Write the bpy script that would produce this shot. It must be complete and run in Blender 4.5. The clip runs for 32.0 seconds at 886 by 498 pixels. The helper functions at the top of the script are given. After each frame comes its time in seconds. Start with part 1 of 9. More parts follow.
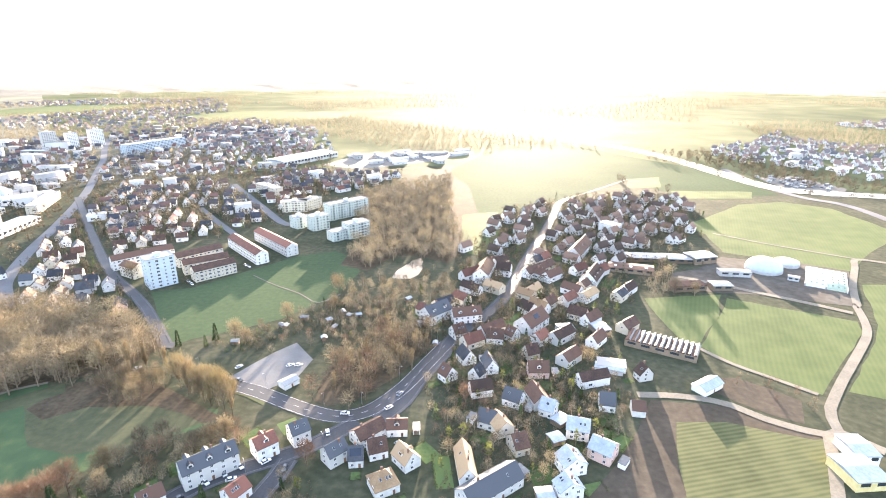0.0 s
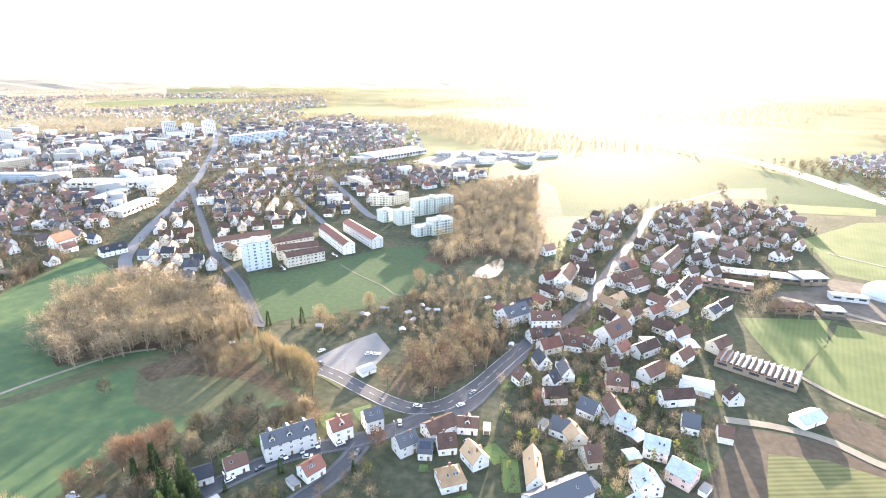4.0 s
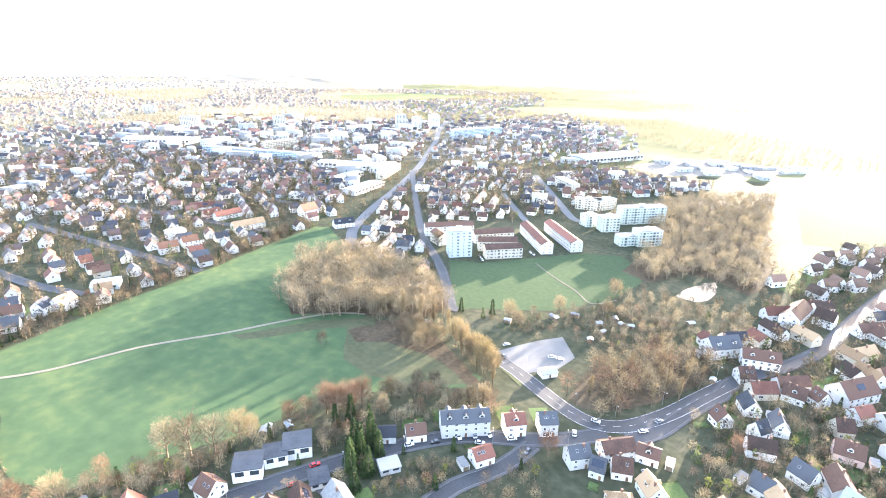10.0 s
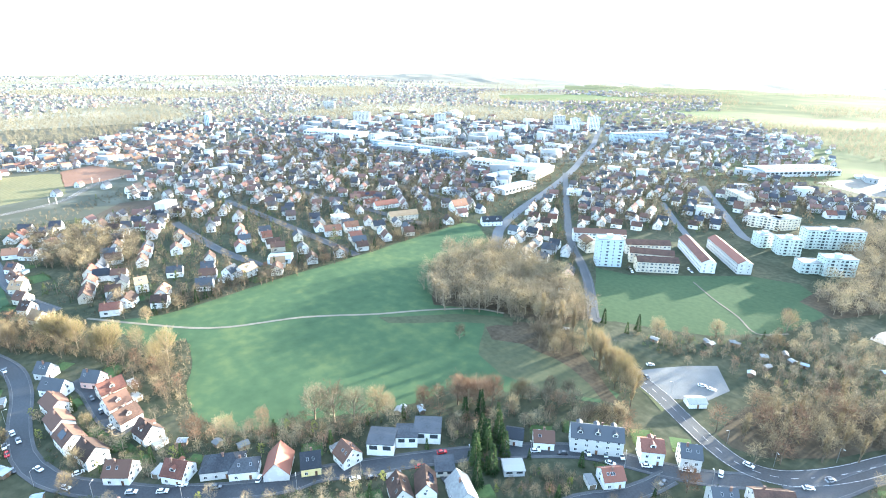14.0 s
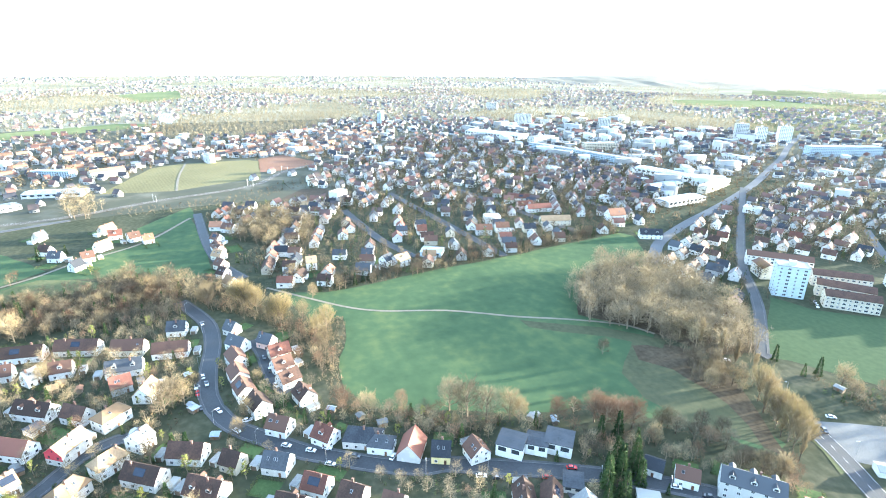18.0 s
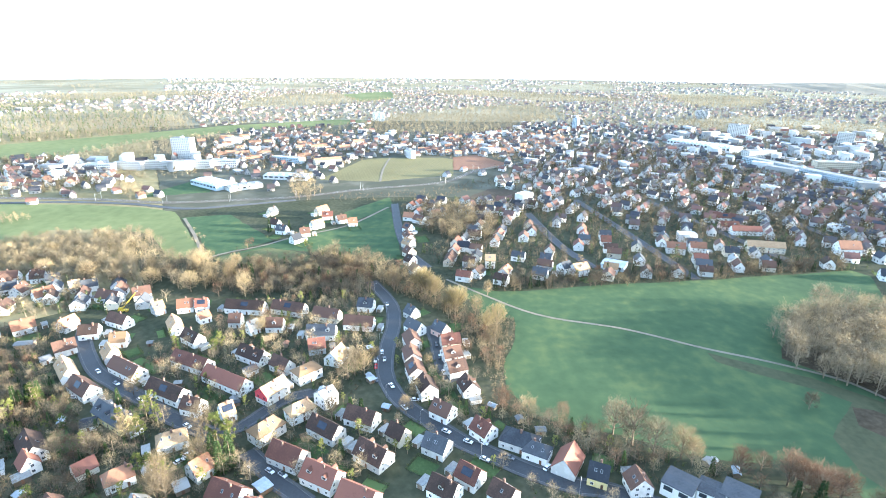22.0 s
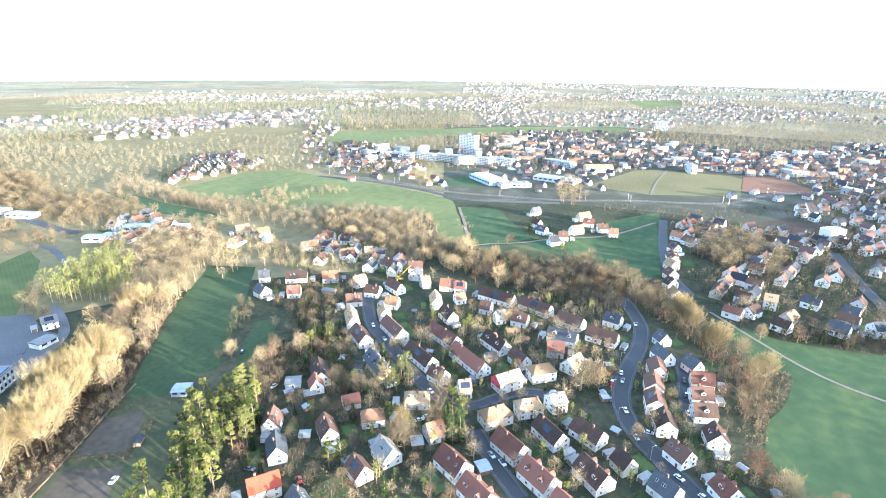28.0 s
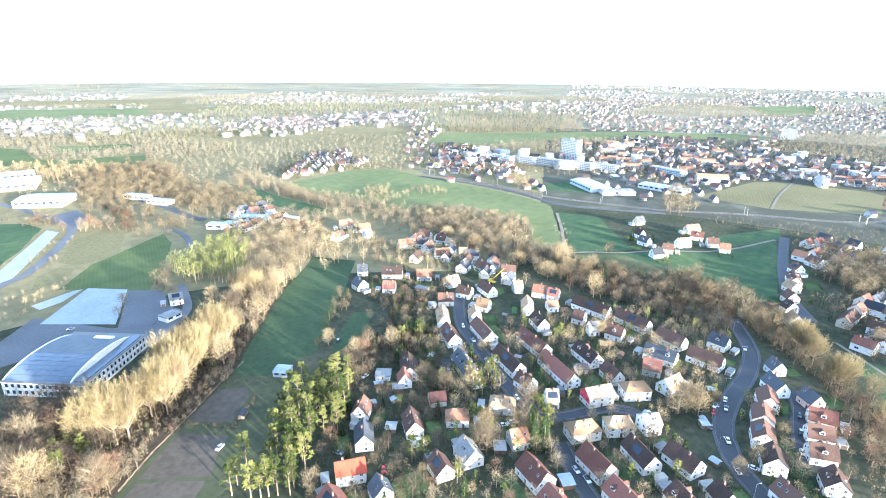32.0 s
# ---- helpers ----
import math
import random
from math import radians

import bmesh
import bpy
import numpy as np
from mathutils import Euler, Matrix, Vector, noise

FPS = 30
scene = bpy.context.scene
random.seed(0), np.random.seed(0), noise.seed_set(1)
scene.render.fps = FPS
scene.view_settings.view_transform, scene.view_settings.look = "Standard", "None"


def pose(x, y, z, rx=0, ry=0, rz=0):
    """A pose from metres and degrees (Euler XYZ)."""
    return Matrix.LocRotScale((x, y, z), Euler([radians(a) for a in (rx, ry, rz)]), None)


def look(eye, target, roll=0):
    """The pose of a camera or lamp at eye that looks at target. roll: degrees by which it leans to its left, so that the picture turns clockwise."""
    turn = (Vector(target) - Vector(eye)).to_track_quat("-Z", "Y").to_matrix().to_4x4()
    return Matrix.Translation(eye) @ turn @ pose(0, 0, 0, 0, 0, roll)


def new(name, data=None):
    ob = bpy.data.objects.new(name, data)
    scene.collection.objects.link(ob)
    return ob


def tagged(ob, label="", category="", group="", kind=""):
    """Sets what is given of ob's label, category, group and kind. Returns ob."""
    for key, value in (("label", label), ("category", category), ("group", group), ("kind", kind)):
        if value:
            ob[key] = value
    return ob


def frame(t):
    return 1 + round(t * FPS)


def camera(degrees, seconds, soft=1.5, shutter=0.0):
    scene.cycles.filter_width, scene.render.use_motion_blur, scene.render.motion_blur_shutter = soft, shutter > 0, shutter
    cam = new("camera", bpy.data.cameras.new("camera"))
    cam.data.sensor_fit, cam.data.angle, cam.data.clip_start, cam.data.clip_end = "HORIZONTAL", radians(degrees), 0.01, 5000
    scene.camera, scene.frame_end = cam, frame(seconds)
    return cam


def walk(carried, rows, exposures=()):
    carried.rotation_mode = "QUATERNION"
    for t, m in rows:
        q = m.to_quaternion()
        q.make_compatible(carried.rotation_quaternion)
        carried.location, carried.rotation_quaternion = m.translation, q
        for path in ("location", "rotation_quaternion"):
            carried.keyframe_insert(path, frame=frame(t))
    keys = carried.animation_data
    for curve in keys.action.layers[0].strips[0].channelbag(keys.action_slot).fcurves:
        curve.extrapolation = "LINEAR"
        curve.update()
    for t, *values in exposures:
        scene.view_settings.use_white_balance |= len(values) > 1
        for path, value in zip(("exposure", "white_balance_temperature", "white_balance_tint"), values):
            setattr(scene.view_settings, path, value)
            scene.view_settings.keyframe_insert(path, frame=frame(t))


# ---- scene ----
cam = camera(79.65, 32.0, soft=1.0)
walk(cam, [
    (0.0, pose(0, 0, 160, 70.75, -0.00, 0.00)),
    (0.5, pose(0, 0, 160, 70.82, -0.06, 0.96)),
    (1.0, pose(0, 0, 160, 70.84, -0.10, 2.07)),
    (1.5, pose(0, 0, 160, 70.81, -0.15, 3.18)),
    (2.0, pose(0, 0, 160, 70.80, -0.19, 4.36)),
    (2.5, pose(0, 0, 160, 70.76, -0.22, 5.49)),
    (3.0, pose(0, 0, 160, 70.71, -0.29, 6.73)),
    (3.5, pose(0, 0, 160, 70.67, -0.41, 7.97)),
    (5.5, pose(0, 0, 160, 70.48, -0.67, 14.47)),
    (6.0, pose(0, 0, 160, 70.43, -0.66, 15.63)),
    (6.5, pose(0, 0, 160, 70.42, -0.62, 16.55)),
    (7.0, pose(0, 0, 160, 70.41, -0.55, 17.60)),
    (7.5, pose(0, 0, 160, 70.43, -0.58, 18.61)),
    (8.0, pose(0, 0, 160, 70.43, -0.54, 19.84)),
    (8.5, pose(0, 0, 160, 70.41, -0.65, 21.88)),
    (9.0, pose(0, 0, 160, 70.39, -0.69, 24.76)),
    (9.5, pose(0, 0, 160, 70.34, -0.78, 28.15)),
    (10.0, pose(0, 0, 160, 70.32, -0.82, 31.95)),
    (10.5, pose(0, 0, 160, 70.31, -0.88, 34.99)),
    (11.0, pose(0, 0, 160, 70.32, -0.93, 37.54)),
    (11.5, pose(0, 0, 160, 70.35, -0.90, 39.63)),
    (12.0, pose(0, 0, 160, 70.33, -0.88, 41.71)),
    (12.5, pose(0, 0, 160, 70.30, -0.83, 43.39)),
    (13.0, pose(0, 0, 160, 70.25, -0.77, 45.20)),
    (13.5, pose(0, 0, 160, 70.18, -0.73, 46.75)),
    (14.0, pose(0, 0, 160, 70.13, -0.70, 48.40)),
    (14.5, pose(0, 0, 160, 70.07, -0.69, 50.03)),
    (16.5, pose(0, 0, 160, 70.03, -0.56, 57.18)),
    (17.0, pose(0, 0, 160, 70.09, -0.53, 59.40)),
    (17.5, pose(0, 0, 160, 70.14, -0.54, 62.11)),
    (18.0, pose(0, 0, 160, 70.17, -0.53, 65.23)),
    (18.5, pose(0, 0, 160, 70.19, -0.47, 68.35)),
    (19.0, pose(0, 0, 160, 70.19, -0.47, 72.03)),
    (19.5, pose(0, 0, 160, 70.17, -0.45, 75.30)),
    (20.0, pose(0, 0, 160, 70.17, -0.47, 77.99)),
    (20.5, pose(0, 0, 160, 70.20, -0.46, 79.92)),
    (21.0, pose(0, 0, 160, 70.26, -0.44, 81.82)),
    (21.5, pose(0, 0, 160, 70.32, -0.41, 83.56)),
    (22.0, pose(0, 0, 160, 70.36, -0.46, 85.52)),
    (22.5, pose(0, 0, 160, 70.42, -0.40, 87.27)),
    (23.0, pose(0, 0, 160, 70.45, -0.37, 89.16)),
    (23.5, pose(0, 0, 160, 70.46, -0.39, 91.16)),
    (24.0, pose(0, 0, 160, 70.48, -0.41, 93.67)),
    (24.5, pose(0, 0, 160, 70.46, -0.48, 96.60)),
    (25.0, pose(0, 0, 160, 70.49, -0.60, 100.01)),
    (25.5, pose(0, 0, 160, 70.53, -0.68, 102.75)),
    (27.5, pose(0, 0, 160, 70.65, -0.66, 112.02)),
    (28.0, pose(0, 0, 160, 70.63, -0.62, 114.22)),
    (28.5, pose(0, 0, 160, 70.69, -0.65, 115.89)),
    (29.0, pose(0, 0, 160, 70.68, -0.71, 117.44)),
    (29.5, pose(0, 0, 160, 70.68, -0.64, 118.76)),
    (30.0, pose(0, 0, 160, 70.68, -0.61, 120.12)),
    (30.5, pose(0, 0, 160, 70.71, -0.58, 121.28)),
    (31.0, pose(0, 0, 160, 70.75, -0.58, 122.52)),
    (31.5, pose(0, 0, 160, 70.77, -0.52, 123.74)),
    (32.0, pose(0, 0, 160, 70.81, -0.49, 124.91)),
], exposures=[(0, 3.28, 6400, 21), (6, 3.58, 6400, 21), (9, 3.78, 6300, 21), (10, 3.78, 6150, 19), (11, 3.40, 5900, 14), (13, 3.43, 5450, 6), (19, 3.33, 5450, 5), (25, 2.90, 5450, 10), (28, 2.98, 5380, 10), (32, 2.98, 5170, 10)])

# ---- daylight: a low winter sun over a hazy sky ----
SUN_AZIMUTH, SUN_HEIGHT = radians(8), radians(7.2)
world = bpy.data.worlds.new("sky")
scene.world = world
world.use_nodes = True
sky = world.node_tree.nodes.new("ShaderNodeTexSky")
sky.sky_type, sky.sun_disc = "NISHITA", False
sky.sun_elevation, sky.sun_rotation = SUN_HEIGHT, SUN_AZIMUTH
sky.air_density, sky.dust_density, sky.ozone_density = 1.0, 3.0, 1.0
tree_ = world.node_tree
back = tree_.nodes["Background"]
coord, split, join = tree_.nodes.new("ShaderNodeTexCoord"), tree_.nodes.new("ShaderNodeSeparateXYZ"), tree_.nodes.new("ShaderNodeCombineXYZ")
level = tree_.nodes.new("ShaderNodeMath")          # the sky's lowest band goes on below the horizon
level.operation = "MAXIMUM"
level.inputs[1].default_value = 0.05
tree_.links.new(coord.outputs["Generated"], split.inputs[0])
tree_.links.new(split.outputs["X"], join.inputs["X"])
tree_.links.new(split.outputs["Y"], join.inputs["Y"])
tree_.links.new(split.outputs["Z"], level.inputs[0])
tree_.links.new(level.outputs[0], join.inputs["Z"])
tree_.links.new(join.outputs[0], sky.inputs["Vector"])
scaled = tree_.nodes.new("ShaderNodeMix")          # the clear sky seen through an even veil of high cloud
scaled.data_type, scaled.blend_type = "RGBA", "ADD"
scaled.inputs["Factor"].default_value = 1.0
tree_.links.new(sky.outputs["Color"], scaled.inputs["A"])
scaled.inputs["B"].default_value = (2.2, 2.8, 3.5, 1.0)
tree_.links.new(scaled.outputs["Result"], back.inputs["Color"])
back.inputs["Strength"].default_value = 0.07
sun = bpy.data.lights.new("sun", "SUN")
sun.energy, sun.angle, sun.color = 5.0, radians(0.6), (1.0, 0.85, 0.62)
way = Vector((math.sin(SUN_AZIMUTH) * math.cos(SUN_HEIGHT), math.cos(SUN_AZIMUTH) * math.cos(SUN_HEIGHT), math.sin(SUN_HEIGHT)))
new("sun", sun).matrix_basis = look(way * 900, (0, 0, 0))


# ---- materials ----
def rgb(c):
    return (c[0], c[1], c[2], 1.0)


def surface(name, dark, light, scale=1.0, rough=0.9, coarse=0.02, bump=0.0, metal=0.0, streak=None, spread="", third=None, coat=0.0, spec=0.3, thin=0.0, vary=0.6):
    """A procedural surface: fine grain, coarse stains, and a spread of tone per object or per piece."""
    m = bpy.data.materials.new(name)
    m.use_nodes = True
    nt = m.node_tree
    n, link = nt.nodes, nt.links.new
    bsdf = n["Principled BSDF"]
    tc = n.new("ShaderNodeTexCoord")
    fine = n.new("ShaderNodeTexNoise")
    fine.inputs["Scale"].default_value, fine.inputs["Detail"].default_value = scale, 6
    big = n.new("ShaderNodeTexNoise")
    big.inputs["Scale"].default_value, big.inputs["Detail"].default_value = coarse, 4
    link(tc.outputs["Object"], fine.inputs["Vector"])
    link(tc.outputs["Object"], big.inputs["Vector"])
    ramp = n.new("ShaderNodeValToRGB")
    ramp.color_ramp.elements[0].position, ramp.color_ramp.elements[0].color = 0.32, rgb(dark)
    ramp.color_ramp.elements[1].position, ramp.color_ramp.elements[1].color = 0.7, rgb(light)
    mix = n.new("ShaderNodeMath")
    mix.operation = "MULTIPLY_ADD"
    mix.inputs[1].default_value = 0.5
    half = n.new("ShaderNodeMath")
    half.operation = "MULTIPLY"
    half.inputs[1].default_value = 0.5
    link(big.outputs["Fac"], half.inputs[0])
    link(fine.outputs["Fac"], mix.inputs[0])
    link(half.outputs[0], mix.inputs[2])
    value = mix.outputs[0]
    if streak:
        wave = n.new("ShaderNodeTexWave")
        wave.inputs["Scale"].default_value, wave.inputs["Distortion"].default_value, wave.inputs["Detail"].default_value = streak[0], 0.5, 2
        turn = n.new("ShaderNodeMapping")
        turn.inputs["Rotation"].default_value = (0, 0, radians(streak[1]))
        link(tc.outputs["Object"], turn.inputs["Vector"])
        link(turn.outputs[0], wave.inputs["Vector"])
        add = n.new("ShaderNodeMath")
        add.operation = "MULTIPLY_ADD"
        add.inputs[1].default_value = streak[2]
        link(wave.outputs["Fac"], add.inputs[0])
        link(value, add.inputs[2])
        value = add.outputs[0]
    if spread:
        rnd = n.new("ShaderNodeObjectInfo" if spread == "object" else "ShaderNodeNewGeometry")
        add = n.new("ShaderNodeMath")
        add.operation = "MULTIPLY_ADD"
        add.inputs[1].default_value = vary
        shift = n.new("ShaderNodeMath")
        shift.operation = "SUBTRACT"
        shift.inputs[1].default_value = vary / 2
        link(rnd.outputs["Random" if spread == "object" else "Random Per Island"], add.inputs[0])
        link(value, add.inputs[2])
        link(add.outputs[0], shift.inputs[0])
        value = shift.outputs[0]
    if third:
        mid = ramp.color_ramp.elements.new(0.5)
        mid.color = rgb(third)
    link(value, ramp.inputs["Fac"])
    link(ramp.outputs["Color"], bsdf.inputs["Base Color"])
    bsdf.inputs["Roughness"].default_value, bsdf.inputs["Metallic"].default_value = rough, metal
    bsdf.inputs["Specular IOR Level"].default_value = spec
    bsdf.inputs["Coat Weight"].default_value = coat
    if bump:
        b = n.new("ShaderNodeBump")
        b.inputs["Strength"].default_value, b.inputs["Distance"].default_value = 0.6, bump
        link(fine.outputs["Fac"], b.inputs["Height"])
        link(b.outputs[0], bsdf.inputs["Normal"])
    if thin:      # light passes through thin twigs and needles
        through_ = n.new("ShaderNodeBsdfTranslucent")
        both = n.new("ShaderNodeMixShader")
        both.inputs["Fac"].default_value = thin
        link(ramp.outputs["Color"], through_.inputs["Color"])
        link(bsdf.outputs[0], both.inputs[1])
        link(through_.outputs[0], both.inputs[2])
        link(both.outputs[0], n["Material Output"].inputs["Surface"])
    return m


GARDEN = surface("garden_ground", (0.028, 0.034, 0.022), (0.09, 0.082, 0.055), 0.25, coarse=0.03, bump=0.1, third=(0.05, 0.054, 0.034), spec=0.03)
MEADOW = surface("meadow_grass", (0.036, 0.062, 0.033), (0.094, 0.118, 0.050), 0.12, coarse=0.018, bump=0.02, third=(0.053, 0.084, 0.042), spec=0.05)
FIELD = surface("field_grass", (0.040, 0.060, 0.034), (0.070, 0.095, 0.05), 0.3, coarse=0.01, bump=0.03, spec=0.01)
# greens for fields in the sun, with its light mixed into the colour
FIELD_SUN = surface("sunlit_crop_grass", (0.062, 0.082, 0.033), (0.110, 0.127, 0.056), 0.06, coarse=0.012, bump=0.03, third=(0.084, 0.105, 0.044), streak=(0.11, 25, 0.07), spec=0.04)
FIELD_SUN_PALE = surface("sunlit_pale_crop", (0.085, 0.105, 0.045), (0.155, 0.168, 0.075), 0.08, coarse=0.008, bump=0.05, spec=0.08)
FIELD_DRY = surface("dry_grass", (0.10, 0.09, 0.046), (0.175, 0.155, 0.08), 0.3, coarse=0.01, bump=0.1, streak=(0.08, 80, 0.06), spec=0.08)
SOIL = surface("bare_soil", (0.050, 0.040, 0.030), (0.095, 0.078, 0.060), 0.3, coarse=0.03, bump=0.08, third=(0.070, 0.057, 0.043), spec=0.04)
DRILLED = surface("drilled_crop", (0.050, 0.055, 0.027), (0.105, 0.108, 0.052), 0.1, coarse=0.02, bump=0.05, third=(0.074, 0.080, 0.038), streak=(0.13, 78, 0.22), spec=0.04)
PADDOCK = surface("trodden_paddock", (0.060, 0.050, 0.040), (0.112, 0.095, 0.076), 0.3, coarse=0.03, bump=0.05, third=(0.084, 0.071, 0.057), spec=0.03)
SOIL_RED = surface("red_soil", (0.13, 0.07, 0.045), (0.22, 0.13, 0.09), 0.4, coarse=0.02, bump=0.2, spec=0.08)
GRASSY = surface("rough_grass", (0.05, 0.07, 0.028), (0.12, 0.115, 0.06), 0.5, coarse=0.05, bump=0.3, spec=0.08)
ROUGH_BROWN = surface("rough_meadow_edge", (0.044, 0.052, 0.029), (0.085, 0.085, 0.048), 0.3, coarse=0.04, bump=0.08, spec=0.08)
LITTER = surface("leaf_litter", (0.040, 0.033, 0.023), (0.092, 0.073, 0.05), 0.4, coarse=0.05, bump=0.06, spec=0.03)
PALE_GRASS = surface("pale_winter_grass", (0.128, 0.11, 0.06), (0.235, 0.20, 0.112), 0.1, coarse=0.01, bump=0.03, third=(0.172, 0.148, 0.082), spec=0.03)
PALE = surface("pale_paving", (0.20, 0.225, 0.25), (0.29, 0.32, 0.35), 0.4, rough=0.7, coarse=0.05)
PALE2 = surface("yard_concrete", (0.10, 0.092, 0.08), (0.20, 0.185, 0.16), 0.2, coarse=0.03)
YARD_MUD = surface("muddy_yard", (0.060, 0.052, 0.043), (0.125, 0.112, 0.095), 0.2, coarse=0.04, bump=0.03, third=(0.088, 0.078, 0.065), spec=0.05)
ASPHALT = surface("asphalt", (0.030, 0.032, 0.036), (0.056, 0.059, 0.066), 1.2, rough=0.6, coarse=0.06, bump=0.02, spec=0.22)
ASPHALT_PALE = surface("worn_asphalt", (0.085, 0.087, 0.094), (0.135, 0.137, 0.146), 0.8, rough=0.85, coarse=0.04, spec=0.15)
GRAVEL = surface("gravel", (0.105, 0.105, 0.105), (0.18, 0.178, 0.175), 2.0, coarse=0.08, bump=0.05, spec=0.05)
PATH = surface("pale_track", (0.13, 0.115, 0.092), (0.22, 0.195, 0.155), 1.0, coarse=0.08, bump=0.05, spec=0.08)
BALLAST = surface("ballast", (0.085, 0.075, 0.062), (0.16, 0.142, 0.118), 2.0, coarse=0.05, bump=0.1, spec=0.08)
WATER = surface("water", (0.02, 0.03, 0.03), (0.03, 0.045, 0.045), 0.3, rough=0.06, coarse=0.02, bump=0.02)
KERB = surface("kerb_stone", (0.11, 0.11, 0.11), (0.17, 0.17, 0.17), 3.0, spec=0.15)
PAVING = surface("pavement_slabs", (0.055, 0.056, 0.06), (0.10, 0.10, 0.102), 1.5, coarse=0.1, spec=0.15)
MARKING = surface("road_paint", (0.42, 0.42, 0.42), (0.6, 0.6, 0.6), 4.0)

WALL = surface("white_render", (0.52, 0.51, 0.48), (0.78, 0.77, 0.74), 0.7, coarse=0.25, spread="object")
WALL_CREAM = surface("cream_render", (0.48, 0.43, 0.34), (0.66, 0.61, 0.50), 0.7, coarse=0.25, spread="object")
WALL_PINK = surface("pink_render", (0.62, 0.42, 0.36), (0.74, 0.54, 0.46), 0.7, coarse=0.25)
WALL_RED = surface("red_cladding", (0.42, 0.05, 0.07), (0.55, 0.08, 0.10), 0.7, coarse=0.25)
WALL_YELLOW = surface("yellow_render", (0.65, 0.52, 0.22), (0.78, 0.66, 0.35), 0.7, coarse=0.25)
WALL_MINT = surface("pale_green_render", (0.38, 0.43, 0.39), (0.52, 0.57, 0.52), 0.7, coarse=0.25)
WALL_GREY = surface("grey_render", (0.32, 0.33, 0.34), (0.5, 0.5, 0.5), 0.7, coarse=0.25)
WALL_BLUE = surface("pale_blue_render", (0.42, 0.49, 0.54), (0.54, 0.61, 0.66), 0.7, coarse=0.2)
ROOF = {
    "b": surface("brown_tiles", (0.042, 0.029, 0.024), (0.11, 0.064, 0.048), 1.5, coarse=0.2, streak=(1.2, 0, 0.12), spread="object", rough=0.65, spec=0.12),
    "r": surface("red_brown_tiles", (0.095, 0.045, 0.034), (0.19, 0.085, 0.062), 1.5, coarse=0.2, streak=(1.2, 0, 0.12), spread="object", rough=0.65, spec=0.12),
    "o": surface("orange_tiles", (0.17, 0.085, 0.055), (0.30, 0.155, 0.095), 1.5, coarse=0.2, streak=(1.2, 0, 0.12), spread="object", rough=0.65, spec=0.12),
    "x": surface("bright_red_tiles", (0.26, 0.055, 0.03), (0.42, 0.10, 0.05), 1.5, coarse=0.2, streak=(1.2, 0, 0.12), spread="object", rough=0.6, spec=0.15),
    "s": surface("slate", (0.03, 0.033, 0.04), (0.075, 0.08, 0.09), 1.5, coarse=0.2, streak=(1.2, 0, 0.1), spread="object", rough=0.65, spec=0.12),
    "t": surface("tan_tiles", (0.20, 0.13, 0.075), (0.36, 0.25, 0.15), 1.5, coarse=0.2, streak=(1.2, 0, 0.12), spread="object", rough=0.65, spec=0.12),
    "g": surface("grey_sheet", (0.14, 0.14, 0.14), (0.28, 0.28, 0.27), 1.0, coarse=0.2, streak=(1.5, 0, 0.1), spread="object", rough=0.6),
    "m": surface("pale_metal_roof", (0.20, 0.235, 0.27), (0.33, 0.37, 0.41), 0.8, coarse=0.2, streak=(1.0, 0, 0.1), rough=0.35),
}
BRICK = surface("chimney_brick", (0.13, 0.08, 0.062), (0.23, 0.145, 0.115), 4.0)
GLASS = surface("window_glass", (0.03, 0.035, 0.04), (0.06, 0.07, 0.08), 0.5, rough=0.08)
FRAME = surface("white_frame", (0.7, 0.7, 0.7), (0.82, 0.82, 0.8), 3.0, rough=0.5)
DOOR = surface("door_wood", (0.10, 0.05, 0.03), (0.2, 0.11, 0.06), 2.0, rough=0.6, spread="object")
SOLAR = surface("solar_panel", (0.012, 0.015, 0.026), (0.024, 0.032, 0.052), 0.6, rough=0.2, streak=(1.0, 0, 0.2))
BARK = surface("bark", (0.11, 0.085, 0.06), (0.24, 0.19, 0.13), 2.0, coarse=0.3, spread="object")
TWIG = surface("bare_twigs", (0.082, 0.065, 0.045), (0.215, 0.172, 0.11), 0.4, coarse=0.08, spread="object", third=(0.138, 0.11, 0.072), spec=0.1, thin=0.06)
TWIG_RED = surface("reddish_twigs", (0.11, 0.066, 0.042), (0.22, 0.14, 0.09), 0.4, coarse=0.1, spread="object", spec=0.1, thin=0.12)
TWIG_GOLD = surface("golden_twigs", (0.155, 0.12, 0.070), (0.31, 0.242, 0.14), 0.4, coarse=0.1, spread="object", spec=0.1, thin=0.14)
TWIG_PALE = surface("pale_golden_twigs", (0.165, 0.132, 0.066), (0.30, 0.24, 0.122), 0.4, coarse=0.1, spread="object", spec=0.1, thin=0.16)
NEEDLE = surface("needles", (0.022, 0.040, 0.016), (0.065, 0.095, 0.035), 0.6, coarse=0.15, spread="object", spec=0.1, thin=0.2)
PINE = surface("pine_needles", (0.068, 0.088, 0.026), (0.22, 0.225, 0.068), 0.5, coarse=0.2, spread="object", spec=0.1, thin=0.34)
FAR_WALL = surface("distant_render", (0.30, 0.30, 0.295), (0.60, 0.59, 0.57), 0.05, coarse=0.01, spread="island")
FAR_ROOF = surface("distant_tiles", (0.03, 0.03, 0.034), (0.17, 0.085, 0.065), 0.05, coarse=0.008, spread="island", rough=0.55, third=(0.05, 0.045, 0.046), spec=0.1)
QUARTER_WALL = surface("quarter_render", (0.50, 0.49, 0.47), (0.78, 0.77, 0.74), 0.05, coarse=0.01, spread="island")
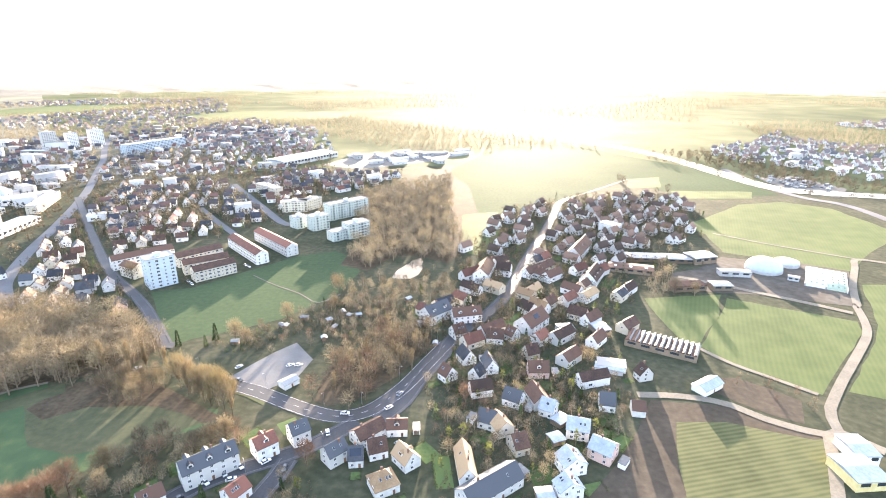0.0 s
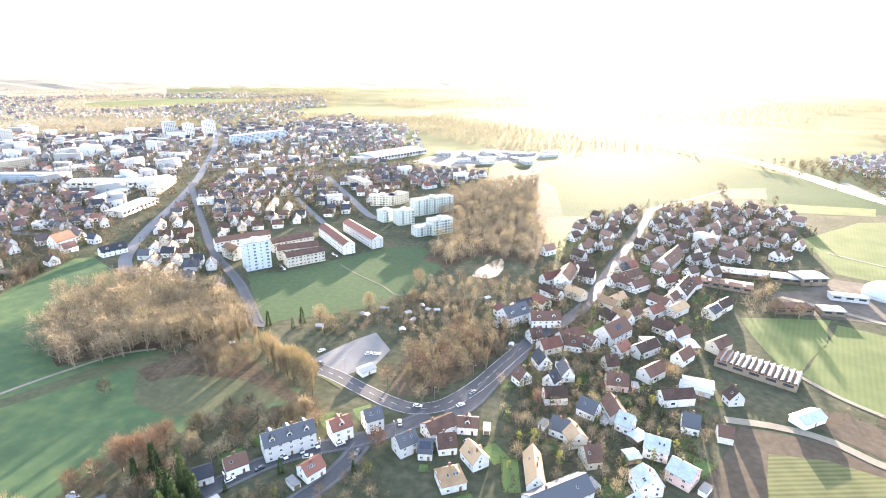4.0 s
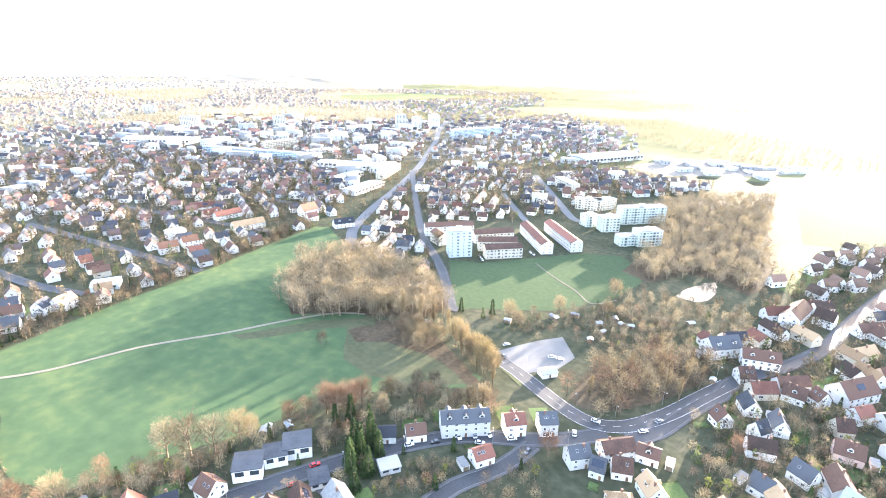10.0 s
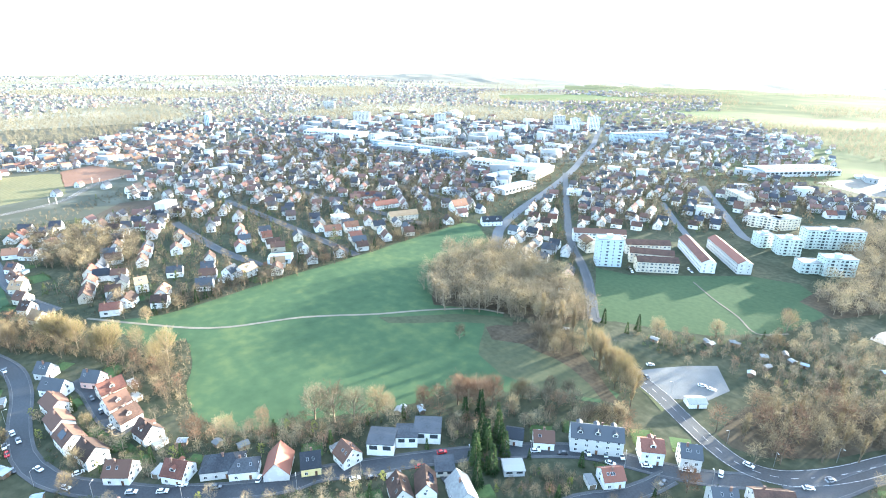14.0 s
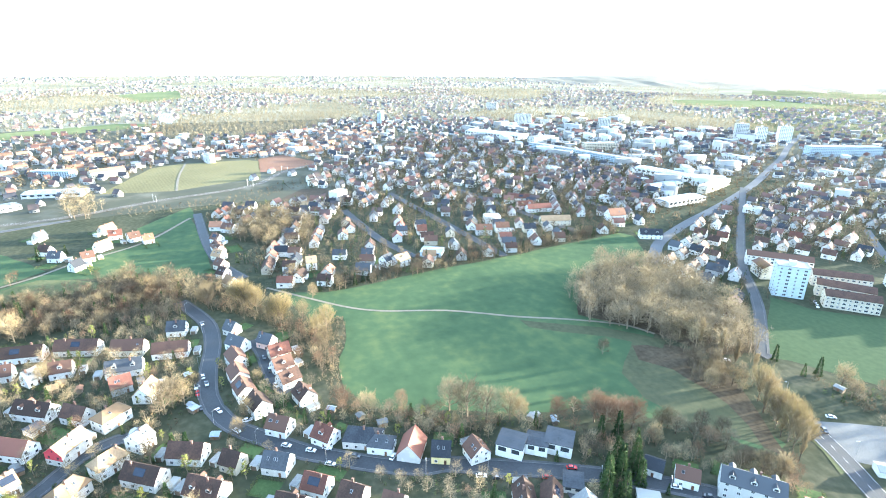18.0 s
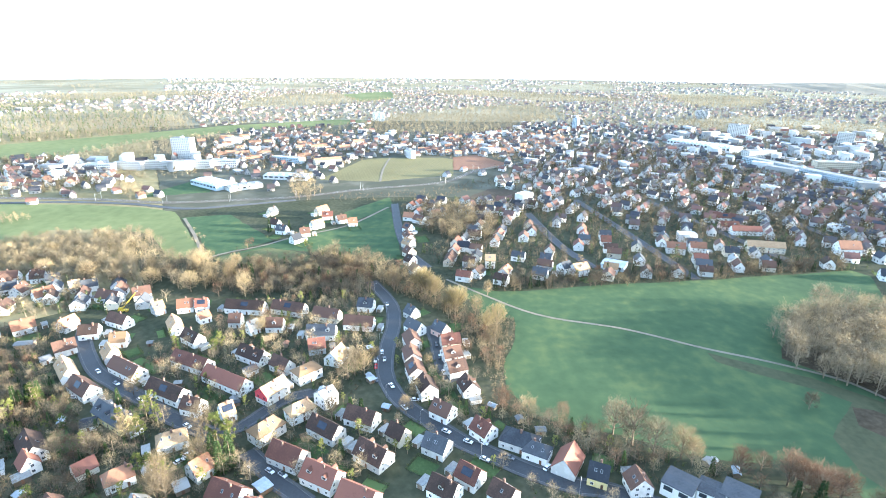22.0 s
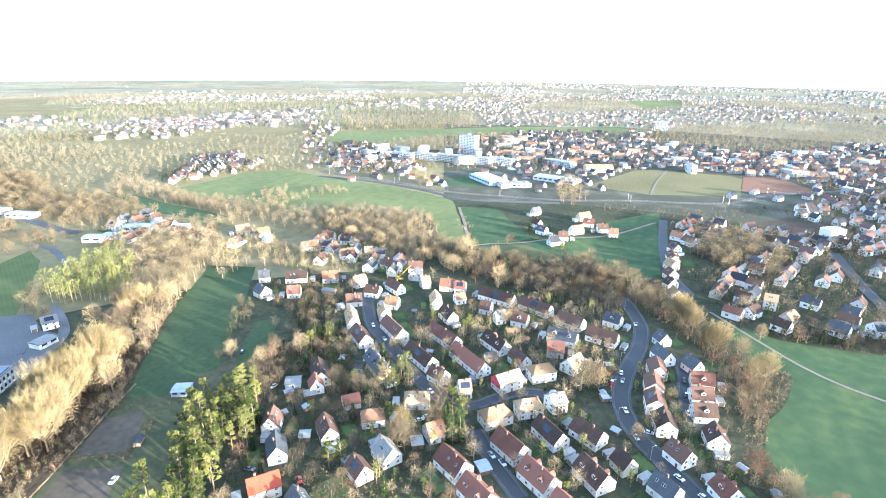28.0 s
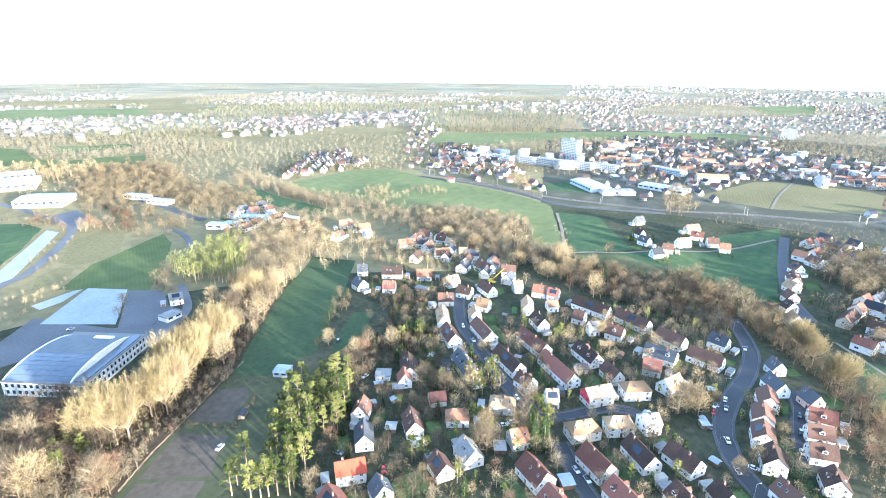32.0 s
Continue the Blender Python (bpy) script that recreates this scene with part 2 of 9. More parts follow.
QUARTER_ROOF = surface("quarter_tiles", (0.042, 0.045, 0.055), (0.15, 0.082, 0.066), 0.05, coarse=0.008, spread="island", rough=0.55, third=(0.078, 0.066, 0.064), spec=0.1)
# outer roofs, walls, woods: tones drawn together, so haze sits in the base colour
HAZED_ROOF = surface("hazed_tiles", (0.10, 0.10, 0.105), (0.24, 0.16, 0.13), 0.05, coarse=0.008, spread="island", rough=0.6, spec=0.1)
HAZED_WALL = surface("hazed_render", (0.23, 0.225, 0.21), (0.42, 0.405, 0.38), 0.05, coarse=0.008, spread="island")
HAZED_WOOD = surface("hazed_woodland", (0.14, 0.122, 0.085), (0.27, 0.235, 0.162), 0.05, coarse=0.004, spread="island", third=(0.20, 0.172, 0.12), spec=0.05, thin=0.35, vary=0.16)
VILLAGE_ROOF = surface("village_tiles", (0.060, 0.042, 0.034), (0.185, 0.115, 0.085), 0.05, coarse=0.008, spread="island", rough=0.7, spec=0.12)
FAR_ORANGE = surface("distant_orange_tiles", (0.17, 0.10, 0.07), (0.34, 0.19, 0.12), 0.05, coarse=0.008, spread="island", spec=0.1)
# pale winter fields, lightened further to put haze into the colour
FAR_LAND = surface("distant_land", (0.14, 0.135, 0.10), (0.29, 0.275, 0.21), 0.006, coarse=0.0015, third=(0.21, 0.20, 0.15), spec=0.0)
FAR_GRASS = surface("distant_grass", (0.06, 0.07, 0.04), (0.17, 0.165, 0.095), 0.008, coarse=0.002, third=(0.10, 0.11, 0.058), spec=0.01)
SUBURB = surface("suburban_ground", (0.055, 0.057, 0.044), (0.15, 0.142, 0.11), 0.03, coarse=0.006, third=(0.07, 0.07, 0.05), spec=0.08)
LAWN = surface("lawn", (0.045, 0.07, 0.028), (0.085, 0.12, 0.045), 0.8, coarse=0.1, bump=0.05, spread="object", spec=0.08)
FAR_FLAT = surface("distant_flat_roofs", (0.15, 0.16, 0.18), (0.38, 0.39, 0.41), 0.05, coarse=0.008, spread="island")
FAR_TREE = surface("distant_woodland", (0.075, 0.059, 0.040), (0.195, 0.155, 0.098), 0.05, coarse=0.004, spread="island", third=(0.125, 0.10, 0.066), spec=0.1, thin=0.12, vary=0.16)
FAR_PINE = surface("distant_pines", (0.05, 0.068, 0.03), (0.12, 0.14, 0.06), 0.05, coarse=0.004, spread="island", spec=0.1, thin=0.28, vary=0.16)
CAR_PAINT = surface("car_paint", (0.04, 0.04, 0.045), (0.7, 0.7, 0.72), 0.2, rough=0.25, spread="object", third=(0.25, 0.26, 0.28), coat=1.0)
CAR_WHITE = surface("white_car_paint", (0.7, 0.7, 0.7), (0.82, 0.82, 0.82), 0.2, rough=0.25, coat=1.0)
CAR_RED = surface("red_car_paint", (0.4, 0.02, 0.02), (0.5, 0.04, 0.04), 0.2, rough=0.25, coat=1.0)
RUBBER = surface("rubber", (0.015, 0.015, 0.015), (0.03, 0.03, 0.03), 5.0)
STEEL = surface("galvanised_steel", (0.3, 0.3, 0.3), (0.45, 0.45, 0.45), 3.0, rough=0.45, metal=0.6)
YELLOW = surface("yellow_steel", (0.6, 0.42, 0.03), (0.7, 0.5, 0.05), 3.0, rough=0.5)
DOME = surface("dome_membrane", (0.36, 0.42, 0.48), (0.46, 0.52, 0.58), 0.4, rough=0.5, coarse=0.05)
TIMBER = surface("weathered_timber", (0.13, 0.10, 0.07), (0.24, 0.19, 0.14), 2.0, coarse=0.3, spread="object")


# ---- builders ----
KEEP_OUT = []      # polygons on which nothing is scattered
LINES = []         # road lines: points, half width
ROOT = random.Random(5)


def mesh(name, verts, faces, mats, index=None, smooth=False):
    me = bpy.data.meshes.new(name)
    me.from_pydata([tuple(v) for v in verts], [], faces)
    for m in (mats if isinstance(mats, (list, tuple)) else [mats]):
        me.materials.append(m)
    if index is not None:
        me.polygons.foreach_set("material_index", np.asarray(index, dtype=np.int32))
    if smooth:
        me.polygons.foreach_set("use_smooth", np.ones(len(me.polygons), dtype=bool))
    me.update()
    return me


def part(name, me, parent, m=None, label=""):
    """One mesh object under a thing or under a part."""
    ob = new(name, me)
    ob.parent = parent
    if m is not None:
        ob.matrix_basis = m
    return tagged(ob, label)


def thing(name, m, label, category, group=""):
    ob = new(name)
    ob.empty_display_size = 0.5
    ob.matrix_basis = m
    return tagged(ob, label, category, group)


def box(x0, y0, z0, x1, y1, z1):
    v = [(x0, y0, z0), (x1, y0, z0), (x1, y1, z0), (x0, y1, z0), (x0, y0, z1), (x1, y0, z1), (x1, y1, z1), (x0, y1, z1)]
    return v, [(0, 3, 2, 1), (4, 5, 6, 7), (0, 1, 5, 4), (1, 2, 6, 5), (2, 3, 7, 6), (3, 0, 4, 7)]


def boxes(items):
    v, f = [], []
    for b in items:
        bv, bf = box(*b)
        f += [tuple(i + len(v) for i in q) for q in bf]
        v += bv
    return v, f


def inside(px, py, pts):
    """Which of the points lie in the polygon."""
    hit = np.zeros(len(px), dtype=bool)
    j = len(pts) - 1
    for i in range(len(pts)):
        xi, yi, xj, yj = *pts[i], *pts[j]
        if yi != yj:
            cross = ((yi > py) != (yj > py)) & (px < (xj - xi) * (py - yi) / (yj - yi) + xi)
            hit ^= cross
        j = i
    return hit


def near_line(px, py, pts, reach):
    hit = np.zeros(len(px), dtype=bool)
    for (ax, ay), (bx, by) in zip(pts, pts[1:]):
        dx, dy = bx - ax, by - ay
        s = np.clip(((px - ax) * dx + (py - ay) * dy) / max(dx * dx + dy * dy, 1e-6), 0, 1)
        hit |= np.hypot(px - ax - s * dx, py - ay - s * dy) < reach
    return hit


def smooth_line(pts, step=6.0):
    """A rounded line through the points."""
    p = [Vector((x, y, 0)) for x, y in pts]
    p = [2 * p[0] - p[1]] + p + [2 * p[-1] - p[-2]]
    res = []
    for a, b, c, d in zip(p, p[1:], p[2:], p[3:]):
        k = max(1, int((c - b).length / step))
        for i in range(k):
            s = i / k
            res.append(0.5 * ((2 * b) + (c - a) * s + (2 * a - 5 * b + 4 * c - d) * s * s + (3 * b - a - 3 * c + d) * s ** 3))
    res.append(p[-2])
    return res


def patch(name, pts, mat, label, z=0.05):
    """A field, yard or pond: a sheet with an uneven edge."""
    edge, rnd = [], random.Random(len(label) + len(pts))
    if name == "water":
        n = len(pts)
        loop = smooth_line([pts[-1]] + pts + [pts[0]], 4)
        pts = [(q.x, q.y) for q in loop if q in loop][: len(loop) - 1]
        a = next(i for i, q in enumerate(pts) if math.hypot(q[0] - loop[0].x, q[1] - loop[0].y) < 0.01)
        pts = pts[a:]
    for i, (x, y) in enumerate(pts):
        x2, y2 = pts[(i + 1) % len(pts)]
        k = max(1, int(math.hypot(x2 - x, y2 - y) / 12))
        for j in range(k):
            w = 0.0 if name == "pavement" else 0.9
            edge.append((x + (x2 - x) * j / k + rnd.uniform(-w, w), y + (y2 - y) * j / k + rnd.uniform(-w, w)))
    bm = bmesh.new()
    f = bm.faces.new([bm.verts.new((x, y, z)) for x, y in edge])
    f.normal_update()
    if f.normal.z < 0:
        bmesh.ops.reverse_faces(bm, faces=[f])
    bmesh.ops.triangulate(bm, faces=bm.faces[:])
    me = bpy.data.meshes.new(name)
    bm.to_mesh(me)
    bm.free()
    me.materials.append(mat)
    KEEP_OUT.append(pts)
    return tagged(new(name, me), label, name.replace("_", " "), kind="structure")


def strip(line, a, b, z, thick=0.0):
    """Vertices and faces of a band from offset a to offset b beside a line."""
    v, f = [], []
    for i, p in enumerate(line):
        t = (line[min(i + 1, len(line) - 1)] - line[max(i - 1, 0)]).normalized()
        s = Vector((-t.y, t.x, 0))
        for o in (a, b):
            v.append((p.x + s.x * o, p.y + s.y * o, z))
    n = len(line)
    f = [(2 * i, 2 * i + 2, 2 * i + 3, 2 * i + 1) for i in range(n - 1)] if a > b else [(2 * i, 2 * i + 1, 2 * i + 3, 2 * i + 2) for i in range(n - 1)]
    if thick:
        v += [(x, y, z - thick) for x, y, z in v]
        for i in range(n - 1):
            f += [(2 * i, 2 * i + 2, 2 * n + 2 * i + 2, 2 * n + 2 * i), (2 * i + 1, 2 * n + 2 * i + 1, 2 * n + 2 * i + 3, 2 * i + 3)]
    return v, f


LAYER = [0.0]


def ribbon(name, pts, width, mat, label, z=0.12):
    """A road, track, railway or canal along a line. Streets get raised kerbs and pavements."""
    line = smooth_line(pts)
    LAYER[0] += 0.006
    h = width / 2
    LINES.append((pts, h))
    v, f = strip(line, -h, h, z + LAYER[0])
    ob = tagged(new(name, mesh(name, v, [q[::-1] for q in f], mat)), label, name, kind="structure")
    if mat is ASPHALT and width < 8:
        for s in (-1, 1):
            v, f = strip(line, s * h, s * (h + 0.16), z + LAYER[0] + 0.13, 0.3)
            part("kerb", mesh("kerb", v, f, KERB), ob)
            v, f = strip(line, s * (h + 0.16), s * (h + 1.4), z + LAYER[0] + 0.12, 0.3)
            part("footway", mesh("footway", v, f, PAVING), ob)
    return ob


# -- houses --
def window_mesh(w, h):
    v, f = boxes([(-w / 2, -0.05, 0, w / 2, 0.05, h), (-w / 2 + 0.1, -0.07, 0.1, -0.04, 0.07, h - 0.1), (0.04, -0.07, 0.1, w / 2 - 0.1, 0.07, h - 0.1)])
    return mesh("window", v, f, [FRAME, GLASS], [0] * 6 + [1] * 12)


def frame_mesh(w, h, t=0.1):
    """A window frame with a middle bar, open where the panes sit."""
    v, f = boxes([(-w / 2, -0.06, 0, -w / 2 + t, 0.06, h), (w / 2 - t, -0.06, 0, w / 2, 0.06, h), (-w / 2 + t, -0.06, 0, w / 2 - t, 0.06, t), (-w / 2 + t, -0.06, h - t, w / 2 - t, 0.06, h), (-0.04, -0.06, t, 0.04, 0.06, h - t)])
    return mesh("window", v, f, FRAME)


def window(top, m, close):
    """One window; where it is seen close by, its two panes are pieces of their own."""
    if not close:
        return part("window", WIN, top, m)
    w = part("window", WIN_FRAME, top, m)
    part("pane", WIN_PANE, w, pose(-0.295, 0, 0))
    part("pane", WIN_PANE, w, pose(0.295, 0, 0))
    return w


WIN_FRAME = frame_mesh(1.3, 1.35)
WIN_PANE = mesh("pane", *boxes([(-0.255, -0.045, 0.1, 0.255, 0.045, 1.25)]), GLASS)
WIN = window_mesh(1.3, 1.35)
WIN_SMALL = window_mesh(0.9, 1.1)
WIN_WIDE = window_mesh(2.2, 1.5)
v_, f_ = boxes([(-0.5, -0.06, 0, 0.5, 0.06, 2.1)])
DOOR_ME = mesh("door", v_, f_, DOOR)
v_, f_ = boxes([(-0.4, -0.3, -1.2, 0.4, 0.3, 1.1), (-0.47, -0.37, 1.1, 0.47, 0.37, 1.22)])
CHIMNEY_ME = mesh("chimney", v_, f_, [BRICK])
v_, f_ = boxes([(-0.45, -0.65, -0.03, 0.45, 0.65, 0.09), (-0.36, -0.56, 0.05, 0.36, 0.56, 0.11)])
SKYLIGHT_ME = mesh("roof_window", v_, f_, [STEEL, GLASS], [0] * 6 + [1] * 6)
v_, f_ = boxes([(-2.4, -1.5, 0.04, 2.4, 1.5, 0.12)])
SOLAR_ME = mesh("solar_panel", v_, f_, SOLAR)
GARDENS = []      # where houses with gardens stand

ROOF_WORDS = {"x": "bright red tiled", "b": "dark brown tiled", "r": "red-brown tiled", "o": "bright orange tiled", "s": "dark slate", "t": "tan tiled", "g": "grey sheet", "m": "pale metal"}
WALL_WORDS = {"white_render": "white rendered", "cream_render": "cream rendered", "pink_render": "pink rendered", "red_cladding": "red-fronted", "yellow_render": "yellow rendered", "grey_render": "grey rendered", "weathered_timber": "timber-clad"}


def dormer_mesh(roof):
    v = [(-1.1, 0, -0.6), (1.1, 0, -0.6), (1.1, 0, 0.9), (-1.1, 0, 0.9), (0, 0, 1.7), (-1.1, 2.4, 0.9), (1.1, 2.4, 0.9), (0, 3.0, 1.7),
         (-1.3, -0.25, 0.85), (1.3, -0.25, 0.85), (0, -0.25, 1.85), (-1.3, 2.6, 0.85), (1.3, 2.6, 0.85), (0, 3.2, 1.85)]
    f = [(0, 1, 2, 4, 3), (1, 6, 2), (0, 3, 5), (8, 10, 13, 11), (9, 12, 13, 10)]
    return mesh("dormer", v, f, [WALL, roof], [0, 0, 0, 1, 1])


DORMER_WINDOW = mesh("dormer_window", *boxes([(-0.7, -0.06, -0.1, 0.7, 0.04, 0.85)]), GLASS)
DORMER = {k: dormer_mesh(m) for k, m in ROOF.items()}


def roof_slab(L, W, eave, ridge, hip, over=0.45, thick=0.22):
    """A pitched roof with overhang and thickness, gabled or hipped."""
    rise = (ridge - eave) / (W / 2)
    hw, hl = W / 2 + over, L / 2 + over * 0.7
    ze = eave - over * rise + 0.05
    cut = W * 0.42 if hip else 0
    top = [(-hl, -hw, ze), (hl, -hw, ze), (hl, hw, ze), (-hl, hw, ze), (-hl + cut, 0, ridge + 0.05), (hl - cut, 0, ridge + 0.05)]
    low = [(x, y, z - thick) for x, y, z in top]
    f = [(0, 1, 5, 4), (2, 3, 4, 5), (6, 10, 11, 7), (8, 11, 10, 9), (0, 6, 7, 1), (2, 8, 9, 3)]
    f += [(1, 2, 5), (3, 0, 4), (7, 11, 8), (9, 10, 6), (1, 7, 8, 2), (3, 9, 6, 0)] if hip else [(1, 7, 11, 5), (5, 11, 8, 2), (3, 9, 10, 4), (4, 10, 6, 0)]
    return top + low, f


def house(x, y, angle, L, W, eave, ridge, roof, wall=None, plain=False, group="", turned=0):
    """A pitched-roof house: walls, roof, chimney, windows, door and roof details."""
    rnd = random.Random(int(x * 13 + y * 7))
    hip, code = roof.endswith("h") and len(roof) > 1, roof[0]
    if wall is None:
        wall = TIMBER if eave < 3 else rnd.choices([WALL, WALL_CREAM, WALL_PINK, WALL_YELLOW, WALL_GREY], [82, 10, 2, 1, 5])[0]
    shed = eave < 4.2
    word = "shed" if shed else ("long row house" if L > 19 else "house")
    top = thing("shed" if shed else "house", pose(x, y, 0, 0, 0, angle), "%s %s with a %s %s roof" % (WALL_WORDS.get(wall.name, "white"), word, ROOF_WORDS[code], "hipped" if hip else "pitched"), "shed" if shed else "house", group)
    KEEP_OUT.append([tuple((Matrix.Rotation(radians(angle), 2) @ Vector((sx * (L / 2 + 2), sy * (W / 2 + 2)))) + Vector((x, y))) for sx, sy in ((-1, -1), (1, -1), (1, 1), (-1, 1))])
    hl, hw = L / 2, W / 2
    v = [(-hl, -hw, -0.3), (hl, -hw, -0.3), (hl, hw, -0.3), (-hl, hw, -0.3), (-hl, -hw, eave), (hl, -hw, eave), (hl, hw, eave), (-hl, hw, eave)]
    f = [(0, 1, 5, 4), (2, 3, 7, 6)]
    if hip:
        f += [(1, 2, 6, 5), (3, 0, 4, 7)]
    else:
        v += [(-hl, 0, ridge - 0.12), (hl, 0, ridge - 0.12)]
        f += [(1, 2, 6, 9, 5), (3, 0, 4, 8, 7)]
    part("wall", mesh("wall", v, f, wall), top)
    rv, rf = roof_slab(L, W, eave, ridge, hip)
    part("roof", mesh("roof", rv, rf, ROOF[code]), top)
    rise = math.atan2(ridge - eave, hw)
    if shed:
        part("door", DOOR_ME, top, pose(0, -hw - 0.02, 0))
        return top
    GARDENS.append((x, y, angle, L, W)) if not plain else None
    part("chimney", CHIMNEY_ME, top, pose(rnd.uniform(-0.3, 0.3) * L, rnd.choice((-0.8, 0.8)), ridge - 0.2))
    floors = [0.9] if eave < 4.2 else ([0.9, 3.5] if eave < 7 else [0.9, 3.6, 6.2])
    near, close = math.hypot(x, y) < 125, math.hypot(x, y) < 205

    def facing(n):
        """Whether a wall looks towards the middle of the place."""
        d = Matrix.Rotation(radians(angle), 2) @ Vector(n)
        return d.x * x + d.y * y < 0

    if not plain:
        n = max(2, int(L / 3.8))
        for z in floors:
            for s in (-1, 1):
                for i in range(n):
                    if z < 1 and s == -1 and i == n // 2:
                        part("door", DOOR_ME, top, pose((i + 0.5) / n * L - hl, -hw - 0.02, 0.1))
                    elif z + 1.4 < eave and (near or facing((0, s))):
                        window(top, pose((i + 0.5) / n * L - hl, s * hw, z), close)
            for s in (-1, 1):
                for o in ((-W / 4, W / 4) if W > 8.6 else (0.6,)):
                    if near or facing((s, 0)):
                        window(top, pose(s * hl, o, z, 0, 0, 90), close)
        if not hip and ridge - eave > 2.5:
            for s in [q for q in (-1, 1) if near or facing((q, 0))]:
                part("attic_window", WIN_SMALL, top, pose(s * hl, 0, eave + 0.6, 0, 0, 90))
        kind = rnd.random()
        for s in (-1, 1):
            if kind < 0.3 and L > 9 and not hip:
                for i in range(max(1, int(L / 7))):
                    part("dormer_window", DORMER_WINDOW, part("dormer", DORMER[code], top, pose((i + 0.5) / max(1, int(L / 7)) * L - hl, s * hw * 0.72, eave + (ridge - eave) * 0.36, 0, 0, 0 if s < 0 else 180)))
            elif kind < 0.75:
                for i in range(rnd.randint(1, 3)):
                    part("roof_window", SKYLIGHT_ME, top, pose(rnd.uniform(-0.35, 0.35) * L, s * hw * 0.5, (eave + ridge) / 2 + 0.1, -s * math.degrees(rise)))
            elif kind < 0.85 and s < 0 and not hip:
                part("solar_panel", SOLAR_ME, top, pose(0, s * hw * 0.5, (eave + ridge) / 2 + 0.1, -s * math.degrees(rise)))
    else:
        for s in [q for q in (-1, 1) if facing((0, q))]:
            part("window", WIN_WIDE, top, pose(0.2 * L * s, s * hw, 1.4))
        for s in [q for q in (-1, 1) if facing((q, 0))]:
            part("window", WIN, top, pose(s * hl, 0, 3.4, 0, 0, 90))
    return top


def block(x, y, angle, L, W, storeys, wall, label, roof="flat", roof_mat=None, balconies=False, step=3.2, name="apartment_block", ridge=3.0, group="blocks of flats", far=False):
    """A block of flats: storeys of windows, flat or pitched roof, parapet, stair heads and balconies."""
    h = storeys * 2.8 + 0.6
    top = thing(name, pose(x, y, 0, 0, 0, angle), label, "building", group)
    hl, hw = L / 2, W / 2
    KEEP_OUT.append([tuple((Matrix.Rotation(radians(angle), 2) @ Vector((sx * (hl + 3), sy * (hw + 3)))) + Vector((x, y))) for sx, sy in ((-1, -1), (1, -1), (1, 1), (-1, 1))])
    v, f = boxes([(-hl, -hw, -0.3, hl, hw, h)])
    part("wall", mesh("wall", v, f, wall), top)
    if roof == "flat":
        v, f = boxes([(-hl - 0.15, -hw - 0.15, h, hl + 0.15, -hw + 0.2, h + 0.5), (-hl - 0.15, hw - 0.2, h, hl + 0.15, hw + 0.15, h + 0.5), (-hl - 0.15, -hw + 0.2, h, -hl + 0.2, hw - 0.2, h + 0.5), (hl - 0.2, -hw + 0.2, h, hl + 0.15, hw - 0.2, h + 0.5), (-hl + 0.2, -hw + 0.2, h, hl - 0.2, hw - 0.2, h + 0.12)])
        part("roof", mesh("roof", v, f, roof_mat or ROOF["g"]), top)
        if storeys > 3:
            v, f = boxes([(-2.2, -2, h, 2.2, 2, h + 2.4), (-2.4, -2.2, h + 2.4, 2.4, 2.2, h + 2.6)])
            part("stair_head", mesh("stair_head", v, f, wall), top)
    else:
        rv, rf = roof_slab(L, W, h, h + ridge, False, 0.4)
        part("roof", mesh("roof", rv, rf, roof_mat or ROOF["b"]), top)
        gv = [(s * hl, o * hw, h) for s in (-1, 1) for o in (-1, 1)] + [(-hl, 0, h + ridge - 0.1), (hl, 0, h + ridge - 0.1)]
        part("gable", mesh("gable", [gv[1], gv[0], gv[4]], [(0, 1, 2)], wall), top)
        part("gable", mesh("gable", [gv[2], gv[3], gv[5]], [(0, 1, 2)], wall), top)
    n, m = max(2, int(L / step)), max(1, int(W / (step + 1)))
    if far:
        panes = []
        for k in range(storeys):
            z = 0.9 + 2.8 * k
            for i in range(n):
                o = (i + 0.5) / n * L - hl
                panes += [(o - 0.9, s * hw - 0.06, z, o + 0.9, s * hw + 0.06, z + 1.5) for s in (-1, 1)]
            for i in range(m):
                o = (i + 0.5) / m * W - hw
                panes += [(s * hl - 0.06, o - 0.8, z, s * hl + 0.06, o + 0.8, z + 1.5) for s in (-1, 1)]
        v, f = boxes(panes)
        tagged(part("window_grid", mesh("window_grid", v, f, GLASS), top), kind="stuff")
        return top
    for k in range(storeys):
        z = 0.9 + 2.8 * k
        for s in (-1, 1):
            for i in range(n):
                o = (i + 0.5) / n * L - hl
                if (balconies and i % 3 == 1 and s < 0) or s * (math.cos(radians(angle)) * y - math.sin(radians(angle)) * x) > 0:
                    continue
                part("window", WIN_WIDE if i % 2 else WIN, top, pose(o, s * hw, z))
            for i in range(m if s * (math.cos(radians(angle)) * x + math.sin(radians(angle)) * y) < 0 else 0):
                part("window", WIN, top, pose(s * hl, (i + 0.5) / m * W - hw, z, 0, 0, 90))
        if balconies:
            for i in range(1, n, 3):
                o = (i + 0.5) / n * L - hl
                bv, bf = boxes([(o - 1.5, -hw - 1.2, z - 0.9, o + 1.5, -hw, z - 0.75), (o - 1.5, -hw - 1.2, z - 0.75, o + 1.5, -hw - 1.1, z + 0.2), (o - 1.1, -hw - 0.04, z - 0.6, o + 1.1, -hw + 0.02, z + 1.4)])
                part("balcony", mesh("balcony", bv, bf, [wall, GLASS], [0] * 12 + [1] * 6), top)
    return top


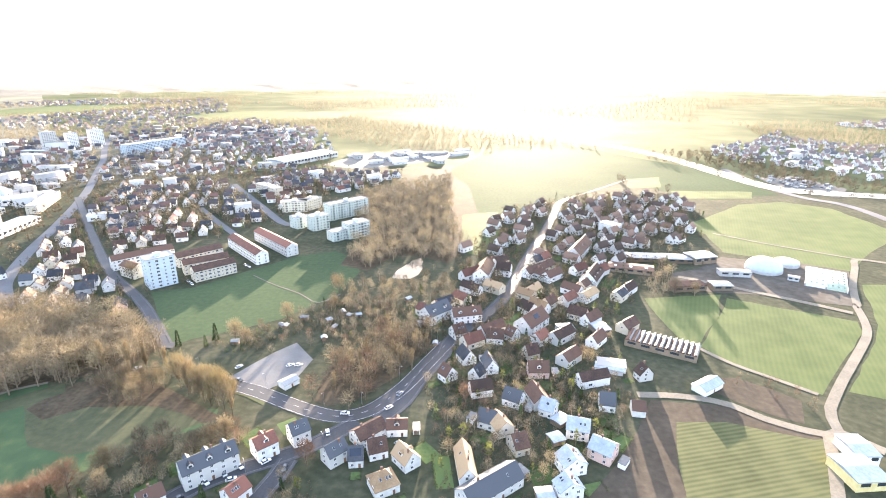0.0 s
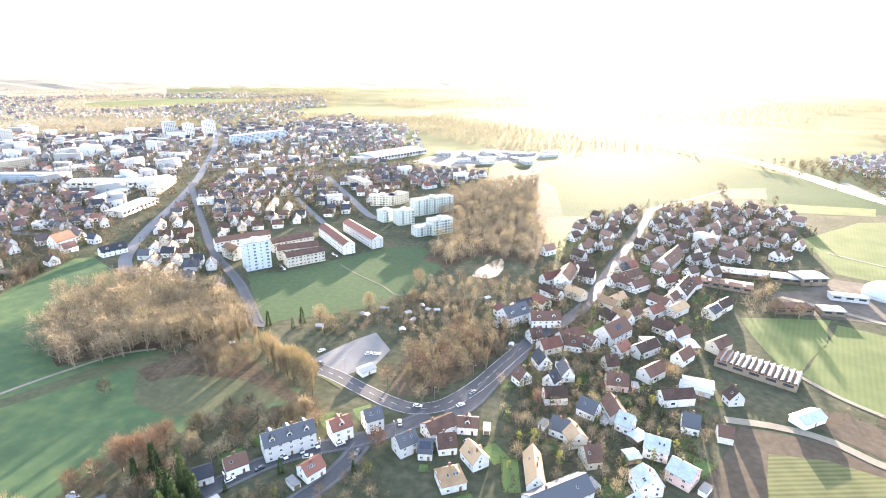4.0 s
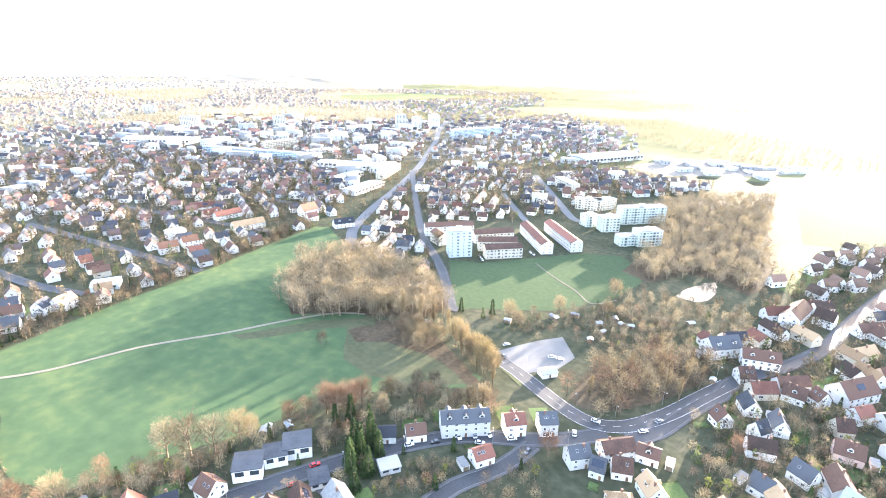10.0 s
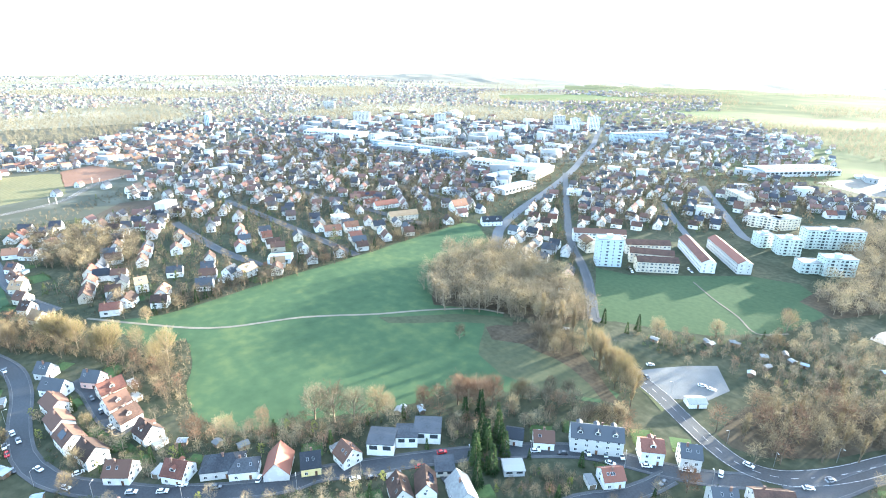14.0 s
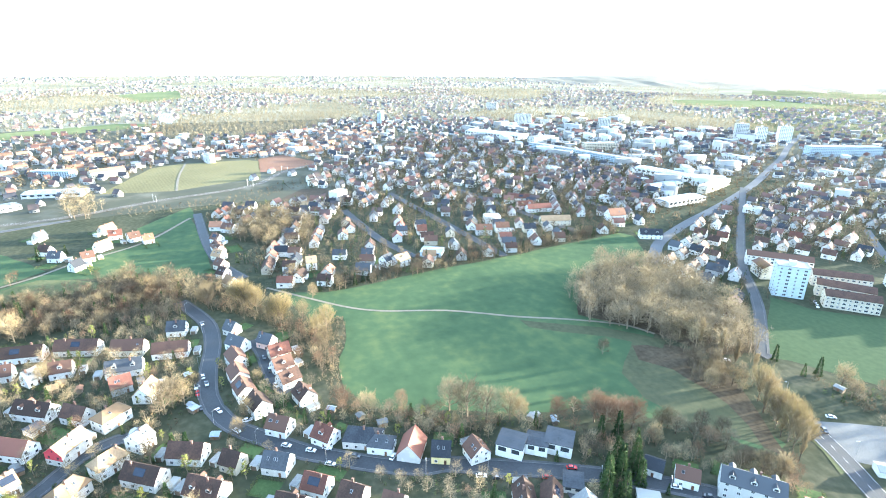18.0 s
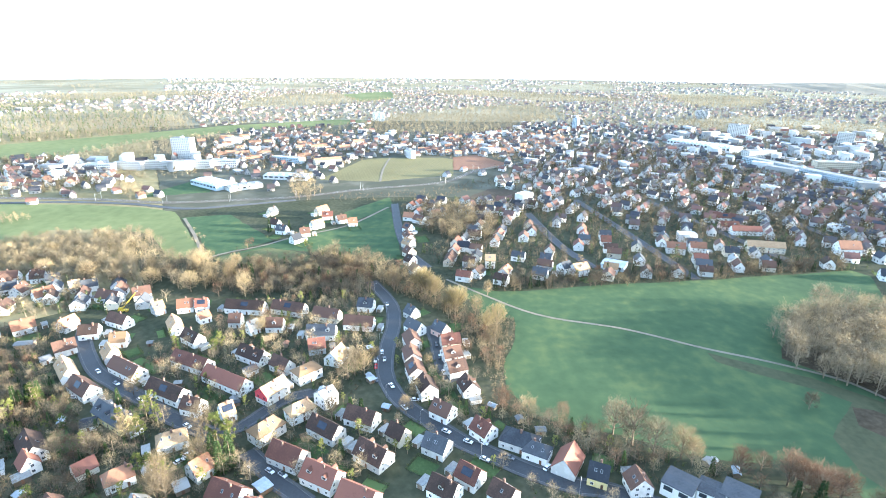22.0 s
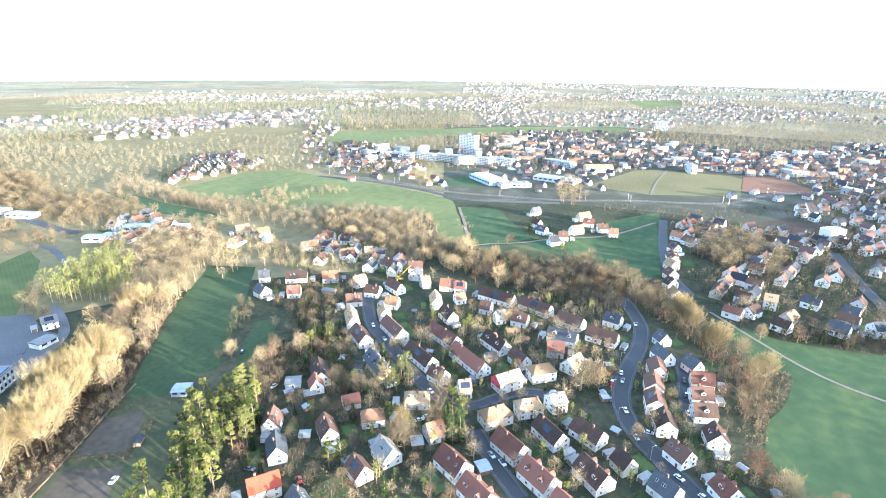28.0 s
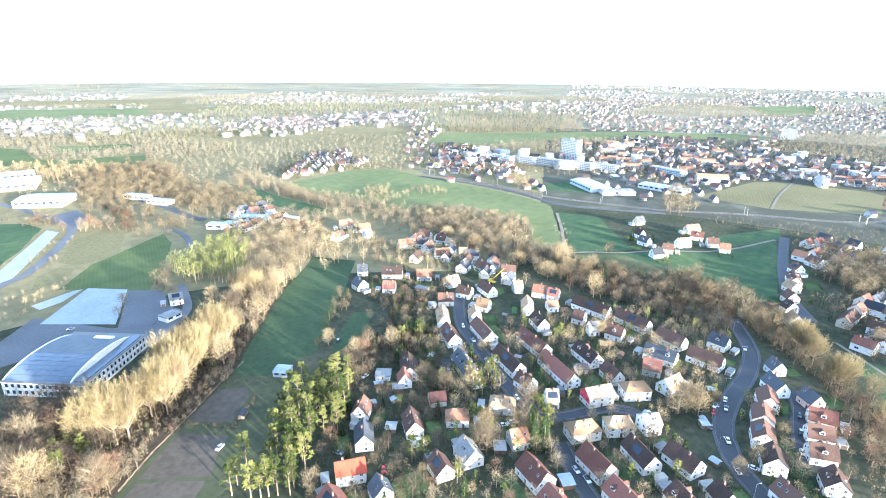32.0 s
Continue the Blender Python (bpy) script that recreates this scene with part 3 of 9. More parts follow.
def hall(x, y, angle, L, W, h, wall, roof_mat, label, teeth=0, name="warehouse"):
    """A low hall with a flat, slightly pitched or saw-tooth roof."""
    top = thing(name, pose(x, y, 0, 0, 0, angle), label, "building", "halls")
    hl, hw = L / 2, W / 2
    KEEP_OUT.append([tuple((Matrix.Rotation(radians(angle), 2) @ Vector((sx * (hl + 3), sy * (hw + 3)))) + Vector((x, y))) for sx, sy in ((-1, -1), (1, -1), (1, 1), (-1, 1))])
    v, f = boxes([(-hl, -hw, -0.3, hl, hw, h)])
    part("wall", mesh("wall", v, f, wall), top)
    if teeth:
        d = L / teeth
        for i in range(teeth):
            a = -hl + i * d
            tv = [(a, -hw, h), (a + d, -hw, h), (a + d, hw, h), (a, hw, h), (a + d * 0.8, -hw, h + d * 0.42), (a + d * 0.8, hw, h + d * 0.42)]
            part("roof_bay", mesh("roof_bay", tv, [(0, 4, 5, 3), (4, 1, 2, 5), (0, 1, 4), (2, 3, 5)], [roof_mat, ROOF["g"]], [0, 1, 0, 0]), top)
    else:
        tv = [(-hl - 0.3, -hw - 0.3, h), (hl + 0.3, -hw - 0.3, h), (hl + 0.3, hw + 0.3, h), (-hl - 0.3, hw + 0.3, h), (-hl - 0.3, 0, h + W * 0.06), (hl + 0.3, 0, h + W * 0.06)]
        tv += [(a, b, c - 0.3) for a, b, c in tv]
        part("roof", mesh("roof", tv, [(0, 1, 5, 4), (2, 3, 4, 5), (1, 2, 5), (3, 0, 4), (0, 6, 7, 1), (2, 8, 9, 3), (1, 7, 8, 2), (3, 9, 6, 0)], roof_mat), top)
        k = max(2, int(L / 9)) if L > 26 else 0
        sk = [((i + 0.5) / k * L - hl - 1.0, -hw * 0.6, h + W * 0.02, (i + 0.5) / k * L - hl + 1.0, -hw * 0.2, h + W * 0.06 + 0.1) for i in range(k)]
        for b in sk:
            part("skylight", mesh("skylight", *boxes([b]), FRAME), top)
    sides = [s for s in (-1, 1) if -s * math.sin(radians(angle)) * x + s * math.cos(radians(angle)) * y < 0]
    n = max(2, int(L / 7))
    pane = mesh("window", *boxes([(-0.3 * L / n, -0.05, h * 0.5, 0.3 * L / n, 0.05, h * 0.85)]), GLASS)
    for s in sides:
        for i in range(n):
            part("window", pane, top, pose((i + 0.5) / n * L - hl, s * hw, 0))
    return top


# -- trees --
def tube(a, b, ra, rb, sides=5):
    d = (b - a).normalized()
    s = d.orthogonal().normalized()
    t = d.cross(s)
    v = [a + (s * math.cos(6.2832 * i / sides) + t * math.sin(6.2832 * i / sides)) * ra for i in range(sides)]
    v += [b + (s * math.cos(6.2832 * i / sides) + t * math.sin(6.2832 * i / sides)) * rb for i in range(sides)]
    return v, [(i, (i + 1) % sides, sides + (i + 1) % sides, sides + i) for i in range(sides)]


def bare_tree(seed, shape, twigs):
    """Trunk with limbs that fan out, and a crown of fine twigs along them, 10 m high. shape: round, vase or column."""
    rnd = random.Random(seed)
    v, f, tips = [], [], []

    def add(a, b, ra, rb, sides=4):
        tv, tf = tube(a, b, ra, rb, sides)
        f.extend([tuple(i + len(v) for i in q) for q in tf])
        v.extend(tv)

    lean = Vector((rnd.uniform(-0.25, 0.25), rnd.uniform(-0.25, 0.25), 0))
    height = {"round": 6.5, "vase": 4.8, "column": 8.0}[shape]
    head = Vector((0, 0, height)) + lean
    add(Vector((0, 0, -0.4)), head * 0.4, 0.24, 0.17)
    add(head * 0.4, head, 0.17, 0.05)
    limbs = {"round": 15, "vase": 26, "column": 16}[shape]
    for i in range(limbs):
        turn = i * 2.4 + rnd.uniform(-0.4, 0.4)
        k = i / limbs
        if shape == "round":
            low, rise, reach = 1.3 + 4.6 * k, radians(rnd.uniform(18, 40) + 38 * k), rnd.uniform(2.9, 4.0) - 0.9 * abs(k - 0.4)
        elif shape == "vase":
            low, rise, reach = 2.2 + 2.6 * k, radians(rnd.uniform(30, 56) + 32 * k), rnd.uniform(4.2, 6.0) - 0.5 * k
        else:
            low, rise, reach = 0.8 + 6.0 * k, radians(rnd.uniform(72, 84)), rnd.uniform(2.0, 3.2)
        start = head * (low / height) if low < height else head
        way = Vector((math.cos(turn) * math.cos(rise), math.sin(turn) * math.cos(rise), math.sin(rise)))
        mid = start + way * reach * 0.5
        bend = (way + Vector((rnd.uniform(-0.2, 0.2), rnd.uniform(-0.2, 0.2), 0.3))).normalized()
        end = mid + bend * reach * 0.5
        add(start, mid, 0.10, 0.06)
        add(mid, end, 0.06, 0.02)
        tips += [(mid, end)]
        for j in range(11 if shape == "vase" else 6):
            s = rnd.uniform(0.25, 1.0)
            p = start.lerp(mid, s * 2) if s < 0.5 else mid.lerp(end, s * 2 - 1)
            w = {"round": 0.8, "vase": 0.3, "column": 0.35}[shape]
            d = (way + Vector((rnd.gauss(0, w), rnd.gauss(0, w), rnd.gauss(0.35, 0.3)))).normalized() * rnd.uniform(0.9, 1.9) * (0.6 if shape == "column" else 1)
            add(p, p + d, 0.035, 0.012, 3)
            tips += [(p, p + d)] * 2
    trunk = mesh("trunk", v, f, BARK)
    tv, tf = [], []
    lobe = [rnd.uniform(0, 6.28) for _ in range(3)]
    for i in range(twigs):
        if shape != "column" and rnd.random() < (0.62 if shape == "round" else 0.45):      # fine outer twigs that fill the lobed crown
            turn, u = rnd.uniform(0, 6.28), rnd.uniform(-0.75, 1.0)
            out = Vector((math.cos(turn) * math.sqrt(1 - u * u), math.sin(turn) * math.sqrt(1 - u * u), u))
            swell = 1 + 0.16 * math.sin(3 * turn + lobe[0]) + 0.12 * math.sin(5 * turn + 4 * u + lobe[1]) + 0.10 * math.sin(6 * u + lobe[2])
            r = swell * rnd.uniform(0.2, 1.0) ** 0.45
            p = Vector((out.x * 3.1 * r, out.y * 3.1 * r, 5.6 + out.z * 3.5 * r)) + lean if shape == "round" else Vector((out.x * 3.2 * r, out.y * 3.2 * r, 6.5 + out.z * 3.2 * r)) + lean
            d = (out * 0.7 + Vector((rnd.gauss(0, 0.4), rnd.gauss(0, 0.4), rnd.gauss(0.4, 0.35)))) * rnd.uniform(0.35, 0.85)
        else:
            a, b = rnd.choice(tips)
            d0 = (b - a).normalized()
            p = a.lerp(b, rnd.uniform(0.1, 1.1)) + Vector((rnd.gauss(0, 0.12), rnd.gauss(0, 0.12), rnd.gauss(0, 0.12)))
            w = {"column": 0.3, "vase": 0.42, "round": 0.55}[shape]
            d = (d0 * 0.8 + Vector((rnd.gauss(0, w), rnd.gauss(0, w), rnd.gauss(0.25, 0.4)))) * rnd.uniform(0.35, 0.95) * (0.62 if shape == "vase" else 1)
        s = d.orthogonal().normalized()
        s = (Matrix.Rotation(rnd.uniform(0, 6.28), 3, d.normalized()) @ s) * rnd.uniform(*((0.011, 0.024) if shape == "vase" else (0.014, 0.034)))
        k = len(tv)
        tv += [p - s, p + s, p + d * 0.6 + s * 0.7, p + d]
        tf.append((k, k + 1, k + 2, k + 3))
    return trunk, tv, tf


def needle_tree(seed, pine):
    """Conifer, 10 m high: tiers of drooping sprays, or a pine with a bare stem and rounded tufts."""
    rnd = random.Random(seed)
    v, f = tube(Vector((0, 0, -0.4)), Vector((0, 0, 9.3)), 0.2, 0.04)
    v, f = list(v), list(f)
    tv, tf = [], []

    def leaf(p, d, w):
        s = d.orthogonal().normalized()
        s = (Matrix.Rotation(rnd.uniform(0, 6.28), 3, d.normalized()) @ s) * w
        k = len(tv)
        tv.extend([p - s * 0.4, p + d * 0.5 - s, p + d, p + d * 0.5 + s])
        tf.append((k, k + 1, k + 2, k + 3))

    if pine:
        for i in range(18):
            h, turn = 3.4 + 6.2 * (i / 17) ** 0.8, i * 2.4 + rnd.uniform(-0.6, 0.6)
            r = rnd.uniform(0.7, 2.1) * (1.15 - abs(h - 6.2) / 5.2)
            c = Vector((math.cos(turn) * r, math.sin(turn) * r, h + rnd.uniform(-0.2, 0.3)))
            bv, bf = tube(Vector((0, 0, h - 0.8)), c, 0.06, 0.02, 4)
            f += [tuple(q + len(v) for q in t) for t in bf]
            v += bv
            size = rnd.uniform(0.38, 0.66)
            for j in range(75):
                o = Vector((rnd.gauss(0, 1), rnd.gauss(0, 1), rnd.gauss(0.2, 0.6)))
                o = o.normalized() * rnd.uniform(0.3, 1.0) * size
                leaf(c + o, Vector((rnd.gauss(0, 1), rnd.gauss(0, 1), rnd.gauss(0.5, 0.7))).normalized() * rnd.uniform(0.25, 0.5), rnd.uniform(0.06, 0.13))
    else:
        for i in range(950):
            h = 0.5 + 9.3 * rnd.random() ** 1.35
            r = (10.1 - h) * 0.21 * rnd.uniform(0.45, 1.1)
            turn = rnd.uniform(0, 6.28)
            d = Vector((math.cos(turn), math.sin(turn), rnd.uniform(-0.55, 0.1)))
            leaf(Vector((math.cos(turn) * r * 0.75, math.sin(turn) * r * 0.75, h)), d * rnd.uniform(0.4, 0.8), rnd.uniform(0.08, 0.17))
    return mesh("trunk", v, f, BARK), mesh("crown", tv, tf, PINE if pine else NEEDLE)


TREE = {}
for key, shape, twig, count in (("bare", "round", TWIG, 2600), ("vase", "vase", TWIG_PALE, 6000), ("red", "round", TWIG_RED, 2200), ("column", "column", TWIG_GOLD, 2200)):
    TREE[key] = []
    for i in range(4 if key == "bare" else 3):
        trunk, tv, tf = bare_tree(31 * i + len(key), shape, count)
        TREE[key].append((trunk, mesh("crown", tv, tf, twig)))
TREE["gold"] = [(t, mesh("crown", [v.co.copy() for v in c.vertices], [tuple(p.vertices) for p in c.polygons], TWIG_GOLD)) for t, c in TREE["bare"][:2]]
TREE["fir"] = [needle_tree(3 + i, False) for i in range(3)]
TREE["pine"] = [needle_tree(40 + i, True) for i in range(3)]
TREE_WORDS = {"bare": "bare brown deciduous tree in winter", "vase": "tall bare golden-lit tree with upright branches", "red": "reddish-brown bare tree in winter", "column": "slender columnar bare poplar tree", "gold": "bare golden-brown tree in winter sun", "fir": "dark green conifer among the houses", "pine": "tall pine with yellow-green tufts"}


def tree(x, y, h, kind, group="", wide=1.0):
    rnd = random.Random(int(x * 17 + y * 5 + h))
    trunk, crown = rnd.choice(TREE[kind])
    s = h / 10
    top = thing("tree", pose(x, y, 0, 0, 0, rnd.uniform(0, 360)), TREE_WORDS[kind], "tree", group)
    m = Matrix.Diagonal((s * wide, s * wide, s, 1))
    part("trunk", trunk, top, m)
    part("crown", crown, top, m)
    return top


def scatter(pts, spacing, seed, free=True, margin=3.0):
    """Points strewn in a polygon about spacing apart, clear of roads, houses and fields."""
    rnd = np.random.RandomState(seed)
    p = np.array(pts)
    lo, hi = p.min(0), p.max(0)
    gx, gy = np.meshgrid(np.arange(lo[0], hi[0], spacing), np.arange(lo[1], hi[1], spacing))
    x = (gx + rnd.uniform(-0.42, 0.42, gx.shape) * spacing).ravel()
    y = (gy + rnd.uniform(-0.42, 0.42, gy.shape) * spacing).ravel()
    wob = spacing * 0.9
    ok = inside(x + wob * np.sin(x * 0.35 + y * 0.21 + seed), y + wob * np.cos(y * 0.31 - x * 0.27 + seed), pts)
    x, y = x[ok], y[ok]
    if free:
        ok = np.ones(len(x), dtype=bool)
        for q in KEEP_OUT:
            a = np.array(q)
            if a[:, 0].min() < hi[0] and a[:, 0].max() > lo[0] and a[:, 1].min() < hi[1] and a[:, 1].max() > lo[1]:
                ok &= ~inside(x, y, q)
        for q, half in LINES:
            ok &= ~near_line(x, y, q, half + margin)
        x, y = x[ok], y[ok]
    return list(zip(x.tolist(), y.tolist()))


def rows_of(pts, along, across, angle, seed):
    """House places in gently bent rows, clear of roads, fields and other houses: x, y, turn, row."""
    rnd = np.random.RandomState(seed)
    p = np.array(pts)
    c = p.mean(0)
    reach = np.hypot(*(p - c).T).max()
    n, m = int(reach / along) + 1, int(reach / across) + 1
    u, w = np.meshgrid(np.arange(-n, n + 1) * along, np.arange(-m, m + 1) * across)
    j = np.round(w / across).astype(int)
    u = u + j * along * 0.37 + rnd.uniform(-0.24, 0.24, u.shape) * along
    bend = 26 * np.sin(u * 0.013 + seed + w * 0.004)
    slope = np.arctan(26 * 0.013 * np.cos(u * 0.013 + seed + w * 0.004))
    w = w + bend + rnd.uniform(-0.15, 0.15, w.shape) * across
    x = c[0] + u * math.cos(angle) - w * math.sin(angle)
    y = c[1] + u * math.sin(angle) + w * math.cos(angle)
    x, y, t, j = x.ravel(), y.ravel(), (slope + angle).ravel(), j.ravel()
    ok = inside(x, y, pts) & (rnd.rand(len(x)) < 0.8)
    for q in KEEP_OUT:
        ok &= ~inside(x, y, q)
    for q, half in LINES:
        ok &= ~near_line(x, y, q, half + 6.5)
    return list(zip(x[ok].tolist(), y[ok].tolist(), t[ok].tolist(), j[ok].tolist()))


def wood(pts, spacing, kinds, low, high, seed, group="", free=False, margin=2.0, wide=1.0):
    rnd = random.Random(seed)
    for x, y in scatter(pts, spacing, seed, free, margin):
        tree(x, y, rnd.uniform(low, high), rnd.choice(kinds), group, wide)


def grove(name, pts, spacing, kinds, low, high, seed, label, free=True, margin=1.0, twigs=0):
    """A wood too large to count: trunks, limbs and thinned crowns joined into one object."""
    rnd = np.random.RandomState(seed)
    away = math.hypot(sum(p[0] for p in pts), sum(p[1] for p in pts)) / len(pts)
    twigs = twigs or (420 if away < 260 else (310 if away < 400 else 165))
    cut = {}
    mats = [BARK]
    for k in kinds:
        if k in cut:
            continue
        cut[k] = []
        for trunk, crown in TREE[k]:
            tv = np.array([v.co[:] for v in trunk.vertices])
            tf = np.array([t for p in trunk.polygons for t in ((p.vertices[0], p.vertices[1], p.vertices[2]), (p.vertices[0], p.vertices[2], p.vertices[-1]))])[:110 if twigs > 200 else 36]
            cv = np.array([v.co[:] for v in crown.vertices]).reshape(-1, 4, 3)
            q = cv[rnd.permutation(len(cv))[:twigs]]
            if k in ("pine", "fir"):
                q = q[:, [0, 1, 3]] if k == "fir" else q[:, [1, 2, 3]]
            else:
                q = q[:, [0, 1, 3]]
            mid = q.mean(1, keepdims=True)
            q = mid + (q - mid) * ([2.2, 2.2, 1.8] if k in ("pine", "fir") else [2.3, 2.3, 1.2] if twigs > 400 else ([3.0, 3.0, 1.3] if twigs > 300 else [4.6, 4.6, 1.7]))
            if crown.materials[0] not in mats:
                mats.append(crown.materials[0])
            cut[k].append((np.concatenate([tv, q.reshape(-1, 3)]), np.concatenate([tf, len(tv) + np.arange(len(q) * 3).reshape(-1, 3)]), len(tf), mats.index(crown.materials[0])))
    vs, fs, mi, base = [], [], [], 0
    for x, y in scatter(pts, spacing, seed, free, margin):
        k = kinds[rnd.randint(len(kinds))]
        v, f, nt, m = cut[k][rnd.randint(len(cut[k]))]
        s, a = rnd.uniform(low, high) / 10, rnd.uniform(0, 6.28)
        c, d = math.cos(a) * s, math.sin(a) * s
        vs.append(v @ np.array([[c, d, 0], [-d, c, 0], [0, 0, s]]) + (x, y, 0))
        fs.append(f + base)
        mi += [0] * nt + [m] * (len(f) - nt)
        base += len(v)
    if vs:
        joined(name, np.concatenate(vs), np.concatenate(fs), mats, mi, label, "trees")


def far_clump(kind, seed, detail=120):
    """A small rough crown, 10 m high, for trees far away."""
    rnd = random.Random(seed)
    v, f = [], []
    for i in range(detail):
        z = rnd.uniform(1.0, 9.5)
        r = {"bare": 3.4 * math.sqrt(max(0.05, 1 - ((z - 5.6) / 4.6) ** 2)), "fir": (10 - z) * 0.28, "column": 1.0}[kind] * rnd.random() ** 0.4
        a = rnd.uniform(0, 6.28)
        p = Vector((math.cos(a) * r, math.sin(a) * r, z))
        d = Vector((rnd.gauss(0, 0.6), rnd.gauss(0, 0.6), rnd.uniform(0.3, 1.2))) * rnd.uniform(0.8, 1.6)
        s = d.orthogonal().normalized() * rnd.uniform(0.16, 0.38) * math.sqrt(120 / detail) * (1.6 if detail < 40 else 1.2)
        s = Matrix.Rotation(rnd.uniform(0, 6.28), 3, d.normalized()) @ s
        k = len(v)
        v += [p - s, p + s, p + d]
        f.append((k, k + 1, k + 2))
    return np.array([tuple(q) for q in v]), np.array(f)


def joined(name, verts, faces, mats, index, label, category):
    """One object out of many far pieces."""
    me = bpy.data.meshes.new(name)
    me.vertices.add(len(verts))
    me.vertices.foreach_set("co", np.asarray(verts, dtype=np.float32).ravel())
    k = faces.shape[1]
    me.loops.add(faces.size)
    me.loops.foreach_set("vertex_index", faces.astype(np.int32).ravel())
    me.polygons.add(len(faces))
    me.polygons.foreach_set("loop_start", np.arange(0, faces.size, k, dtype=np.int32))
    for m in mats:
        me.materials.append(m)
    me.polygons.foreach_set("material_index", np.asarray(index, dtype=np.int32))
    me.update(calc_edges=True)
    return tagged(new(name, me), label, category, kind="stuff")


def far_trees(name, places, mat, label, kind="bare", low=8, high=15, seed=1, detail=120):
    rnd = np.random.RandomState(seed)
    kinds = [far_clump(kind, seed + i, detail) for i in range(5)]
    vs, fs, base = [], [], 0
    for x, y in places:
        v, f = kinds[rnd.randint(5)]
        s = rnd.uniform(low, high) / 10
        a = rnd.uniform(0, 6.28)
        c, d = math.cos(a) * s, math.sin(a) * s
        w = v @ np.array([[c, d, 0], [-d, c, 0], [0, 0, s]]) + (x, y, -0.5)
        vs.append(w)
        fs.append(f + base)
        base += len(v)
    if vs:
        fs = np.concatenate(fs)
        joined(name, np.concatenate(vs), fs, [mat], np.zeros(len(fs)), label, "trees")


def far_town(name, places, label, seed, angle=None, flat=0.1, size=(9, 15), tall=(4.5, 6.5), roof=None, wall=None, wide=(8, 10)):
    """Many distant houses: walls with gables and pitched or flat roofs, each its own size."""
    rnd = np.random.RandomState(seed)
    vs, fs, mi, base = [], [], [], 0
    for x, y, *turn in places:
        L, W, h = rnd.uniform(*size), rnd.uniform(*wide), rnd.uniform(*tall)
        isflat = rnd.rand() < flat
        if isflat:
            L, W, h = L * 1.8, W * 1.5, h * rnd.uniform(1.0, 2.2)
        r = 0.0 if isflat else rnd.uniform(3.8, 5.2)
        h = h if isflat else h * 0.82
        a = turn[0] if turn else (angle if angle is not None else 1.3 * math.sin(x * 0.004) + 1.1 * math.cos(y * 0.005)) + rnd.choice((0, 0, math.pi / 2)) + rnd.normal(0, 0.08)
        hl, hw, o = L / 2, W / 2, 0.4
        v = np.array([(-hl, -hw, 0), (hl, -hw, 0), (hl, hw, 0), (-hl, hw, 0), (-hl, -hw, h), (hl, -hw, h), (hl, hw, h), (-hl, hw, h), (-hl, 0, h + r), (hl, 0, h + r),
                      (-hl - o, -hw - o, h - 0.2), (hl + o, -hw - o, h - 0.2), (hl + o, hw + o, h - 0.2), (-hl - o, hw + o, h - 0.2), (-hl - o, 0, h + r + 0.2), (hl + o, 0, h + r + 0.2)])
        f = np.array([(0, 1, 5, 4), (1, 2, 6, 5), (2, 3, 7, 6), (3, 0, 4, 7), (5, 6, 9, 9), (7, 4, 8, 8), (10, 11, 15, 14), (12, 13, 14, 15)])
        e, z0, z1 = 0.05, h * 0.25, h * 0.55
        panes = []
        for k in (-0.5, 0.25):
            for sgn in (-1, 1):
                panes += [(k * hl - 0.7, sgn * (hw + e), z0), (k * hl + 0.7, sgn * (hw + e), z0), (k * hl + 0.7, sgn * (hw + e), z1), (k * hl - 0.7, sgn * (hw + e), z1)]
                panes += [(sgn * (hl + e), k * hw - 0.7, z0), (sgn * (hl + e), k * hw + 0.7, z0), (sgn * (hl + e), k * hw + 0.7, z1), (sgn * (hl + e), k * hw - 0.7, z1)]
        v = np.concatenate([v, np.array(panes)])
        f = np.concatenate([f, 16 + np.arange(32).reshape(8, 4)])
        c, s = math.cos(a), math.sin(a)
        vs.append(v @ np.array([[c, s, 0], [-s, c, 0], [0, 0, 1]]) + (x, y, -0.1))
        fs.append(f + base)
        mi += [0] * 6 + [2 if isflat else 1] * 2 + [3] * 8
        base += 48
    if not vs:
        return
    vs, fs, mi = np.concatenate(vs), np.concatenate(fs), np.array(mi)
    quads = np.array([i % 16 not in (4, 5) for i in range(len(fs))])
    tri = fs[~quads][:, :3]
    q = fs[quads]
    tris = np.concatenate([q[:, [0, 1, 2]], q[:, [0, 2, 3]], tri])
    joined(name, vs, tris, [wall or FAR_WALL, roof or FAR_ROOF, FAR_FLAT, GLASS], np.concatenate([mi[quads], mi[quads], mi[~quads]]), label, "houses")


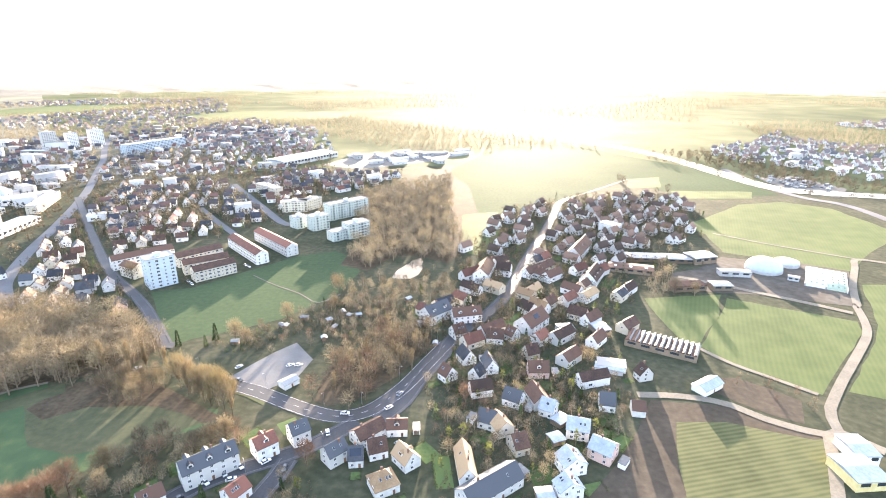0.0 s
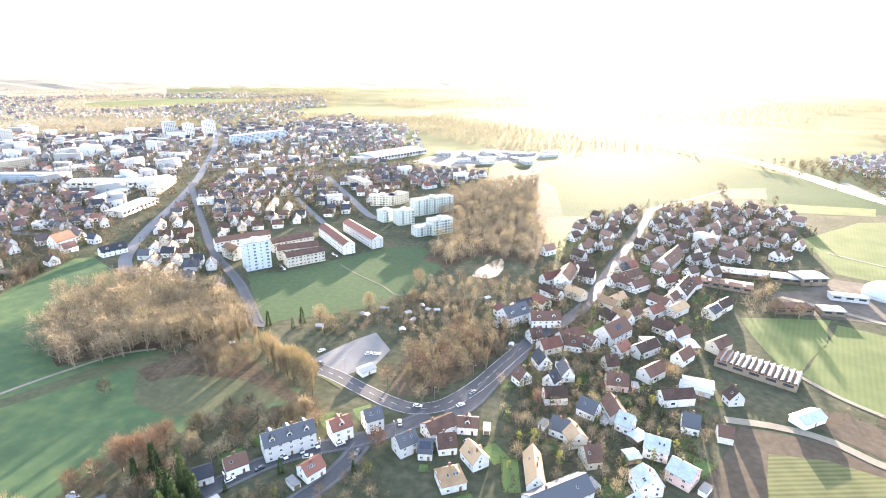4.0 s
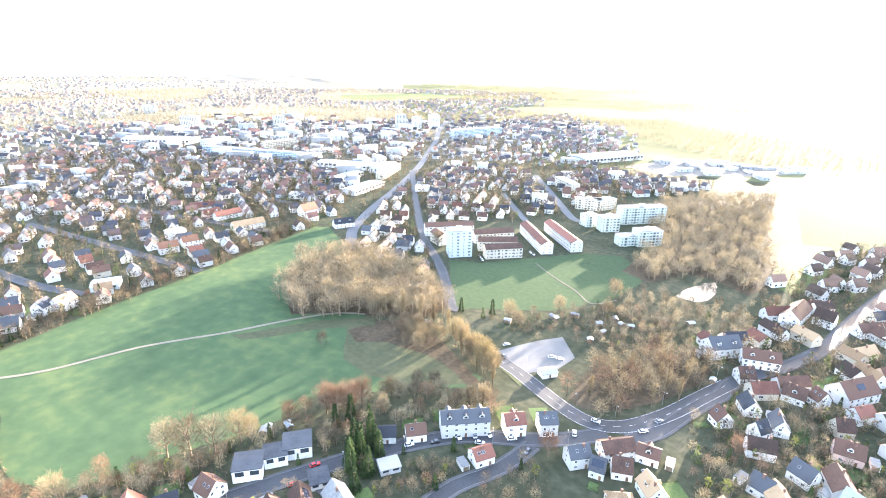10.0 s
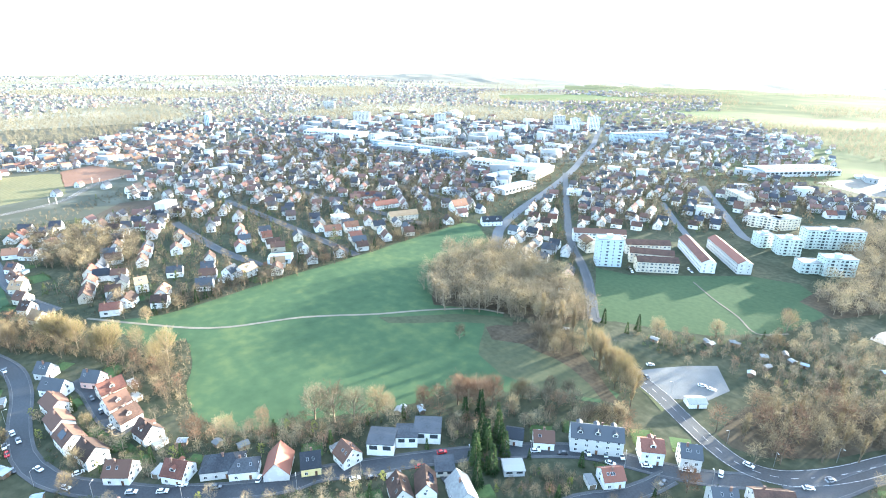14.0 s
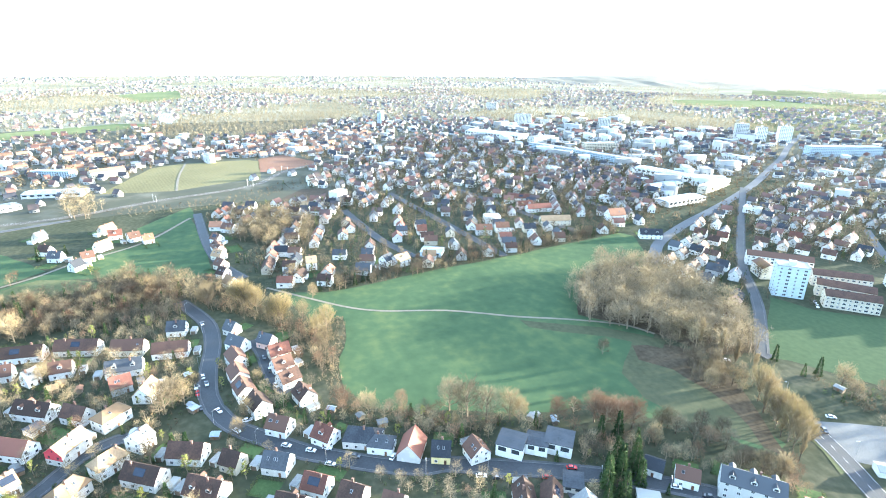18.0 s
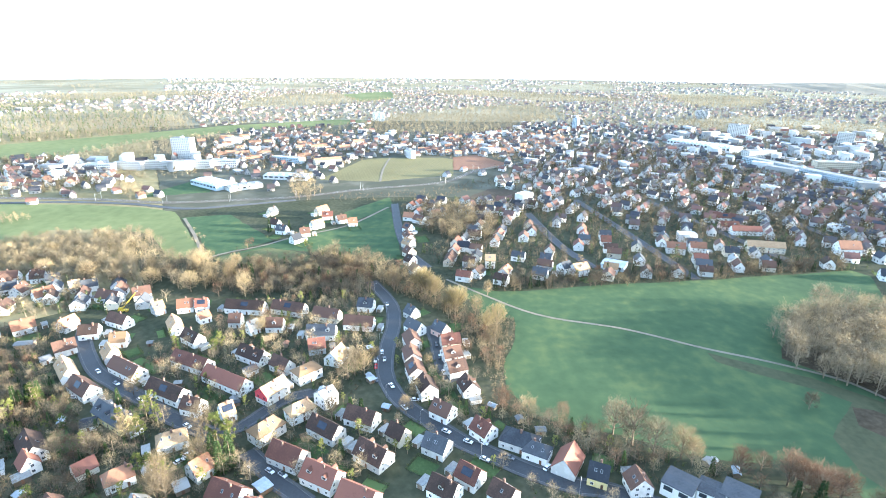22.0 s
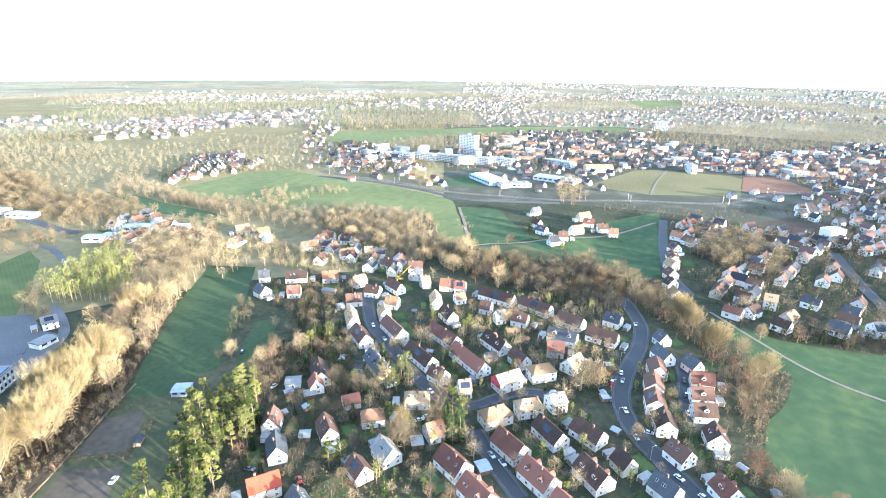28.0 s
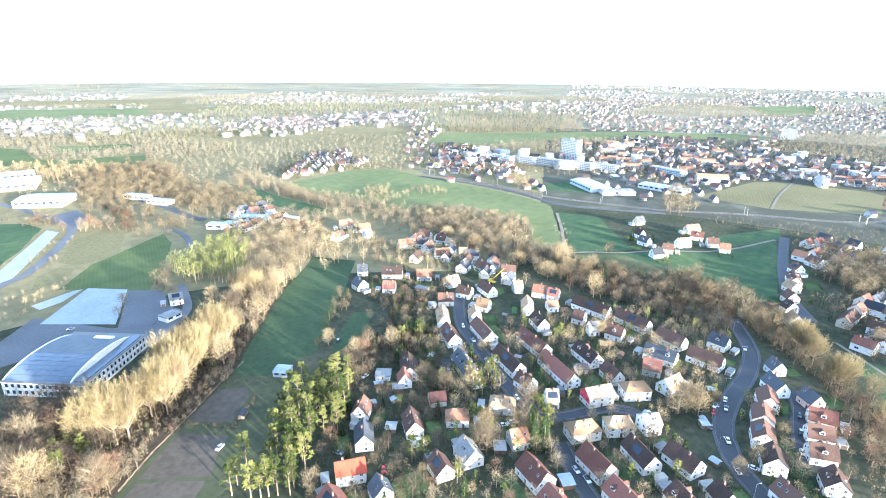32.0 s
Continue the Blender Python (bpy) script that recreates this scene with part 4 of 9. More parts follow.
# -- cars --
def car_meshes():
    prof = [(-2.15, 0.35), (2.15, 0.35), (2.2, 0.75), (1.5, 0.92), (-1.95, 0.95), (-2.2, 0.8)]
    v = [(x, s * 0.88, z) for s in (-1, 1) for x, z in prof]
    n = len(prof)
    f = [tuple(range(n)), tuple(range(2 * n - 1, n - 1, -1))] + [(i, n + i, n + (i + 1) % n, (i + 1) % n) for i in range(n)]
    body = (v, f)
    cab = [(-1.85, 0.93), (0.95, 0.93), (0.3, 1.42), (-1.35, 1.45)]
    v = [(x, s * (0.82 if z < 1 else 0.66), z) for s in (-1, 1) for x, z in cab]
    f = [(0, 1, 2, 3), (7, 6, 5, 4), (0, 4, 5, 1), (1, 5, 6, 2), (2, 6, 7, 3), (3, 7, 4, 0)]
    glass = mesh("glazing", v, f, GLASS)
    wv, wf = tube(Vector((0, -0.1, 0)), Vector((0, 0.1, 0)), 0.32, 0.32, 10)
    wf = list(wf) + [tuple(range(9, -1, -1)), tuple(range(10, 20))]
    wheel = mesh("wheel", wv, wf, RUBBER)
    rv, rf = boxes([(-1.3, -0.64, 1.43, 0.28, 0.64, 1.48)])
    return body, glass, wheel, (rv, rf)


CAR_BODY, CAR_GLASS, CAR_WHEEL, CAR_ROOF = car_meshes()
CAR_SETS = {k: (mesh("body", *CAR_BODY, m), mesh("roof_panel", *CAR_ROOF, m)) for k, m in (("grey", CAR_PAINT), ("white", CAR_WHITE), ("red", CAR_RED))}


PARKED = []


def car(x, y, angle, paint="grey", z=0.14):
    if any(math.hypot(x - a, y - b) < 4.6 for a, b in PARKED):
        return
    PARKED.append((x, y))
    on_road = any(near_line(np.array([x]), np.array([y]), line, half + 1.4)[0] for line, half in LINES if half < 8)
    z = z if on_road else 0.02
    top = thing("car", pose(x, y, z, 0, 0, angle), {"grey": "parked grey car on the street", "white": "white parked car on the street", "red": "red parked car on the street"}[paint], "car", "parked cars")
    part("body", CAR_SETS[paint][0], top)
    part("roof_panel", CAR_SETS[paint][1], top)
    part("glazing", CAR_GLASS, top)
    for a in (-1.35, 1.35):
        for b in (-0.8, 0.8):
            part("wheel", CAR_WHEEL, top, pose(a, b, 0.32))


# ---- the ground ----
ring = [(0, 0, 0)]
faces = []
radii = [60, 150, 260, 400, 600, 900, 1300, 1900, 2700, 3700, 4960]
for r in radii:
    ring += [(r * math.cos(2 * math.pi * i / 96), r * math.sin(2 * math.pi * i / 96), 0) for i in range(96)]
faces = [(0, 1 + i, 1 + (i + 1) % 96) for i in range(96)]
for k in range(len(radii) - 1):
    a, b = 1 + 96 * k, 97 + 96 * k
    faces += [(a + i, b + i, b + (i + 1) % 96, a + (i + 1) % 96) for i in range(96)]
tagged(new("ground", mesh("ground", ring, faces, GARDEN)), "brown and green winter ground of gardens and verges", "ground", kind="structure")


# ---- ground cover, roads, water ----
patch('meadow', [(-365.8, 37.4), (-351.8, 70.0), (-352.8, 102.2), (-358.3, 141.5), (-363.6, 235.1), (-375.8, 365.6), (-363.5, 371.8), (-319.2, 343.9), (-214.9, 247.7), (-181.0, 216.4), (-111.0, 220.9), (-108.0, 209.5), (-120.1, 200.9), (-143.6, 195.4), (-149.2, 177.0), (-161.8, 180.6), (-167.3, 164.2), (-171.7, 140.4), (-179.1, 117.6), (-191.0, 96.9), (-202.6, 72.4), (-210.3, 61.5), (-230.3, 52.3), (-258.3, 56.7), (-282.5, 67.5), (-309.0, 73.0), (-316.5, 52.6)], MEADOW, 'wide green meadow with faint mower streaks', 0.05)
patch('field', [(-217.5, 361.9), (-191.6, 368.6), (-164.2, 398.1), (-126, 441), (-97, 452), (-84, 438), (-67, 403), (-78.5, 355.6), (-88.4, 342.5), (-106.3, 318.3), (-130.0, 302.4), (-154.3, 290.1), (-162.0, 282.0), (-175.4, 297.2)], FIELD, 'flat dull green field beside the flats', 0.05)
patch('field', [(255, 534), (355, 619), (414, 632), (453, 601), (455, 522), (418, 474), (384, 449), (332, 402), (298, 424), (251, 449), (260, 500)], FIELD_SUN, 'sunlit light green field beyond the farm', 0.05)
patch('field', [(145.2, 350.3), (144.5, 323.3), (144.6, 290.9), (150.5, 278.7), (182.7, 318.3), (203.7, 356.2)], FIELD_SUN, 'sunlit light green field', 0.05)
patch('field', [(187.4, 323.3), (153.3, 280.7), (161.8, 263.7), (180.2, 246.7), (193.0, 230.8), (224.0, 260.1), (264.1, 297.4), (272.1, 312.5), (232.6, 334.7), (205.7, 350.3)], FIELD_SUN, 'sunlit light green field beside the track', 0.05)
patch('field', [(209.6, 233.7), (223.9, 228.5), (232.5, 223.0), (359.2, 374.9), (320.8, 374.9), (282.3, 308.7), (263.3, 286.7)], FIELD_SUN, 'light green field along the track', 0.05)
patch('field', [(104.6, 227.4), (142.3, 221.9), (175.8, 200.8), (152.8, 163.4), (147.0, 153.3), (47.3, 153.3), (57.5, 163.4), (83.2, 193.6)], SOIL, 'bare brown ploughed field', 0.05)
patch('field', [(110.8, 209.9), (134.3, 209.4), (166.1, 197.6), (173.6, 197.6), (152.8, 163.4), (147.0, 153.3), (92.2, 153.3), (95.3, 166.3), (104.0, 193.6)], DRILLED, 'drilled light green field with sowing rows', 0.1)
# sunlit fields take a brighter base colour, shaded ones the darker meadow grass
patch('field', [(-469, -598), (-540, -595), (-598, -593), (-646, -553), (-630, -463), (-620, -368), (-604, -291), (-584, -247), (-446, -172), (-431, -193), (-506, -241), (-522, -286), (-523, -342), (-485, -348), (-462, -388), (-471, -469), (-460, -509), (-460, -563)], FIELD_SUN_PALE, 'sunlit green field beside the railway', 0.05)
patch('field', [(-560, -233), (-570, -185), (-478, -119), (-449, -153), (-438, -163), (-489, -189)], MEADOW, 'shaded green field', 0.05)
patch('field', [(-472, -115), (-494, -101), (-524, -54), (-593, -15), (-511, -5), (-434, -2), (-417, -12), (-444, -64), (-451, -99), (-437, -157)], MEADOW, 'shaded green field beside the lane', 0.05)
patch('field', [(-744, -114), (-897, -65), (-918, -27), (-915, 73), (-898, 89), (-763, 76), (-764, 61), (-728, -31)], FIELD_DRY, 'olive field with a path across it', 0.05)
patch('field', [(-918, 90), (-943, 134), (-853, 176), (-811, 121), (-807, 80)], SOIL_RED, 'red-brown bare soil', 0.05)
patch('field', [(-615, 65), (-678, 115), (-673, 141), (-619, 167), (-607, 88)], SOIL, 'bare brown plot among houses', 0.05)
patch('field', [(-574, -62), (-639, -16), (-597, -8), (-589, -15), (-525, -61)], MEADOW, 'shaded green plot', 0.05)
patch('field', [(-678, -309), (-745, -284), (-694, -245), (-675, -240), (-653, -314)], MEADOW, 'green plot by the halls', 0.05)
patch('field', [(-911, -681), (-1081, -759), (-1205, -613), (-1388, -432), (-1532, -169), (-1503, -74), (-1397, -155), (-1308, -344), (-1112, -515), (-950, -582)], FIELD_SUN_PALE, 'long bright green field in front of the wood', 0.05)
patch('field', [(-345, -1308), (-376, -1235), (-347, -1097), (-374, -1034), (-439, -1017), (-487, -985), (-429, -901), (-361, -940), (-266, -1034)], FIELD_SUN, 'far green field', 0.05)
patch('field', [(-417, -1194), (-511, -1173), (-552, -1121), (-479, -1104), (-406, -1140)], FIELD_SUN, 'far green field', 0.05)
patch('field', [(-634, -2299), (-1227, -1852), (-980, -1667), (-520, -1908)], FIELD_SUN_PALE, 'far pale field', 0.05)
patch('field', [(-850, 1717), (-724, 1933), (-502, 1921), (-287, 1865), (-328, 1677), (-614, 1637)], FIELD_SUN, 'far bright field', 0.05)
patch('field', [(14, 845), (109, 1075), (256, 1122), (330, 984), (413, 845), (435, 671), (333, 641), (295, 687), (261, 766), (153, 649), (61, 575), (24, 460), (10, 553)], FIELD, 'hazy meadow before the canal', 0.05)
patch('field', [(269, 766), (321, 783), (298, 714), (251, 707)], FIELD_SUN, 'bright field strip', 0.1)
patch('field', [(302, 693), (407, 687), (387, 649), (295, 649)], FIELD_SUN, 'bright field strip', 0.1)
patch('field', [(-1700, 1852), (-1514, 2232), (-1200, 2241), (-1274, 1883), (-1495, 1694)], FIELD_SUN, 'far pale green field', 0.1)
patch('field', [(-1709, 1860), (-1544, 1964), (-1427, 1795), (-1561, 1709)], FIELD_SUN, 'far pale green field', 0.2)
patch('field', [(-864, 1762), (-667, 1918), (-533, 1740), (-730, 1630)], FIELD_SUN, 'far pale green field', 0.2)
patch('field', [(-1152, -2270), (-1229, -2088), (-1159, -1851), (-991, -1696), (-861, -1714)], PALE_GRASS, 'far pale yellow field', 0.1)
patch('field', [(-2643, -277), (-2920, -36), (-2373, -25), (-2211, -157)], FIELD_SUN_PALE, 'far green field in the town', 0.1)
patch('meadow', [(-140.6, -235.8), (-196.7, -279.2), (-233.4, -305.5), (-276.2, -330.4), (-293.4, -342.6), (-308.5, -305.2), (-269.3, -276.4), (-207.6, -233.9), (-181.9, -216.5), (-166.8, -219.7), (-149.7, -218.8)], FIELD, 'narrow shaded meadow between trees', 0.05)
patch('meadow', [(-188.6, -208.7), (-208.0, -222.3), (-234.9, -235.0), (-243.4, -227.3), (-203.5, -200.9), (-185.2, -200.5)], FIELD, 'small grass strip beside the narrow meadow', 0.05)
patch('field', [(-52, -189), (-66, -199), (-106, -220), (-140, -235), (-153, -222), (-160, -205), (-146, -190), (-124, -178), (-86, -164), (-66, -164)], ROUGH_BROWN, 'rough brown ground of the paddocks', 0.035)
patch('field', [(-103.6, -217.6), (-126.2, -229.5), (-138.3, -219.2), (-133.0, -212.0), (-115.3, -200.3)], PADDOCK, 'bare grey-brown riding paddock', 0.06)
patch('field', [(-71.3, -199.4), (-98.0, -213.1), (-107.9, -192.5), (-88.6, -177.1)], PADDOCK, 'bare grey-brown paddock with a fence', 0.06)
patch('field', [(-56.0, -189.0), (-69.5, -197.4), (-86.4, -176.4), (-70.0, -166.0)], PADDOCK, 'bare grey-brown garden plot', 0.06)
patch('field', [(-117.0, -198.0), (-136.0, -212.0), (-152.0, -206.0), (-148.0, -196.0), (-128.0, -183.0), (-92.0, -172.0), (-110.0, -191.0)], ROUGH_BROWN, 'rough grass with mud', 0.045)
patch('field', [(-427, -660), (-432, -611), (-420, -537), (-416, -471), (-411, -436), (-387, -440), (-388, -509), (-404, -584)], MEADOW, 'bright green strip behind trees', 0.05)
# lawn in the sunlit crop colour, brightened because it lies in the sun
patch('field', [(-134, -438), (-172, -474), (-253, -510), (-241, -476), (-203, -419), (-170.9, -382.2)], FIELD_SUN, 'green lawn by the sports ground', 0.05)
patch('field', [(-164, -682), (-184, -660), (-190, -624), (-154, -568), (-126, -530), (-116, -519)], MEADOW, 'bright green slope', 0.05)
patch('field', [(-434, -159), (-460, -121), (-449, -95), (-430, -70), (-417, -81), (-418, -114), (-420, -144)], GRASSY, 'olive grass slope above the houses', 0.06)
# far fields in a paler grass, with some haze in its colour
patch('field', [(-799, -2741), (-1135, -2579), (-1426, -2340), (-1196, -2120), (-967, -2207), (-709, -2445)], PALE_GRASS, 'far pale winter field', 0.25)
patch('field', [(-628, -1192), (-715, -1082), (-811, -1004), (-870, -950), (-794, -890), (-689, -969), (-638, -1069)], PALE_GRASS, 'far pale winter field', 0.22)
patch('field', [(-424, -1240), (-466, -1187), (-436, -1122), (-406, -1160)], FIELD_SUN_PALE, 'far green field', 0.22)
patch('field', [(-958, -1076), (-1096, -862), (-984, -795), (-903, -929)], PALE_GRASS, 'far pale winter field', 0.22)
patch('field', [(-191, -556), (-224, -569), (-231, -539), (-196, -481), (-163, -480), (-159, -502)], FIELD_DRY, 'pale dry grass by the road', 0.032)
patch('field', [(-135, -481), (-153, -489), (-160, -475), (-137, -448), (-122, -452)], FIELD_DRY, 'pale dry grass by the road', 0.028)
patch('car_park', [(-211, -670), (-241, -672), (-233, -621), (-210, -595), (-211, -624)], ASPHALT_PALE, 'pale car park of a factory', 0.1)
patch('pavement', [(-103.5, -386.2), (-148, -424), (-163.9, -397.9), (-131.8, -346.9)], PALE, 'pale sports court', 0.2)
patch('pavement', [(-111, -502), (-123, -518), (-190, -613), (-194, -595), (-122, -490), (-102, -471)], PALE, 'long pale paved strip', 0.21)
patch('pavement', [(-111, -422), (-139, -427), (-145, -425), (-126, -412), (-112, -410)], PALE, 'pale sports court', 0.2)
patch('pavement', [(-129.0, -339.0), (-163.5, -395.5), (-178.5, -376.0), (-168.0, -349.0), (-146.0, -327.5)], ASPHALT_PALE, 'grey paved yard between court and houses', 0.085)
patch('ground', [(-55, -190), (-64, -198.5), (-107, -221), (-140, -237), (-197, -280.5), (-233, -306.5), (-236, -334), (-190, -312), (-150, -290), (-126, -268), (-86, -264), (-62, -292), (-33, -236)], LITTER, 'leaf litter below the tall trees', 0.03)
KEEP_OUT.pop()
patch('ground', [(-203.7, 219.8), (-196, 240), (-186, 249), (-160, 246), (-140, 236), (-104, 212), (-112, 209), (-140, 222), (-165, 222), (-175.3, 222), (-190.3, 210.9)], LITTER, 'brown rough ground beside the path', 0.09)
KEEP_OUT.pop()
patch('pavement', [(-71.9, -371.6), (-104.8, -399.5), (-127.4, -344.2), (-145.8, -326.6), (-167.0, -348.8), (-169.2, -327.6), (-127.9, -300.4), (-115.7, -331.1), (-78.8, -343.1), (-64.3, -345.5)], ASPHALT_PALE, 'grey paved yard beside the hall', 0.1)
patch('car_park', [(-115.7, 248.4), (-89.2, 286.4), (-74.6, 265.5), (-79.2, 249.0), (-91.2, 236.5), (-109.1, 245.5)], GRAVEL, 'pale gravel car park', 0.1)
patch('water', [(-37, 404), (-27, 425), (-19, 433), (-17, 406), (-22.1, 391.1), (-27.4, 386.7), (-39.2, 388.7)], WATER, 'still bright pond', 0.12)
patch('field', [(-111.7, 235.7), (-107.0, 245.3), (-89.6, 236.9), (-89.7, 222.7)], GRASSY, 'grass verge', 0.1)
patch('field', [(-207.9, 223.8), (-190.4, 235.6), (-131.6, 228.9), (-113.3, 210.1), (-133.2, 195.0), (-161.6, 187.6), (-183.8, 192.9)], ROUGH_BROWN, 'brown rough grass at the meadow edge', 0.085)
patch('field', [(-259.3, 176.1), (-229.5, 218.3), (-200.6, 243.1), (-194.4, 233.7), (-218.3, 212.7), (-247.5, 176.3)], ROUGH_BROWN, 'dark rough grass beside the path', 0.115)
patch('yard', [(167.6, 366.4), (185.5, 398.6), (209, 408), (243, 437), (261, 431), (300, 424), (330, 401.4), (286.3, 337), (228.4, 356)], YARD_MUD, 'muddy worn farm yard', 0.08)
patch('wood_floor', [(-105, 671), (-66, 721), (-19, 750), (14, 791), (36, 721), (40, 553), (24, 460), (3, 419), (-22, 440), (-42, 440), (-62, 404), (-87, 416), (-82, 460), (-74, 493), (-98, 575)], LITTER, 'dark leaf litter under a bare wood', 0.09)
patch('wood_floor', [(-249.5, 215), (-298.5, 256.3), (-316.7, 294.0), (-284.7, 339.3), (-238.7, 320.7), (-191.9, 307.1), (-168.7, 279.3), (-176.9, 253.3), (-201.1, 246), (-222.2, 238)], LITTER, 'dark leaf litter under a copse', 0.09)
patch('wood_floor', [(-64.0, 226.6), (-63.9, 258.3), (-44.6, 282.0), (-20.3, 307.5), (-6, 294.7), (-10, 276), (-25, 249), (-44.4, 225.5), (-55.6, 223)], LITTER, 'dark leaf litter under a copse', 0.09)
for _ in range(3):
    KEEP_OUT.pop()
patch('yard', [(-153, 1003), (-26, 1030), (60, 1010), (-13, 923), (-130, 845), (-200, 880)], PALE2, 'pale market car park', 0.1)
patch('yard', [(465, 778), (523, 790), (545, 703), (500, 655), (462, 690)], PALE2, 'pale goods yard by the canal', 0.1)
patch('field', [(22, 575), (62, 587), (56, 476), (30, 440), (17, 450)], FIELD_SUN, 'bright field strip beside the village', 0.11)
KEEP_OUT[-3:] = []
ribbon('road', [(-376.3, -24.3), (-356.3, -15.8), (-337.8, -9.1), (-323.0, -6.6), (-301.5, -6.7), (-280.2, -9.6), (-263.7, -10.8), (-251.0, -10.7), (-240.4, -8.8), (-229.5, -5.0), (-217.4, 2.3), (-208.4, 10.4), (-191.9, 25.3), (-184.8, 34.7), (-171.7, 52.1), (-162.6, 68.9), (-161.4, 76.2), (-152.7, 92.5), (-140.5, 114.3), (-129.6, 131.7), (-124.4, 138.8), (-114.0, 153.3), (-99.0, 169.8), (-83.4, 179.7), (-71.2, 185.9), (-55.5, 196.1), (-40.4, 210.3)], 7, ASPHALT, 'grey asphalt street with parked cars', 0.12)
ribbon('road', [(-136.8, 249.7), (-115.5, 242.6), (-95.8, 234.7), (-77.0, 224.6), (-61.2, 217.0), (-48.5, 214.1), (-36.5, 218.5), (-26.7, 229.3), (-17.6, 243.9), (-8.8, 262.1), (2.7, 285.2)], 9.5, ASPHALT, 'main road with white lane markings', 0.12)
ribbon('road', [(-30.5, 211.2), (-20.4, 225.2), (-14.5, 240.4), (-6.0, 260.1), (-0.0, 271.0), (5.6, 290.4), (24.7, 317.2), (40.5, 343.7), (51.9, 371.0), (67, 416), (83, 460), (103, 512), (124, 575), (141, 627), (161, 655)], 6.4, ASPHALT, 'village main street', 0.12)
ribbon('road', [(-66.2, 184.9), (-68.4, 174.6), (-71.8, 164.6), (-76.0, 156.5), (-82.6, 145.5), (-88.1, 125.4)], 6, ASPHALT, 'side street', 0.12)
ribbon('road', [(-316.9, -200.7), (-299.2, -192.4), (-279.1, -179.5), (-260.9, -165.1), (-248.9, -149.8), (-234.6, -131.0), (-220.1, -112.5), (-211.3, -98.6), (-203.9, -85.7)], 6, ASPHALT, 'grey residential street', 0.12)
ribbon('road', [(-201.3, -91.2), (-209.3, -75.5), (-227.1, -62.0), (-233.6, -49.2), (-232.1, -39.2)], 5, ASPHALT, 'narrow residential lane', 0.12)
ribbon('road', [(-192.4, -68.3), (-182.8, -59.7), (-173.4, -51.5), (-168.6, -45.6), (-161.5, -37.8)], 5.5, ASPHALT, 'residential street', 0.12)
ribbon('road', [(-301.1, 14.4), (-287.9, 18.3), (-263.7, 19.7), (-246.3, 22.3), (-239.1, 26.2)], 5, ASPHALT, 'lane with parked cars', 0.12)
ribbon('road', [(-376.9, 33.4), (-345.0, 59.2), (-320.7, 80.3), (-307.4, 98.4), (-299.1, 118.2), (-291.0, 137.3), (-279.0, 155.8), (-263.5, 177.2), (-248.7, 202.8), (-233.5, 225.2), (-223.2, 236.0), (-209.5, 242.7)], 2.2, PATH, 'pale field path', 0.12)
ribbon('road', [(-151.4, 393.8), (-127.7, 373.9), (-105.5, 358.3), (-88.4, 342.5), (-75.1, 357.8)], 1.2, BALLAST, 'narrow trodden field path', 0.12)
ribbon('road', [(-301.6, 332.5), (-319.3, 354.3), (-341.3, 384.2), (-373, 452), (-412, 553), (-470, 686), (-545, 833), (-594, 928), (-666, 1052), (-746, 1202)], 10.4, ASPHALT_PALE, 'broad pale road into town', 0.12)
ribbon('road', [(-463, 657), (-347, 501), (-273, 405), (-230.6, 361.1), (-206.4, 334.7), (-183.8, 305.7), (-166.0, 282.5), (-161.2, 282.8)], 5, ASPHALT, 'grey side road', 0.12)
ribbon('road', [(-285, 605), (-242, 547), (-206, 501), (-186, 471)], 7, ASPHALT_PALE, 'street between blocks', 0.12)
ribbon('road', [(-293, 732), (-221, 620), (-171, 543), (-153, 536)], 9, ASPHALT_PALE, 'street between blocks', 0.12)
ribbon('road', [(99.4, 232.0), (119.5, 230.8), (134.8, 227.1), (142.8, 223.0), (153.4, 212.4), (167.1, 203.9), (175.8, 200.8), (182.1, 203.2), (185.4, 212.4), (190.0, 220.3), (212.2, 243.5), (236.8, 267.3), (264.5, 295.2), (277.9, 315.8), (289.3, 339.1), (288.1, 334.9), (309.7, 369.3), (341, 410), (357, 430), (376, 422)], 5, PATH, 'pale concrete farm track', 0.12)
ribbon('road', [(269, 505), (307, 470), (357, 432)], 3, PATH, 'farm track', 0.12)
ribbon('road', [(161, 655), (200, 693), (269, 766)], 4, PATH, 'pale lane out of the village', 0.12)
ribbon('road', [(151.3, 280.7), (162.8, 261.9), (179.3, 245.1), (192.0, 232.0)], 3, PATH, 'farm track', 0.12)
ribbon('road', [(181.7, 202.7), (186.7, 196.9), (193.1, 189.3)], 6, PATH, 'pale farm track', 0.12)
patch('field', [(147.7, 248.3), (157.5, 247.9), (180.7, 227.1), (169.7, 209.2), (159.7, 214.1), (146.4, 225.6), (140.8, 233.5)], SOIL, 'brown muddy storage ground beside the track', 0.06)
ribbon('road', [(175.5, 200.4), (165.9, 183.1), (154.1, 163.4), (148.2, 153.3)], 5, PATH, 'dry grass track', 0.12)
ribbon('road', [(278.2, 325.7), (255.3, 343.7), (220.1, 368.9), (186.9, 391.4)], 5, PATH, 'farm track', 0.12)
ribbon('railway', [(-662, -503), (-656, -477), (-643, -358), (-625, -275), (-632, -203), (-645, -128), (-681, -51), (-720, 58), (-798, 114), (-870, 207), (-967, 303), (-1080, 407), (-1136, 464)], 10, BALLAST, 'railway line on pale ballast', 0.15)
ribbon('road', [(-630, -481), (-633, -390), (-620, -310), (-597, -243), (-606, -195), (-630, -126)], 4.5, ASPHALT, 'road beside the railway', 0.12)
